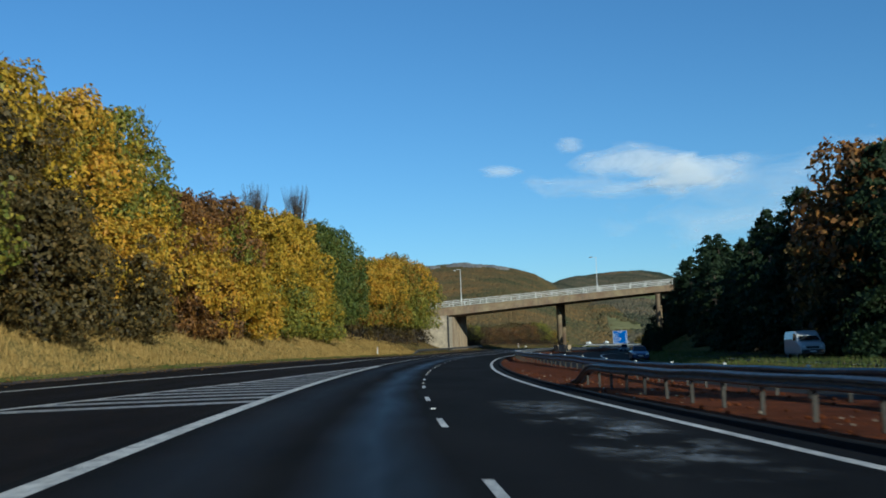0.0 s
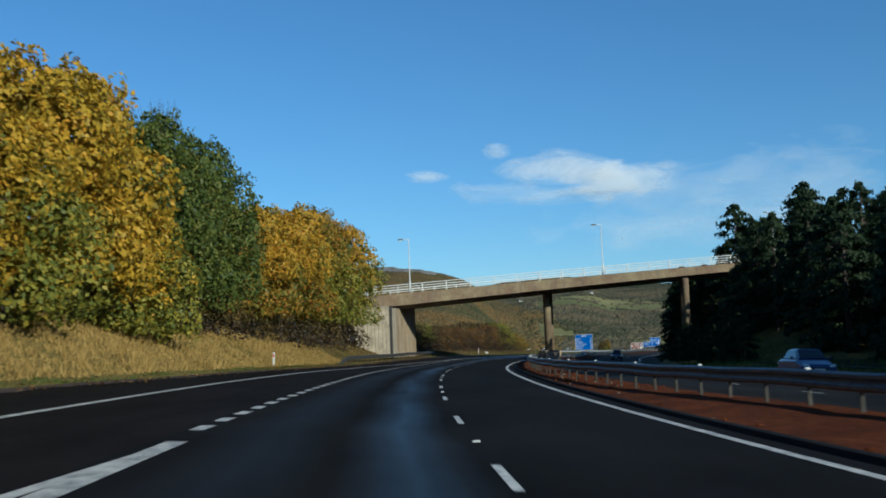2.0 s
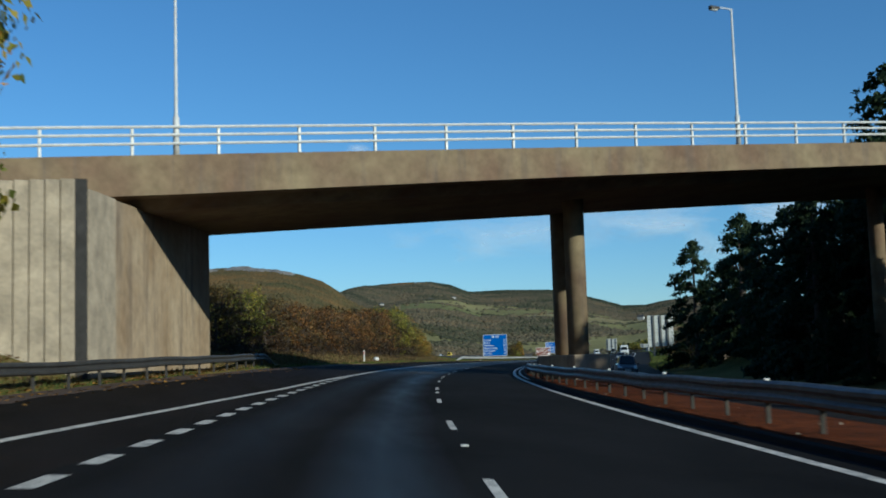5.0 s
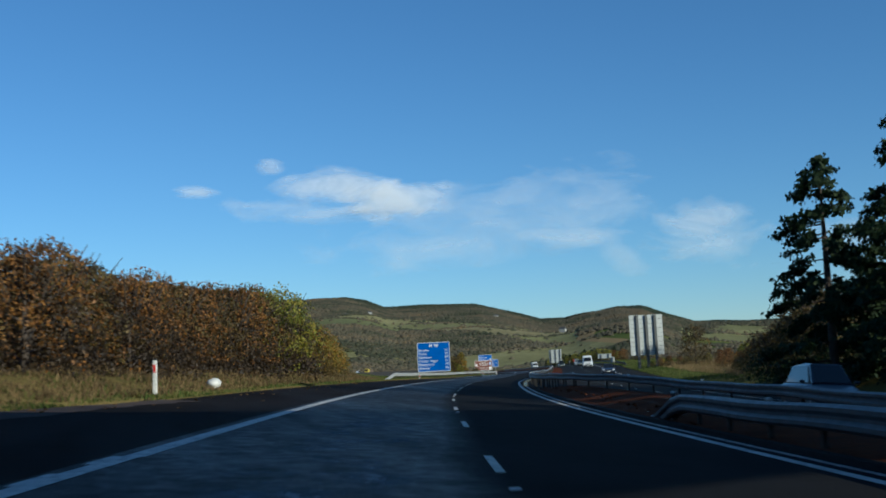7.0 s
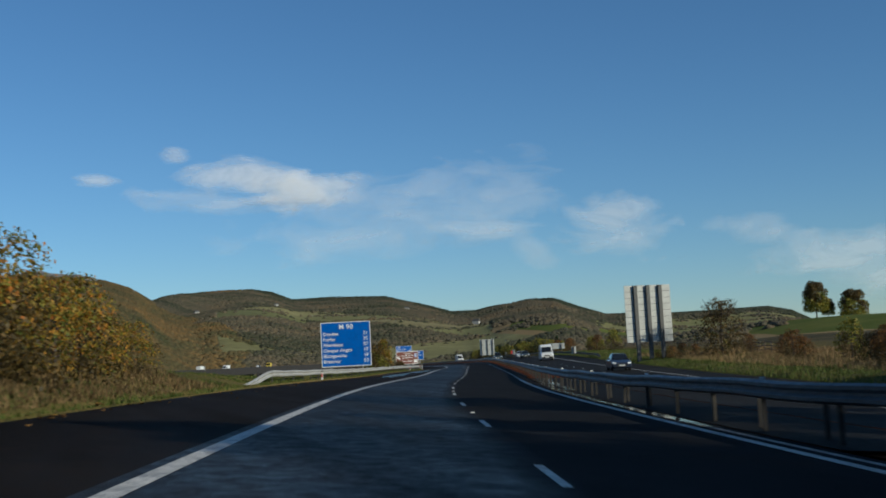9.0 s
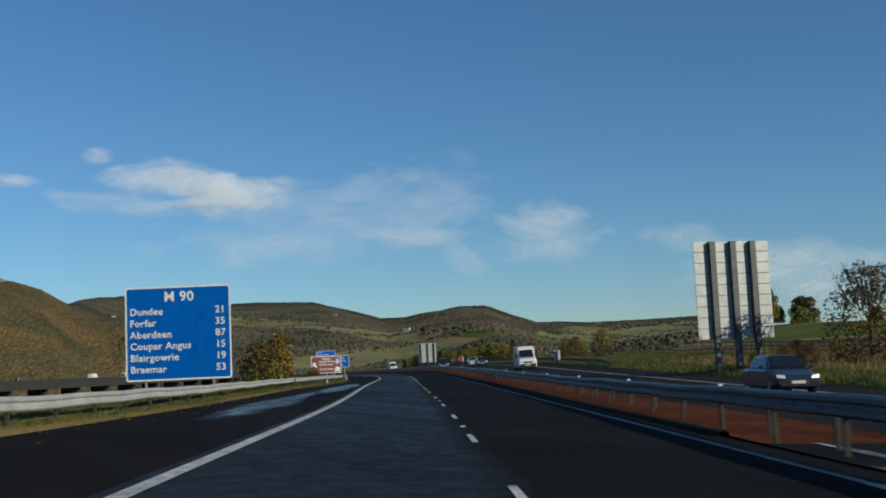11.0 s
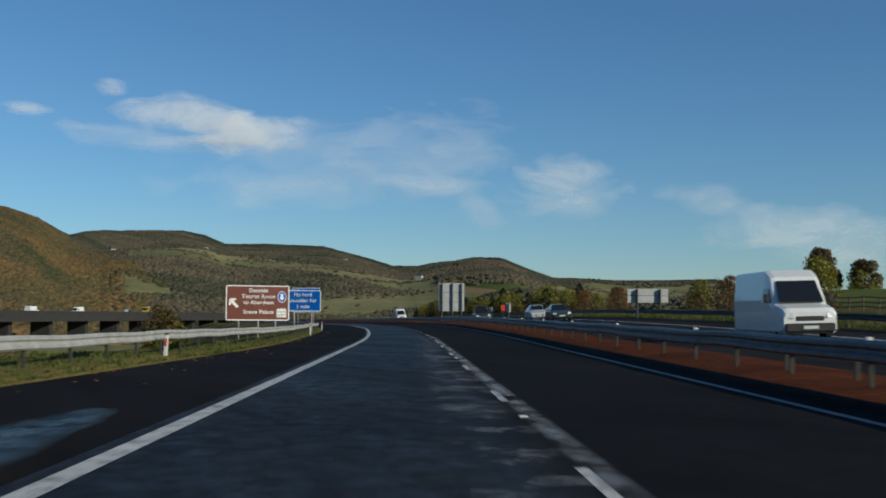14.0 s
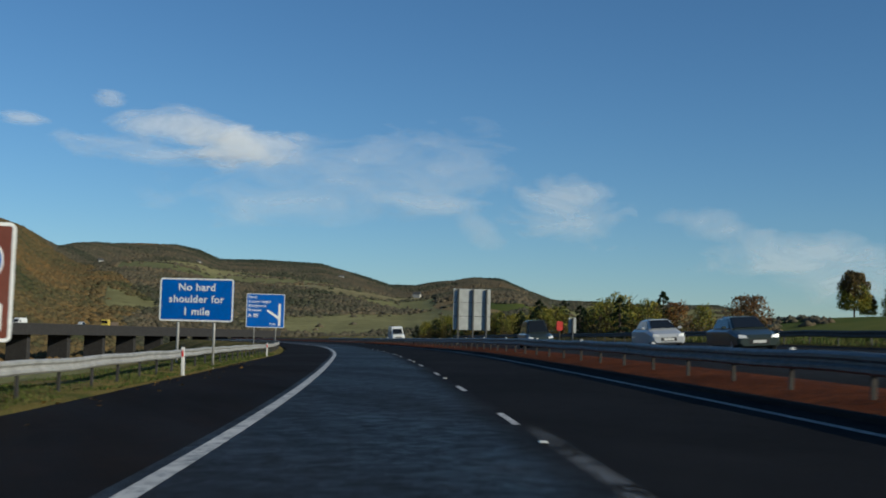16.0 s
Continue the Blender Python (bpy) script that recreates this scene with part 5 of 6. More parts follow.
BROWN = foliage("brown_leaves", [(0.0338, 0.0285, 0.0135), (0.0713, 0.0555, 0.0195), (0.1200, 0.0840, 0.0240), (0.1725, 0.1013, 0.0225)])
# Twigs near black: shade in the hedge's lower half put into colour.
SHADE_TWIGS = foliage("shade_dark_twigs", [(0.020, 0.015, 0.011), (0.034, 0.025, 0.017), (0.055, 0.037, 0.021), (0.085, 0.055, 0.024)])
MIXED = foliage("turning_leaves", [(0.055, 0.082, 0.017), (0.14, 0.140, 0.019), (0.30, 0.185, 0.019), (0.37, 0.130, 0.019)])
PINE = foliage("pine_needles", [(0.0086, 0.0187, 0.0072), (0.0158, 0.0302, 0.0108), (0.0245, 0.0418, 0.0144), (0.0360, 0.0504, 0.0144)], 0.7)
DRYGRASS = foliage("dry_grass", [(0.18, 0.115, 0.032), (0.33, 0.22, 0.062), (0.44, 0.30, 0.095), (0.25, 0.18, 0.045)], 0.8)


def leaf_mesh(name, places, outward, size, mat, droop=0.3):
    """A leaf or small spray at each place: a bent four-sided blade."""
    n = len(places)
    d = outward + rng.normal(0, 0.55, (n, 3))
    d[:, 2] -= droop * 0.3
    d /= np.linalg.norm(d, axis=1)[:, None] + 1e-9
    t = np.cross(d, rng.normal(0, 1, (n, 3)))
    t /= np.linalg.norm(t, axis=1)[:, None] + 1e-9
    b = np.cross(d, t)
    sz = size * rng.uniform(0.55, 1.35, (n, 1))
    c = places
    v = np.stack([c - t * sz * 0.9, c + b * sz * 0.55 + d * sz * 0.15, c + t * sz * 0.9 - (0, 0, 0.3 * size), c - b * sz * 0.55 + d * sz * 0.15], 1).reshape(-1, 3)
    me = bpy.data.meshes.new(name)
    me.vertices.add(4 * n)
    me.vertices.foreach_set("co", v.astype(np.float32).ravel())
    me.loops.add(4 * n)
    me.loops.foreach_set("vertex_index", np.arange(4 * n, dtype=np.int32))
    me.polygons.add(n)
    me.polygons.foreach_set("loop_start", np.arange(0, 4 * n, 4, dtype=np.int32))
    me.update(calc_edges=True)
    me.materials.append(mat)
    return me


def clumps(p, scale):
    """Uneven thickness of a crown: high in a tuft of leaves, low in the hollows between tufts."""
    q = p / scale
    out = 0
    for k, (f, g) in enumerate(((1.0, 0.5), (1.9, 0.32), (3.7, 0.24))):
        out = out + g * np.sin(f * (q[:, 0] + 0.6 * q[:, 1]) + 1.3 * k + np.sin(f * 0.9 * q[:, 2] + k)) * np.sin(f * (q[:, 1] - 0.5 * q[:, 0]) + 2.1 * k + np.sin(f * 0.8 * q[:, 0])) + 0.6 * g * np.sin(1.3 * f * q[:, 2] + 1.7 * np.sin(f * q[:, 1] + k))
    return out


def crown_points(blobs, n, shell=0.32, fill=0.42):
    """Places near the skin of a heap of lumps, in tufts with dark hollows between them, and some within."""
    blobs = np.array(blobs)
    w = blobs[:, 3] ** 2
    k = rng.choice(len(blobs), n, p=w / w.sum())
    d = rng.normal(0, 1, (n, 3))
    d /= np.linalg.norm(d, axis=1)[:, None]
    d[:, 2] = np.where(d[:, 2] < -0.72, -d[:, 2], d[:, 2])
    r = blobs[k, 3] * (1 - shell * rng.random(n) ** 1.6) * (1 + 0.10 * np.sin(7 * d[:, 0] + k) + 0.10 * np.sin(9 * d[:, 1] + 2 * k) + 0.08 * np.sin(8 * d[:, 2] + 3 * k))
    p = blobs[k, :3] + d * r[:, None]
    inside = np.zeros(n, bool)
    for b in blobs:
        inside |= np.linalg.norm(p - b[:3], axis=1) < 0.62 * b[3]
    tuft = clumps(p, 0.30 + 0.012 * float(blobs[:, 2].max()))
    p = p + d * (tuft * (0.10 + 0.10 * blobs[k, 3]))[:, None]
    keep = (~inside | (rng.random(n) < fill)) & ((tuft > -0.22) | (rng.random(n) < 0.35))
    return p[keep], d[keep]


def tree_limbs(height, spread, crown_low, trunk):
    bm = bmesh.new()
    lean = rng.normal(0, 0.02, 2) * height
    mid = (lean[0] * 0.5, lean[1] * 0.5, height * 0.45)
    tube(bm, [(0, 0, -0.5), (0.02, 0.01, 0.3), mid, (lean[0], lean[1], height * 0.9)], [trunk * 1.5, trunk * 1.1, trunk * 0.75, trunk * 0.12], 8)
    for k in range(9):
        a, z = rng.uniform(0, 6.283), crown_low + (height * 0.8 - crown_low) * (k + 0.3) / 9
        q = spread * rng.uniform(0.6, 0.95) * (1 - 0.45 * k / 9)
        c, s_ = math.cos(a), math.sin(a)
        u = z / height
        tube(bm, [(lean[0] * u, lean[1] * u, z), (lean[0] * u + c * q * 0.5, lean[1] * u + s_ * q * 0.5, z + 0.22 * q), (lean[0] * u + c * q, lean[1] * u + s_ * q, z + 0.5 * q)], [trunk * 0.42, trunk * 0.25, trunk * 0.06], 5)
    return bm


def broadleaf(height, spread, low, mat, leaves, size, label, name="tree", category="tree", bare=0.0, second=None):
    """A trunk with limbs and a lumpy crown that reaches down to low."""
    t = thing(name, label, category)
    part("trunk", tree_limbs(height * 0.95, spread, low + 0.15 * (height - low), 0.016 * height + 0.05), BARK, t)
    mid, half = (height + low) / 2, (height - low) / 2
    blobs = [(0, 0, mid, min(spread, half) * 0.8), (rng.uniform(-0.15, 0.15) * spread, rng.uniform(-0.15, 0.15) * spread, height - 0.34 * spread, 0.36 * spread)]
    levels = max(3, int(round(2 * half / (0.55 * spread))))
    for j in range(levels):
        e = -1 + 2 * (j + 0.5) / levels
        ring = spread * math.sqrt(max(0.12, 1 - (max(0.0, e + 0.15) / 1.15) ** 2)) * (0.82 + 0.18 * min(1, (e + 1) * 2.2))
        for i in range(6):
            a = 6.283 * (i + 0.5 * (j % 2)) / 6 + rng.uniform(-0.3, 0.3)
            b = rng.uniform(0.30, 0.44) * spread
            q = max(0.0, ring - b * 0.8)
            blobs.append((q * math.cos(a), q * math.sin(a), max(low + 0.5 * b, mid + half * e + rng.uniform(-0.3, 0.3) * b), b))
    p, d = crown_points(blobs, leaves)
    if second is None:
        part("crown", leaf_mesh("crown", p, d, size, mat), None, t)
    else:
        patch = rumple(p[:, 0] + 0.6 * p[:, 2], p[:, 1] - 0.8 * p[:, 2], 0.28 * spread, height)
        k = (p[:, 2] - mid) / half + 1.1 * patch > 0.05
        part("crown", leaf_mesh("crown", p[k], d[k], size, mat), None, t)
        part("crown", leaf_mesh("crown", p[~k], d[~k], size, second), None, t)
    if bare:
        bm = bmesh.new()
        for k in range(int(26 * bare)):
            a, q = rng.uniform(0, 6.283), rng.uniform(0.1, 0.75) * spread
            z0 = mid + half * rng.uniform(0.2, 0.7)
            tip = (math.cos(a) * q * 1.25, math.sin(a) * q * 1.25, height * rng.uniform(0.98, 1.1))
            tube(bm, [(math.cos(a) * q * 0.6, math.sin(a) * q * 0.6, z0), tip], [0.045, 0.01], 4, False)
        tagged(part("twig_spray", bm, BARK, t), "bare grey twigs", kind="stuff")
    return t


def conifer(height, spread, low, mat, leaves, size, label, ragged=0.25):
    """A pine: straight trunk, tiers of drooping boughs, a ragged outline."""
    t = thing("pine_tree", label, "tree")
    bm = bmesh.new()
    tube(bm, [(0, 0, -0.5), (0, 0, height * 0.5), (0, 0, height)], [0.018 * height + 0.05, 0.012 * height + 0.03, 0.02], 8)
    pts, out = [], []
    tiers = int(height * 1.7)
    for k in range(tiers):
        u = k / (tiers - 1)
        z = low + (height - low) * u
        reach = spread * (math.sqrt(max(0.0, 1 - u**1.7)) * 0.95 + 0.10) * rng.uniform(0.7, 1.12)
        for j in range(5):
            a = rng.uniform(0, 6.283)
            z = low + (height - low) * min(1.0, max(0.0, u + rng.uniform(-0.7, 0.7) / tiers))
            q = reach * rng.uniform(1 - ragged, 1.0)
            c, s_ = math.cos(a), math.sin(a)
            if k % 2 == 0:
                tube(bm, [(0, 0, z), (c * q * 0.9, s_ * q * 0.9, z - 0.08 * q)], [0.05, 0.012], 4, False)
            m = max(4, int(leaves / (tiers * 5) * (0.35 + 1.3 * (1 - u))))
            w = rng.uniform(0.25, 1.0, m) ** 0.6
            x = np.stack([c * q * w, s_ * q * w, z + 0.18 * q * w - 0.35 * q * w**2], 1) + rng.normal(0, 0.10 * spread, (m, 3)) * (0.5, 0.5, 0.35)
            pts.append(x)
            out.append(np.stack([np.full(m, c), np.full(m, s_), np.full(m, 0.35)], 1))
    part("trunk", bm, BARK, t)
    part("crown", leaf_mesh("crown", np.concatenate(pts), np.concatenate(out), size, mat), None, t)
    return t


def plant(t, s, lat, turn=0.0, scale=1.0, sink=0.1):
    t.matrix_basis = pose(*on_land(s, lat, sink), 0, 0, turn) @ Matrix.Diagonal((scale, scale, scale, 1))
    return t


def again(t, s, lat, turn, scale=1.0, sink=0.1):
    c = copy_thing(t, pose(*on_land(s, lat, sink), 0, 0, turn))
    c.scale = (scale, scale, scale * 1.0)
    return c


def build_left_wood():
    spec = [  # s, lat, height, spread, low, leaves, label, second
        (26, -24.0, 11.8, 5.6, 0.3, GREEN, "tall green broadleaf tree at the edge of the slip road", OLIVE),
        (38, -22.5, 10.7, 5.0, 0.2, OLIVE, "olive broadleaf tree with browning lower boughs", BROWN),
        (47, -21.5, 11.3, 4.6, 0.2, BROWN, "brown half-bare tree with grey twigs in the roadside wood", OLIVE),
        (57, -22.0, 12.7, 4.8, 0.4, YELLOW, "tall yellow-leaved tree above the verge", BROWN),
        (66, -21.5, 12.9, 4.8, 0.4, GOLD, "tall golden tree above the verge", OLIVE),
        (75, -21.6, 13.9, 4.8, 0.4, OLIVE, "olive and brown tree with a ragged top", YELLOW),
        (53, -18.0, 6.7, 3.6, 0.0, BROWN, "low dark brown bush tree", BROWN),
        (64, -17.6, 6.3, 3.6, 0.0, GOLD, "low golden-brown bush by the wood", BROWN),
        (85, -20.5, 9.9, 4.6, 0.2, RUST, "reddish brown tree thinning out", GOLD),
        (95, -20.0, 10.5, 4.8, 0.2, RUST, "rust-brown tree with a little green remaining", OLIVE),
        (79, -16.8, 5.3, 3.2, 0.0, GOLD, "small golden tree on the grass bank", RUST),
        (91, -16.4, 5.7, 3.3, 0.0, YELLOW, "small golden tree on the grass bank", GOLD),
        (114, -19.8, 11.2, 6.9, 0.4, YELLOW, "large round golden-yellow maple beside the road", YELLOW),
        (103, -16.2, 7.5, 3.8, 0.0, YELLOW, "feathery yellow-green tree beside the maple", OLIVE),
        (118, -15.6, 6.2, 3.4, 0.0, YELLOW, "low golden boughs of a young maple", OLIVE),
        (129, -18.6, 12.1, 5.2, 0.3, GREEN, "dark green broadleaf tree still in full leaf", GREEN),
        (139, -17.8, 12.6, 5.0, 0.3, GREEN, "dark green broadleaf tree still in full leaf", GREEN),
        (150, -17.4, 9.6, 5.0, 0.2, GOLD, "orange-gold tree in thick leaf", MIXED),
        (160, -16.4, 10.7, 5.4, 0.4, GOLD, "gold and green tree in thick leaf", MIXED),
        (169, -15.6, 11.5, 5.0, 0.3, MIXED, "tree turning from green to orange by the bridge", OLIVE),
        (176.5, -14.2, 12.1, 4.6, 0.6, GOLD, "thin-leaved tree overhanging the bridge's wing wall", OLIVE),
    ]
    for k, (s, lat, h, r, low, mat, label, second) in enumerate(spec):
        n = int((7400 if r < 6 else 9500) * r)
        low = low + (1.5 if r > 4.3 else 0.3)
        t = broadleaf(h, r, low, mat, n, 0.18 if r > 6 else 0.155 if r > 4 else 0.135, label, bare=0.8 if k in (2, 5, 8) else 0.0, second=second)
        plant(t, s, lat, rng.uniform(0, 360), 1.0, 0.25)
    # bare poplars behind
    for s, lat, h in ((163, -35, 21), (171, -31, 21)):
        t = broadleaf(h, 2.6, 8.0, BROWN, 1100, 0.14, "tall narrow tree, nearly bare, behind the wood", bare=4.0)
        plant(t, s, lat)
    # trees filling the depth of the wood
    a = broadleaf(12.5, 5.0, 0.5, OLIVE, 6000, 0.28, "olive-brown tree deep in the roadside wood", second=BROWN)
    plant(a, 16, -28)
    b = broadleaf(13.0, 5.2, 0.5, MIXED, 6000, 0.28, "turning tree deep in the roadside wood", second=OLIVE)
    plant(b, 32, -30)
    for k, s in enumerate((-30, -20, -10, 0, 8, 44, 60, 80, 92, 104, 118, 132, 144, 156, 166, 174)):
        again((a, b)[k % 2], s + rng.uniform(-2, 2), -28 + (s > 100) * 4 + rng.uniform(-1.5, 1.5), rng.uniform(0, 360), rng.uniform(0.8, 0.98) * (0.7 if s > 78 else 1.0), 0.3)
    # undergrowth along the foot of the wood, its lower leaves darkened for shade
    c = broadleaf(2.6, 2.2, -0.6, BROWN, 1500, 0.15, "low dark bramble undergrowth at the foot of the wood", "bramble", "bush", second=SHADE_TWIGS)
    plant(c, 14, -19.5)
    for s in range(20, 182, 5):
        base = float(edge(TARMAC_LEFT, s)) - (8.2 if s < 120 else 6.6 if s < 150 else 4.8)
        again(c, s + rng.uniform(-1.5, 1.5), base + rng.uniform(-0.8, 0.5), rng.uniform(0, 360), rng.uniform(0.6, 1.05), 0.2)


def build_hedge():
    # lower halves take the darker twigs that paint in the hedge's shade
    kinds = [
        broadleaf(4.0, 2.7, -0.9, BROWN, 11000, 0.08, "dense brown thorn bush beside the hard shoulder", "bush", "bush", 1.3, SHADE_TWIGS),
        broadleaf(4.2, 2.7, -0.9, RUST, 11000, 0.08, "rusty orange bush beside the hard shoulder", "bush", "bush", 1.3, SHADE_TWIGS),
        broadleaf(4.0, 2.6, -0.9, OLIVE, 11000, 0.08, "olive green bush beside the hard shoulder", "bush", "bush", 0.6, SHADE_TWIGS),
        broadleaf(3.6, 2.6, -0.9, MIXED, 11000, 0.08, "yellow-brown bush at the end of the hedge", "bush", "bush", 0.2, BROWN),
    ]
    back = broadleaf(4.0, 2.7, -0.9, BROWN, 2000, 0.19, "dark thorn bush in the depth of the hedge", "bush", "bush", 0, SHADE_TWIGS)
    plant(back, 212, -16.5, 0, 0.8)
    spots = [(216, 0, 0.86), (221, 2, 0.88), (226, 0, 0.84), (231, 1, 0.80), (236, 0, 0.80), (241, 1, 0.80), (246, 0, 0.82), (251, 1, 0.86), (256, 0, 0.88), (261, 1, 0.92), (266, 0, 0.98), (271, 1, 1.04), (276, 0, 1.08), (281, 2, 1.20), (286, 2, 1.17), (291, 2, 1.04), (296, 3, 1.0), (301, 3, 0.86), (306, 3, 0.70), (311, 3, 0.52)]
    used = set()
    for s, k, sc in spots:
        for row, off in ((0, 0.0), (1, 3.0), (2, 6.0)):
            if row and s > 300:
                continue
            lat = edge(TARMAC_LEFT, s) - 4.4 - off + rng.uniform(-0.3, 0.3)
            q = (k + row) % 3 if row else k
            ss, z = s + rng.uniform(-1, 1) + row * 1.5, sc * rng.uniform(0.92, 1.06) * (1.0 + 0.06 * row)
            if row:
                again(back, ss, lat, rng.uniform(0, 360), z)
            elif q not in used:
                used.add(q)
                plant(kinds[q], ss, lat, rng.uniform(0, 360), z)
            else:
                again(kinds[q], ss, lat, rng.uniform(0, 360), z)


def build_pines():
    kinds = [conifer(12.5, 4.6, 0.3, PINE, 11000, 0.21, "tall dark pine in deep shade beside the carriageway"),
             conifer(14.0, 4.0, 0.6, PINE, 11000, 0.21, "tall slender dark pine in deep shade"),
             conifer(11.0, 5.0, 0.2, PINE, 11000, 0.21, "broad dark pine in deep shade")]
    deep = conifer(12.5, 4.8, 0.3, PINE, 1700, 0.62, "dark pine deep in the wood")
    used = set()
    spots = []
    for s in range(84, 284, 6):
        first = float(np.interp(s, [24, 120, 165, 190, 240, 300], [35, 34, 29, 27, 24.0, 23.5]))
        for row, off in ((0, 0.0), (1, 5.5), (2, 11.5), (3, 18.0))[:2 if s < 165 else 4]:
            spots.append((s + 3.0 * (row % 2), first + off, 0.92 + 0.10 * row))
    # tall back rows, mostly hidden, added to shade the bridge's right end
    for s in range(166, 226, 7):
        spots += [(s, 57, 1.45 + 0.55 * (s > 178)), (s + 3, 65, 1.6 + 0.6 * (s > 178)), (s, 74, 1.7 + 0.4 * (s > 178))]
    spots = [q for q in spots if q[0] < 244] + [(262, 27.0, 1.02), (268, 25.0, 1.05), (275, 24.0, 1.12), (281, 22.8, 1.05), (278, 28.5, 1.15)]
    spots += [(238, 31.0, 1.32), (240, 35.0, 1.45), (243, 39.0, 1.6), (247, 43.0, 1.65), (250, 34.0, 1.3)]
    # two pines behind the start, out of view, added for their road shadow
    spots += [(-24, 34.0, 1.35), (-15, 33.0, 1.3)]
    for s, lat, sc in spots:
        k = 3 if lat > 46 else int(rng.integers(0, 3))
        s2, l2, sc = s + rng.uniform(-1.5, 1.5), lat + rng.uniform(-1.2, 1.2), sc * rng.uniform(0.85, 1.1) * float(np.interp(s, [24, 60, 100, 150, 200, 245, 275], [1.35, 1.4, 1.35, 0.92, 0.85, 1.0, 0.90]))
        if 186 < s2 < 228 and l2 < 52:
            sc *= 0.55 if l2 > 30 else 0.35
        if k not in used:
            used.add(k)
            plant((kinds + [deep])[k], s2, l2, rng.uniform(0, 360), sc)
        else:
            again((kinds + [deep])[k], s2, l2, rng.uniform(0, 360), sc)
    # dark scrub where the pine wood ends, and the wood's depth behind it
    d1 = broadleaf(4.4, 2.8, -0.7, BROWN, 5200, 0.12, "dark tangled thorn bush at the end of the pine wood", "bush", "bush", 1.0, PINE)
    plant(d1, 287, 22.5)
    for s, lat, sc in ((290, 25, 1.1), (294, 22.5, 0.8), (298, 26, 1.0), (303, 23.5, 0.68), (306, 27.5, 1.0), (311, 24.5, 0.62), (316, 28, 0.85), (320, 25, 0.5), (326, 28.5, 0.65), (332, 26, 0.42), (338, 29, 0.55), (346, 28, 0.45), (310, 31, 1.2), (322, 33, 0.95), (352, 31, 0.5)):
        again(d1, s, lat, rng.uniform(0, 360), sc)
    # scrub pines under the far end of the bridge
    for s, lat, sc in ((196, 28.5, 0.45), (200, 30.5, 0.5), (205, 29, 0.5), (209, 27.5, 0.5), (213, 30, 0.55), (217, 27, 0.6), (221, 29, 0.7), (203, 33.5, 0.6), (211, 34, 0.6), (219, 34, 0.7), (226, 26.5, 0.8), (198, 36, 0.6)):
        again(kinds[int(rng.integers(0, 3))], s, lat, rng.uniform(0, 360), sc)
    for s in range(150, 246, 4):
        again(kinds[int(rng.integers(0, 3))], s + rng.uniform(-1, 1), float(edge(RESERVE_RIGHT, s)) + 14.6 + rng.uniform(-0.6, 1.6), rng.uniform(0, 360), rng.uniform(0.22, 0.36))
    # rusty broadleaf edge near the start
    t = broadleaf(14, 5.0, 0.5, RUST, 7000, 0.28, "rust-coloured tree standing among the pines", second=BROWN)
    plant(t, 94, 34, 0, 1.2)
    again(t, 101, 35, 120, 1.0)


build_left_wood()
build_hedge()
build_pines()

# ---- roadside on the open stretch ----


def build_open_side():
    # lone trees and bushes beyond the oncoming carriageway
    t = broadleaf(5.8, 2.7, -0.4, BROWN, 6500, 0.11, "half-bare dark bush tree beside the tall sign", "bush", "bush", 1.4, BROWN)
    plant(t, 392, 28.0)
    a = broadleaf(4.2, 1.7, -0.4, OLIVE, 3000, 0.13, "upright olive and gold bush on the far verge", "bush", "bush", 0.2, BROWN)
    plant(a, 485, 28.5, 0, 0.95)
    b = broadleaf(4.4, 2.0, -0.4, RUST, 3000, 0.13, "orange-brown bush on the far verge", "bush", "bush", 0.6, BROWN)
    plant(b, 503, 28, 0, 0.78)
    for s, lat, k, sc in ((497, 28, 0, 0.55), (511, 28, 0, 0.75), (516, 29, 1, 0.6), (542, 27.5, 1, 0.75), (548, 29, 1, 0.8), (555, 28, 0, 0.7), (562, 28, 1, 0.8), (372, 30, 1, 0.6), (356, 30, 0, 0.75), (345, 29, 1, 0.6), (334, 29, 0, 0.8), (340, 27, 1, 0.5), (360, 27.5, 1, 0.45), (378, 31, 1, 0.5), (400, 33, 1, 0.5), (408, 32, 0, 0.4), (392, 22.5, 1, 0.34), (394, 24, 1, 0.4), (397, 26, 1, 0.36), (399, 23.5, 0, 0.3), (395, 21.5, 0, 0.26)):
        again((a, b)[k], s, lat, rng.uniform(0, 360), sc)
    p = conifer(6.2, 2.0, 0.1, PINE, 2600, 0.2, "young dark conifer in a belt beside the road")
    plant(p, 560, 22, 0, 0.6)
    dark = broadleaf(5.6, 2.8, -0.4, OLIVE, 3600, 0.16, "dark olive bush tree in a belt beside the road", "bush", "bush", 0.3, BROWN)
    plant(dark, 564, 23, 0, 0.7)
    for s in range(566, 690, 3):
        again((p, dark, dark)[s % 3 if s % 2 else 0], s + rng.uniform(-2, 2), 21.5 + rng.uniform(-1, 5), rng.uniform(0, 360), rng.uniform(0.4, 0.66))
        again((dark, p)[(s // 3) % 2], s + rng.uniform(-1.5, 1.5), 24.5 + rng.uniform(-2, 6), rng.uniform(0, 360), rng.uniform(0.5, 0.78))
        if s % 9 == 0:
            again(b, s, 19.5 + rng.uniform(0, 2), rng.uniform(0, 360), rng.uniform(0.5, 0.8))
    # bushes behind the left barrier
    c = broadleaf(3.7, 1.15, -0.6, MIXED, 4200, 0.12, "slender yellow-brown tree behind the crash barrier", "tree", "tree", 0.5, BROWN)
    plant(c, 408, -10.2)
    g = broadleaf(3.0, 1.75, -0.6, BROWN, 4200, 0.12, "dark olive and gold bush behind the crash barrier", "bush", "bush", 0.3, OLIVE)
    plant(g, 404.8, -11.2)
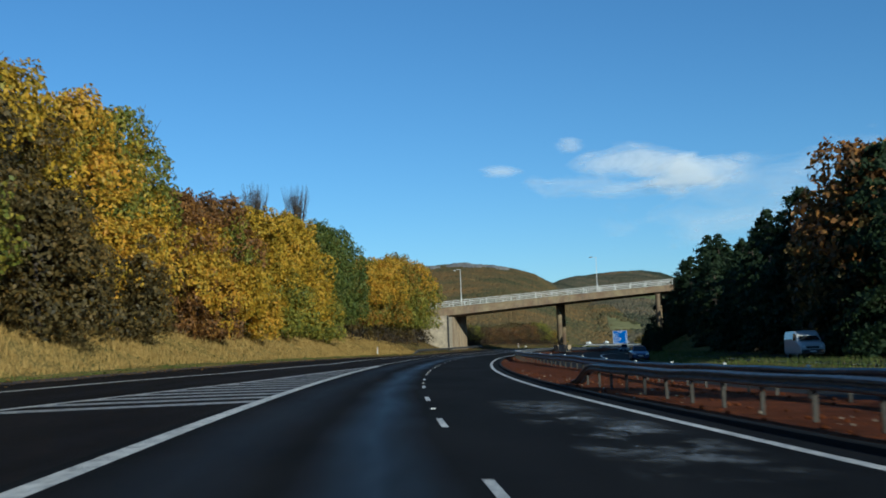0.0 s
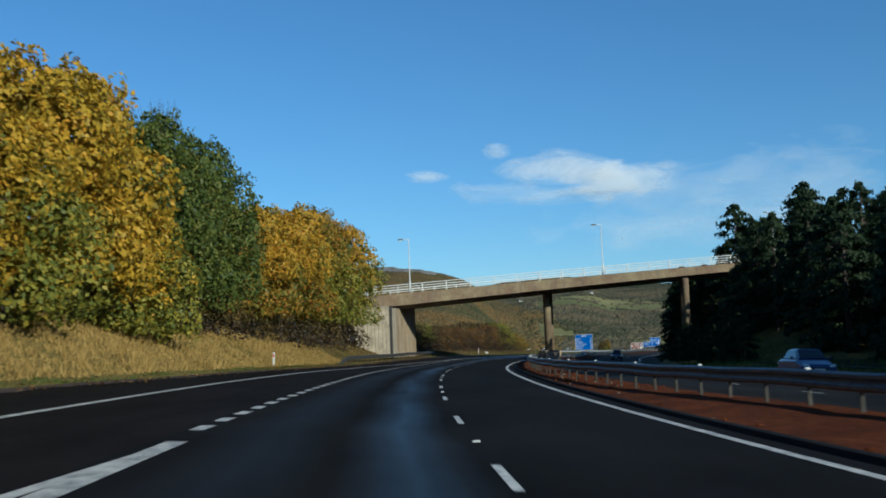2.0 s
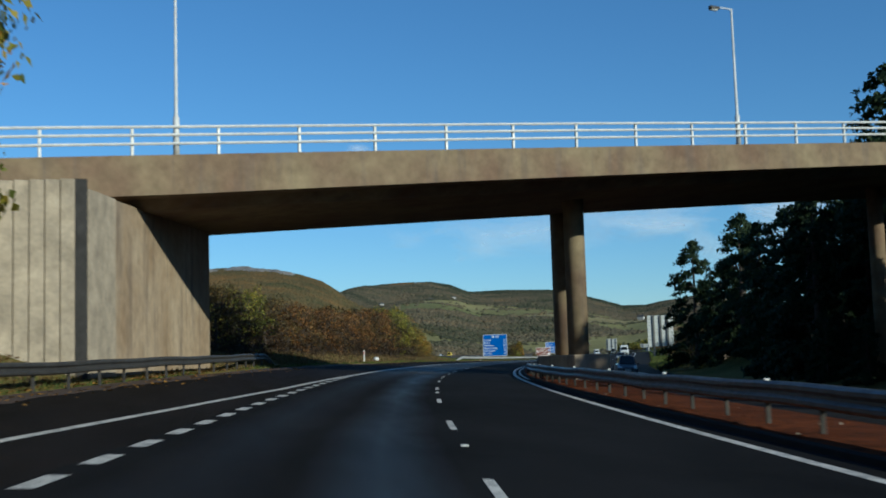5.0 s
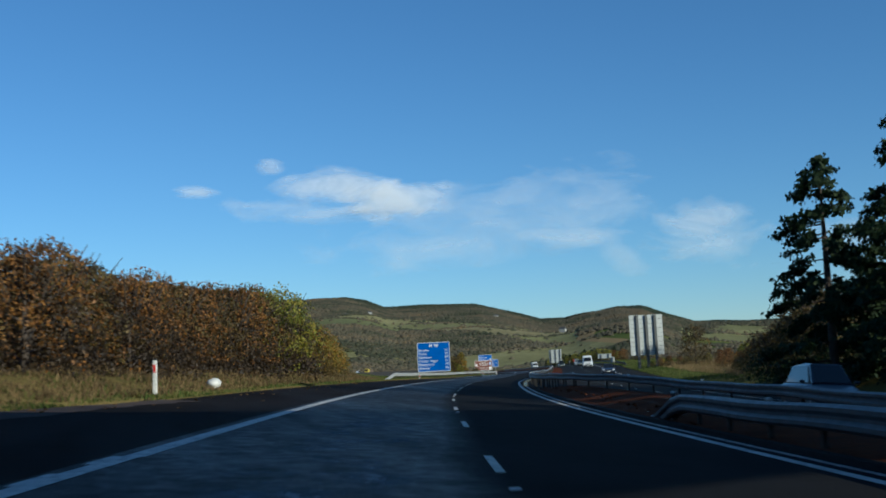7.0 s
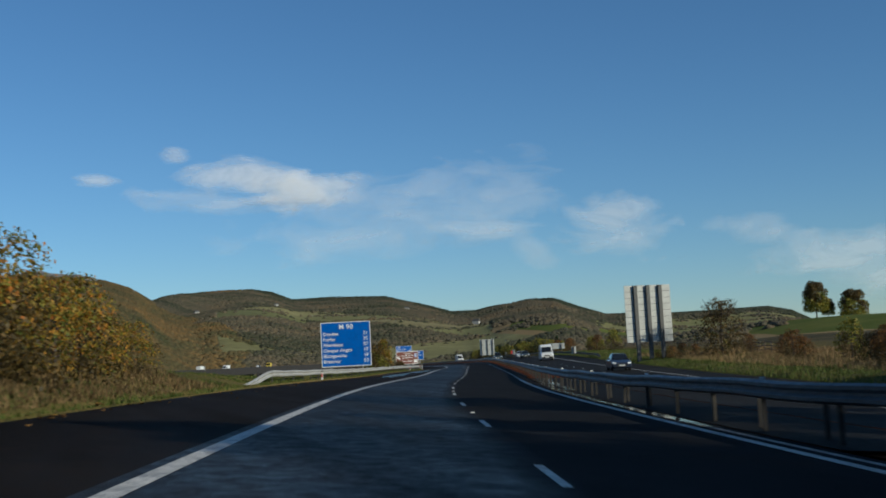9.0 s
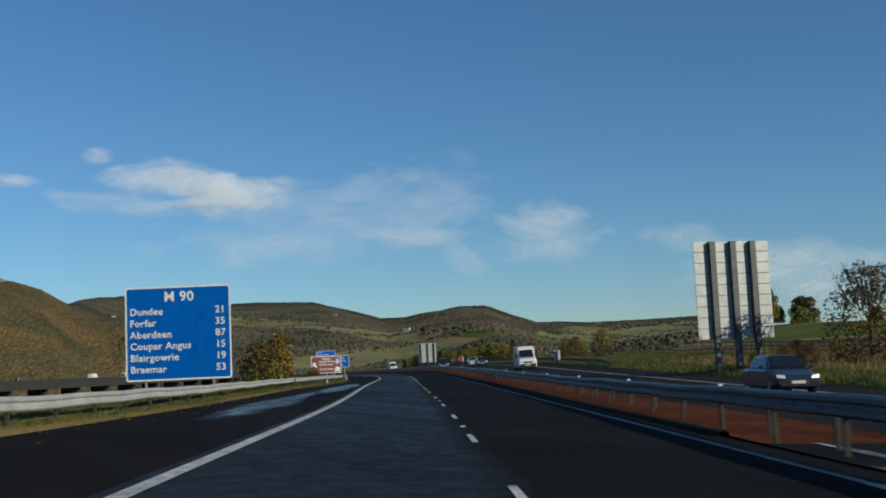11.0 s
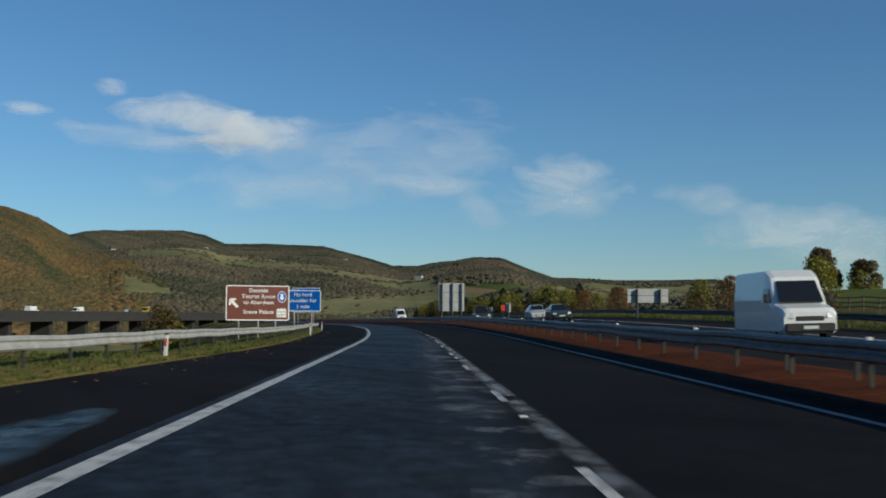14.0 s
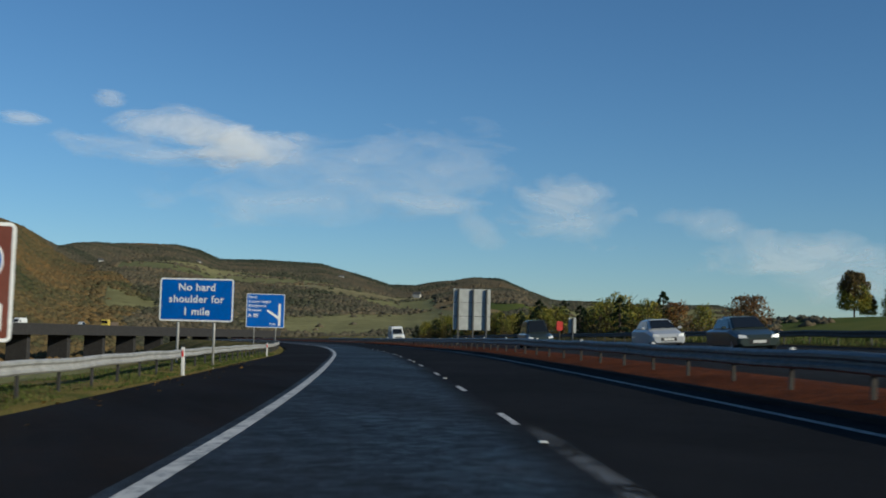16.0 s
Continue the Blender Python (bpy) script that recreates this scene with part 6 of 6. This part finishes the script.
    for s, lat, sc in ((407.0, -11.2, 0.6), (449.0, -10.7, 0.52), (452.0, -11.4, 0.45)):
        again(g, s, lat, rng.uniform(0, 360), sc)
    # big trees on the knoll
    k1 = broadleaf(26, 9.5, 6.0, BROWN, 12000, 0.62, "tall open-crowned tree on the green knoll", bare=0.6, second=OLIVE)
    k1.matrix_basis = pose(558, 951, float(far_height(np.array(558.0), np.array(951.0))) - 0.5)
    k2 = broadleaf(19, 10.5, -0.5, BROWN, 12000, 0.62, "broad low-crowned tree on the green knoll", bare=0.3, second=OLIVE)
    k2.matrix_basis = pose(582, 940, float(far_height(np.array(582.0), np.array(940.0))) - 0.5)
    for k, x, y, sc in ((k1, 569, 952, 0.55), (k2, 622, 915, 0.55), (k2, 660, 905, 0.5), (k1, 690, 860, 0.7), (k2, 730, 800, 0.7)):
        m = copy_thing(k, pose(x, y, float(far_height(np.array(float(x)), np.array(float(y)))) - 0.5, 0, 0, rng.uniform(0, 360)))
        m.scale = (sc, sc, sc)


build_open_side()


def build_fence():
    root = thing("field_fence", "weathered timber post-and-rail fence along the field", "fence")
    post = from_bm("fence_post", boxed(-0.06, 0.06, -0.06, 0.06, -0.3, 1.25, bevel=0.015), WOOD)
    pts = []
    s = 384.0
    while s < 520:
        lat = 33.0 + 3.0 * float(smooth(384, 430, s)) + 0.4 * math.sin(s * 0.2)
        pts.append(Vector(on_land(s, lat)))
        s += 2.6
    for p in pts:
        part("fence_post", post, None, root, m=pose(*p, rng_post.uniform(-3, 3), rng_post.uniform(-3, 3), heading(450)))
    for h in (0.35, 0.72, 1.1):
        for a, b in zip(pts, pts[1:]):
            part("fence_rail", tubed([a + Vector((0, 0, h + rng_post.uniform(-0.03, 0.03))), b + Vector((0, 0, h + rng_post.uniform(-0.03, 0.03)))], 0.05, 4), WOOD, root)


build_fence()


def build_viaduct():
    """A long dark viaduct crossing the valley, seen edge-on beyond the barrier."""
    a, b = Vector((-45, 531, 0)), Vector((230, 990, 0))
    d = (b - a).normalized()
    n = Vector((-d.y, d.x, 0))
    length = (b - a).length
    ang = math.degrees(math.atan2(d.y, d.x))
    root = thing("viaduct", "long dark concrete viaduct on piers across the valley", "viaduct", pose(a.x, a.y, 0, 0, 0, ang))
    # deck, parapets and piers carry the shaded side's tone in their colour
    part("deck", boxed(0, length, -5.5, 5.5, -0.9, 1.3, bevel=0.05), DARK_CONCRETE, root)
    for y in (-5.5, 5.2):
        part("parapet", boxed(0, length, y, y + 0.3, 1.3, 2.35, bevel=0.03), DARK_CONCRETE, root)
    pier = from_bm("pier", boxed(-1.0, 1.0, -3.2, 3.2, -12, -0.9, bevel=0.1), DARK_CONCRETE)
    x = 8.0
    while x < length:
        part("pier", pier, None, root, m=pose(x, 0, 0))
        x += 24.0
    return root, a, d, n, ang


VIADUCT = build_viaduct()


# ---- grass ----
def build_grass():
    r = np.random.default_rng(21)

    def blades(name, n, s0, s1, lat_of, h0, h1, mat, label):
        s = r.uniform(s0, s1, n)
        lat = lat_of(s, r.random(n))
        p = at(s, lat)
        p[:, 2] = land_z(s, lat) - 0.03
        a = r.uniform(0, 6.283, n)
        clump = 0.6 + 0.45 * rumple(s * 1.0, lat * 1.0, 0.7, 4) + 0.3 * rumple(s, lat, 2.6, 1)
        h = r.uniform(h0, h1, n) * np.clip(clump, 0.35, 1.3)
        w = 0.012 + 0.022 * r.random(n)
        t = np.stack([np.cos(a), np.sin(a), 0 * a], -1) * w[:, None]
        lean = np.stack([r.normal(0, 0.3, n), r.normal(0, 0.3, n), np.ones(n)], -1) * h[:, None]
        v = np.stack([p - t, p + t, p + lean * 0.6 + t * 0.7, p + lean], 1).reshape(-1, 3)
        me = bpy.data.meshes.new(name)
        me.vertices.add(4 * n)
        me.vertices.foreach_set("co", v.astype(np.float32).ravel())
        me.loops.add(4 * n)
        me.loops.foreach_set("vertex_index", np.arange(4 * n, dtype=np.int32))
        me.polygons.add(n)
        me.polygons.foreach_set("loop_start", np.arange(0, 4 * n, 4, dtype=np.int32))
        me.update(calc_edges=True)
        me.materials.append(mat)
        tagged(new(name, me), label, "grass", kind="stuff")

    te = lambda s: edge(TARMAC_LEFT, s)
    blades("dry_grass", 110000, 10, 160, lambda s, u: te(s) - 0.9 - 8.1 * u, 0.12, 0.55, DRYGRASS, "tall dry yellow grass on the bank below the trees")
    blades("straw_grass", 34000, 205, 312, lambda s, u: te(s) - 0.7 - 4.4 * u, 0.12, 0.40, BROWNGRASS, "dry straw-coloured grass below the hedge")
    blades("verge_grass", 34000, 205, 335, lambda s, u: te(s) - 0.2 - 5.0 * u**1.3, 0.06, 0.22, VERGE, "rough green and straw-coloured verge grass")
    blades("verge_grass", 70000, 318, 560, lambda s, u: te(s) - 0.25 - 3.6 * u**1.2, 0.04, 0.18, VERGE, "short green verge grass before the barrier")
    blades("edge_grass", 26000, 10, 205, lambda s, u: te(s) - 0.25 - 1.9 * u**1.4, 0.05, 0.17, VERGE, "short green grass at the foot of the bank")
    blades("bank_grass", 16000, 154, 206, lambda s, u: te(s) - 0.4 - 7.0 * u, 0.06, 0.3, BROWNGRASS, "thin grass among leaf litter on the bank")
    blades("far_verge_grass", 70000, 290, 540, lambda s, u: edge(RESERVE_RIGHT, s) + 11.6 + 13.0 * u**1.2, 0.15, 0.5, VERGE, "rough green and straw-coloured grass on the far verge")
    blades("tall_far_grass", 42000, 300, 425, lambda s, u: edge(RESERVE_RIGHT, s) + 15.5 + 15.0 * u, 0.25, 0.8, TANGRASS, "tall brown dead grass before the field fence")
    blades("far_verge_grass", 16000, 30, 170, lambda s, u: edge(RESERVE_RIGHT, s) + 11.6 + 8.0 * u, 0.2, 0.6, VERGE, "rough grass on the far verge")


TANGRASS = foliage("tan_grass", [(0.09, 0.060, 0.028), (0.19, 0.125, 0.055), (0.29, 0.195, 0.09), (0.36, 0.25, 0.12)], 0.9)
BROWNGRASS = foliage("brown_grass", [(0.05, 0.038, 0.018), (0.10, 0.07, 0.03), (0.17, 0.115, 0.05), (0.24, 0.17, 0.08)], 0.9)
VERGE = foliage("verge_grass", [(0.035, 0.058, 0.012), (0.062, 0.09, 0.016), (0.10, 0.115, 0.022), (0.16, 0.135, 0.042)], 0.8)
build_grass()


LITTER = foliage("leaf_litter", [(0.06, 0.036, 0.014), (0.16, 0.085, 0.022), (0.30, 0.16, 0.028), (0.42, 0.22, 0.028)])


def build_fallen_leaves():
    r = np.random.default_rng(31)
    n = 15000
    s = np.concatenate([r.uniform(20, 215, 2000), r.uniform(215, 520, 600), r.uniform(128, 205, n - 2600)])
    lat = edge(TARMAC_LEFT, s) + np.abs(r.normal(0, 0.7, n)) * np.where(r.random(n) < 0.6, 1, -1.2)
    lat[2600:] = edge(TARMAC_LEFT, s[2600:]) - 0.2 - 8.5 * r.random(n - 2600)
    p = at(s, lat, 0.015)
    p[:, 2] = np.maximum(p[:, 2], land_z(s, lat) + 0.03)
    d = np.tile((0.0, 0.0, 1.0), (n, 1))
    ob = new("fallen_leaves", leaf_mesh("fallen_leaves", p, d * 3, 0.08, LITTER, 0))
    tagged(ob, "yellow fallen leaves scattered along the tarmac edge", "leaves", kind="stuff")


build_fallen_leaves()


def build_clods():
    """Pale stones and clods strewn over the soil of the reserve."""
    r = np.random.default_rng(77)
    n = 520
    s = r.uniform(0, 520, n)
    lat = r.uniform(4.55, 6.9, n)
    p = at(s, lat, 0.05)
    keep = (s < 255) | (s > 352)
    q = r.uniform(0, 520, 2600)
    e = 4.5 + (edge(RESERVE_RIGHT, q) - 4.7) * r.random(2600)
    g = at(q, e, 0.04)
    g[:, 2] += 0.25 * smooth(228, 246, q) * (1 - smooth(266, 284, q))
    dry = (q < 276) | (q > 345)
    tagged(new("soil_clods", lumps("soil_clods", g[dry], r.uniform(0.02, 0.085, 2600)[dry], SOIL)), "lumpy clods of dry red soil", "soil clods", kind="stuff")
    ob = new("soil_stones", lumps("soil_stones", p[keep], r.uniform(0.012, 0.045, n)[keep], PALE_CONCRETE))
    tagged(ob, "pale stones and clods strewn over the red soil", "stones", kind="stuff")


build_clods()

# ---- vehicles ----


def car_paint(name, c):
    m = Nodes(name, 0.28)
    m.colour(m.mix(m.ramp(m.noise(3, 4), [(0.4, 0.0), (0.8, 0.35)]), c, tuple(v * 0.7 + 0.02 for v in c)))
    m.b.inputs["Coat Weight"].default_value = 0.6
    return m.mat


SILVER = car_paint("silver_paint", (0.42, 0.43, 0.44))
NAVY = car_paint("dark_blue_paint", (0.018, 0.024, 0.04))
VAN_WHITE = car_paint("white_van_paint", (0.72, 0.72, 0.70))
BLUE_PAINT = car_paint("blue_paint", (0.012, 0.035, 0.13))
GREENISH = car_paint("dark_green_paint", (0.03, 0.04, 0.034))
GLASS = Nodes("vehicle_glass", 0.05)
GLASS.colour((0.012, 0.014, 0.016))
GLASS = GLASS.mat
LAMP = plain("headlamp_glass", (0.85, 0.85, 0.82), 0.15, 0.0, 0.05, 5.0)
RIM = plain("alloy_rim", (0.45, 0.45, 0.46), 0.35, 0.7, 0.2, 8.0)
PLATE = plain("plate_white", (0.7, 0.7, 0.66), 0.4, 0, 0.1, 5.0)


def loft(sections):
    """A body through cross-sections: y, half width low, half width high, floor, shoulder, roof."""
    bm = bmesh.new()
    rings = []
    for y, wl, wm, wt, z0, z1, z2 in sections:
        pts = [(-wl, z0), (-wm, z0 + 0.12), (-wm, z1), (-wt, z2 - 0.04), (-wt * 0.82, z2), (wt * 0.82, z2), (wt, z2 - 0.04), (wm, z1), (wm, z0 + 0.12), (wl, z0)]
        rings.append([bm.verts.new((x, y, z)) for x, z in pts])
    n = len(rings[0])
    for a, b in zip(rings, rings[1:]):
        for k in range(n):
            bm.faces.new((a[k], a[(k + 1) % n], b[(k + 1) % n], b[k]))
    bm.faces.new(rings[0][::-1]), bm.faces.new(rings[-1])
    bmesh.ops.bevel(bm, geom=[e for e in bm.edges if e.calc_face_angle(0) > 0.45], offset=0.025, segments=2, affect="EDGES")
    return bm


def pane(pts, thick=0.012):
    bm = bmesh.new()
    v = [bm.verts.new(p) for p in pts]
    f = bm.faces.new(v)
    r = bmesh.ops.extrude_face_region(bm, geom=[f])
    nrm = (Vector(pts[1]) - Vector(pts[0])).cross(Vector(pts[2]) - Vector(pts[0])).normalized() * thick
    bmesh.ops.translate(bm, verts=[g for g in r["geom"] if isinstance(g, bmesh.types.BMVert)], vec=nrm)
    return bm


def wheel(root, x, y, r, w=0.2):
    s_ = 1 if x > 0 else -1
    t = part("wheel", tubed([(x - s_ * w, y, r), (x - s_ * w * 0.85, y, r), (x - s_ * 0.03, y, r), (x, y, r)], [r * 0.93, r, r, r * 0.9], 20), BLACK, root, "black tyre")
    part("rim", tubed([(x - s_ * 0.02, y, r), (x + s_ * 0.012, y, r)], [r * 0.64, r * 0.58], 14), RIM, t)


def car(label, paint, m, tall=1.46, length=4.2, estate=False):
    """A hatchback that faces -y."""
    c = thing("car", label, "car", m)
    h, L = tall, length
    y0 = -L / 2
    tail = L / 2
    part("body", loft([(y0, 0.62, 0.74, 0.66, 0.30, 0.50, 0.60), (y0 + 0.12, 0.74, 0.84, 0.74, 0.22, 0.60, 0.72), (y0 + 0.9, 0.80, 0.88, 0.76, 0.18, 0.78, 0.93), (y0 + 1.15, 0.80, 0.88, 0.74, 0.18, 0.84, 0.99),
                       (tail - 0.9, 0.80, 0.88, 0.74, 0.18, 0.86, 1.0), (tail - 0.12, 0.76, 0.86, 0.72, 0.24, 0.84, 0.98), (tail, 0.68, 0.78, 0.66, 0.34, 0.76, 0.86)]), paint, c, smooth=False)
    rear = tail - (0.25 if estate else 0.45)
    part("cabin", loft([(y0 + 0.95, 0.70, 0.72, 0.66, 0.86, 0.90, 0.96), (y0 + 1.75, 0.72, 0.74, 0.56, 0.86, 0.96, h), (y0 + 2.6, 0.72, 0.74, 0.57, 0.86, 0.96, h + 0.02), (rear - 0.3, 0.72, 0.74, 0.55, 0.86, 0.96, h - 0.05), (rear + 0.2, 0.70, 0.72, 0.60, 0.86, 0.92, 1.0)]), paint, c)
    part("windscreen", pane([(-0.62, y0 + 1.0, 1.0), (0.62, y0 + 1.0, 1.0), (0.50, y0 + 1.68, h - 0.05), (-0.50, y0 + 1.68, h - 0.05)], 0.02), GLASS, c)
    for s_ in (-1, 1):
        a = [(s_ * 0.745, y0 + 1.25, 0.98), (s_ * 0.745, rear - 0.25, 0.98), (s_ * 0.575, rear - 0.5, h - 0.09), (s_ * 0.575, y0 + 1.85, h - 0.08)]
        part("side_window", pane(a if s_ > 0 else a[::-1], 0.015), GLASS, c)
        lamp = [(s_ * 0.46, y0 + 0.02, 0.58), (s_ * 0.78, y0 + 0.10, 0.60), (s_ * 0.78, y0 + 0.13, 0.73), (s_ * 0.50, y0 + 0.06, 0.69)]
        part("headlight", pane(lamp if s_ > 0 else lamp[::-1], 0.05), LAMP, c, "clear headlight")
        part("mirror", boxed(s_ * 0.95 - 0.09, s_ * 0.95 + 0.09, y0 + 1.28, y0 + 1.38, 0.96, 1.08, bevel=0.03), paint, c)
        for y in (y0 + 0.78, tail - 0.78):
            wheel(c, s_ * 0.86, y, 0.315)
    part("grille", boxed(-0.40, 0.40, y0 - 0.012, y0 + 0.05, 0.36, 0.54, bevel=0.012), BLACK, c)
    part("number_plate", boxed(-0.26, 0.26, y0 - 0.028, y0 - 0.01, 0.40, 0.51, bevel=0.004), PLATE, c)
    return c


def van(label, paint, m, tall=2.5, length=5.6):
    """A high-roofed panel van that faces -y."""
    c = thing("van", label, "van", m)
    y0, tail, h = -length / 2, length / 2, tall
    part("body", loft([(y0, 0.78, 0.90, 0.82, 0.34, 0.80, 1.0), (y0 + 0.15, 0.86, 0.97, 0.88, 0.26, 0.95, 1.14), (y0 + 0.85, 0.90, 0.99, 0.90, 0.24, 1.15, 1.30), (y0 + 1.45, 0.90, 0.99, 0.84, 0.24, 1.35, h - 0.25), (y0 + 2.0, 0.90, 0.99, 0.86, 0.24, 1.45, h), (tail - 0.1, 0.90, 0.99, 0.86, 0.26, 1.45, h), (tail, 0.86, 0.95, 0.82, 0.32, 1.4, h - 0.08)]), paint, c)
    part("windscreen", pane([(-0.78, y0 + 0.80, 1.33), (0.78, y0 + 0.80, 1.33), (0.70, y0 + 1.36, h - 0.42), (-0.70, y0 + 1.36, h - 0.42)], 0.05), GLASS, c)
    for s_ in (-1, 1):
        a = [(s_ * 0.995, y0 + 1.1, 1.35), (s_ * 0.995, y0 + 2.0, 1.35), (s_ * 0.93, y0 + 2.0, 1.85), (s_ * 0.93, y0 + 1.45, 1.85)]
        part("side_window", pane(a if s_ > 0 else a[::-1], 0.02), GLASS, c)
        lamp = [(s_ * 0.55, y0 - 0.01, 0.78), (s_ * 0.86, y0 + 0.06, 0.80), (s_ * 0.86, y0 + 0.10, 1.0), (s_ * 0.60, y0 + 0.03, 0.95)]
        part("headlight", pane(lamp if s_ > 0 else lamp[::-1], 0.05), LAMP, c, "clear headlight")
        part("mirror", boxed(s_ * 1.13 - 0.09, s_ * 1.13 + 0.09, y0 + 1.0, y0 + 1.12, 1.35, 1.65, bevel=0.03), BLACK, c)
        for y in (y0 + 0.95, tail - 1.1):
            wheel(c, s_ * 0.97, y, 0.34, 0.22)
    part("bumper", boxed(-0.86, 0.86, y0 - 0.06, y0 + 0.10, 0.32, 0.62, bevel=0.04), BLACK, c, "black plastic bumper")
    part("grille", boxed(-0.48, 0.48, y0 - 0.02, y0 + 0.05, 0.70, 0.86, bevel=0.012), BLACK, c)
    part("number_plate", boxed(-0.26, 0.26, y0 - 0.085, y0 - 0.06, 0.42, 0.53, bevel=0.004), PLATE, c)
    return c


def lane(s, lat):
    x, y, z = at(s, lat)
    return pose(float(x), float(y), float(z), 0, float(-np.degrees(np.arctan(np.interp(s, ROAD_S, ROAD_B)))), heading(s))


def build_traffic():
    car("dark blue hatchback in the oncoming lane, headlights facing", NAVY, lane(366, 13.2))
    van("white high-roofed panel van in the oncoming lane", VAN_WHITE, lane(446, 12.4))
    car("silver family car in the oncoming lane", SILVER, lane(517, 13.1))
    car("dark grey hatchback in the oncoming lane", GREENISH, lane(504, 13.0), 1.44, 4.0)
    car("dark green off-road car in the oncoming lane", GREENISH, lane(534, 9.6), 1.8, 4.4, True)
    car("dark people carrier in the shade of the pines", NAVY, lane(251, 13.0), 1.65, 4.4, True)
    van("white panel van far down the road", VAN_WHITE, lane(640, 9.6))
    van("grey van on the far slip road", SILVER, pose(*(at(92, 28.5, 0.37)), 0, 0, heading(92)), 2.1, 4.9)
    car("small blue hatchback in the oncoming lane by the pines", BLUE_PAINT, lane(118, 18.0))
    root, a, d, n, ang = VIADUCT

    def on_viaduct(u, side, turn):
        p = a + d * u + n * side
        return pose(p.x, p.y, 1.3, 0, 0, ang - 90 + turn)

    van("white van crossing the viaduct", VAN_WHITE, on_viaduct(300, 2.2, 0))
    van("white van crossing the viaduct", VAN_WHITE, on_viaduct(262, -2.2, 180), 2.4)
    car("silver car crossing the viaduct", SILVER, on_viaduct(215, 2.2, 0), 1.9)
    car("silver car crossing the viaduct", SILVER, on_viaduct(330, -2.2, 180), 1.9)
    car("white car crossing the viaduct", VAN_WHITE, on_viaduct(180, 2.2, 0), 1.9)
    # flat-bed lorry
    lorry = thing("lorry", "yellow-cabbed flat-bed lorry crossing the viaduct", "lorry", on_viaduct(360, 2.4, 0))
    part("cab", boxed(-1.2, 1.2, -4.2, -2.3, 0.6, 3.0, bevel=0.12), YELLOW_PAINT, lorry)
    part("windscreen", boxed(-1.05, 1.05, -4.23, -4.19, 1.7, 2.6, bevel=0.01), GLASS, lorry)
    part("bed", boxed(-1.2, 1.2, -2.2, 4.2, 0.9, 2.2, bevel=0.04), WOOD, lorry)
    for y in (-3.3, 1.8, 3.1):
        for s_ in (-1, 1):
            wheel(lorry, s_ * 1.2, y, 0.48, 0.3)


YELLOW_PAINT = car_paint("yellow_cab_paint", (0.55, 0.42, 0.06))
build_traffic()
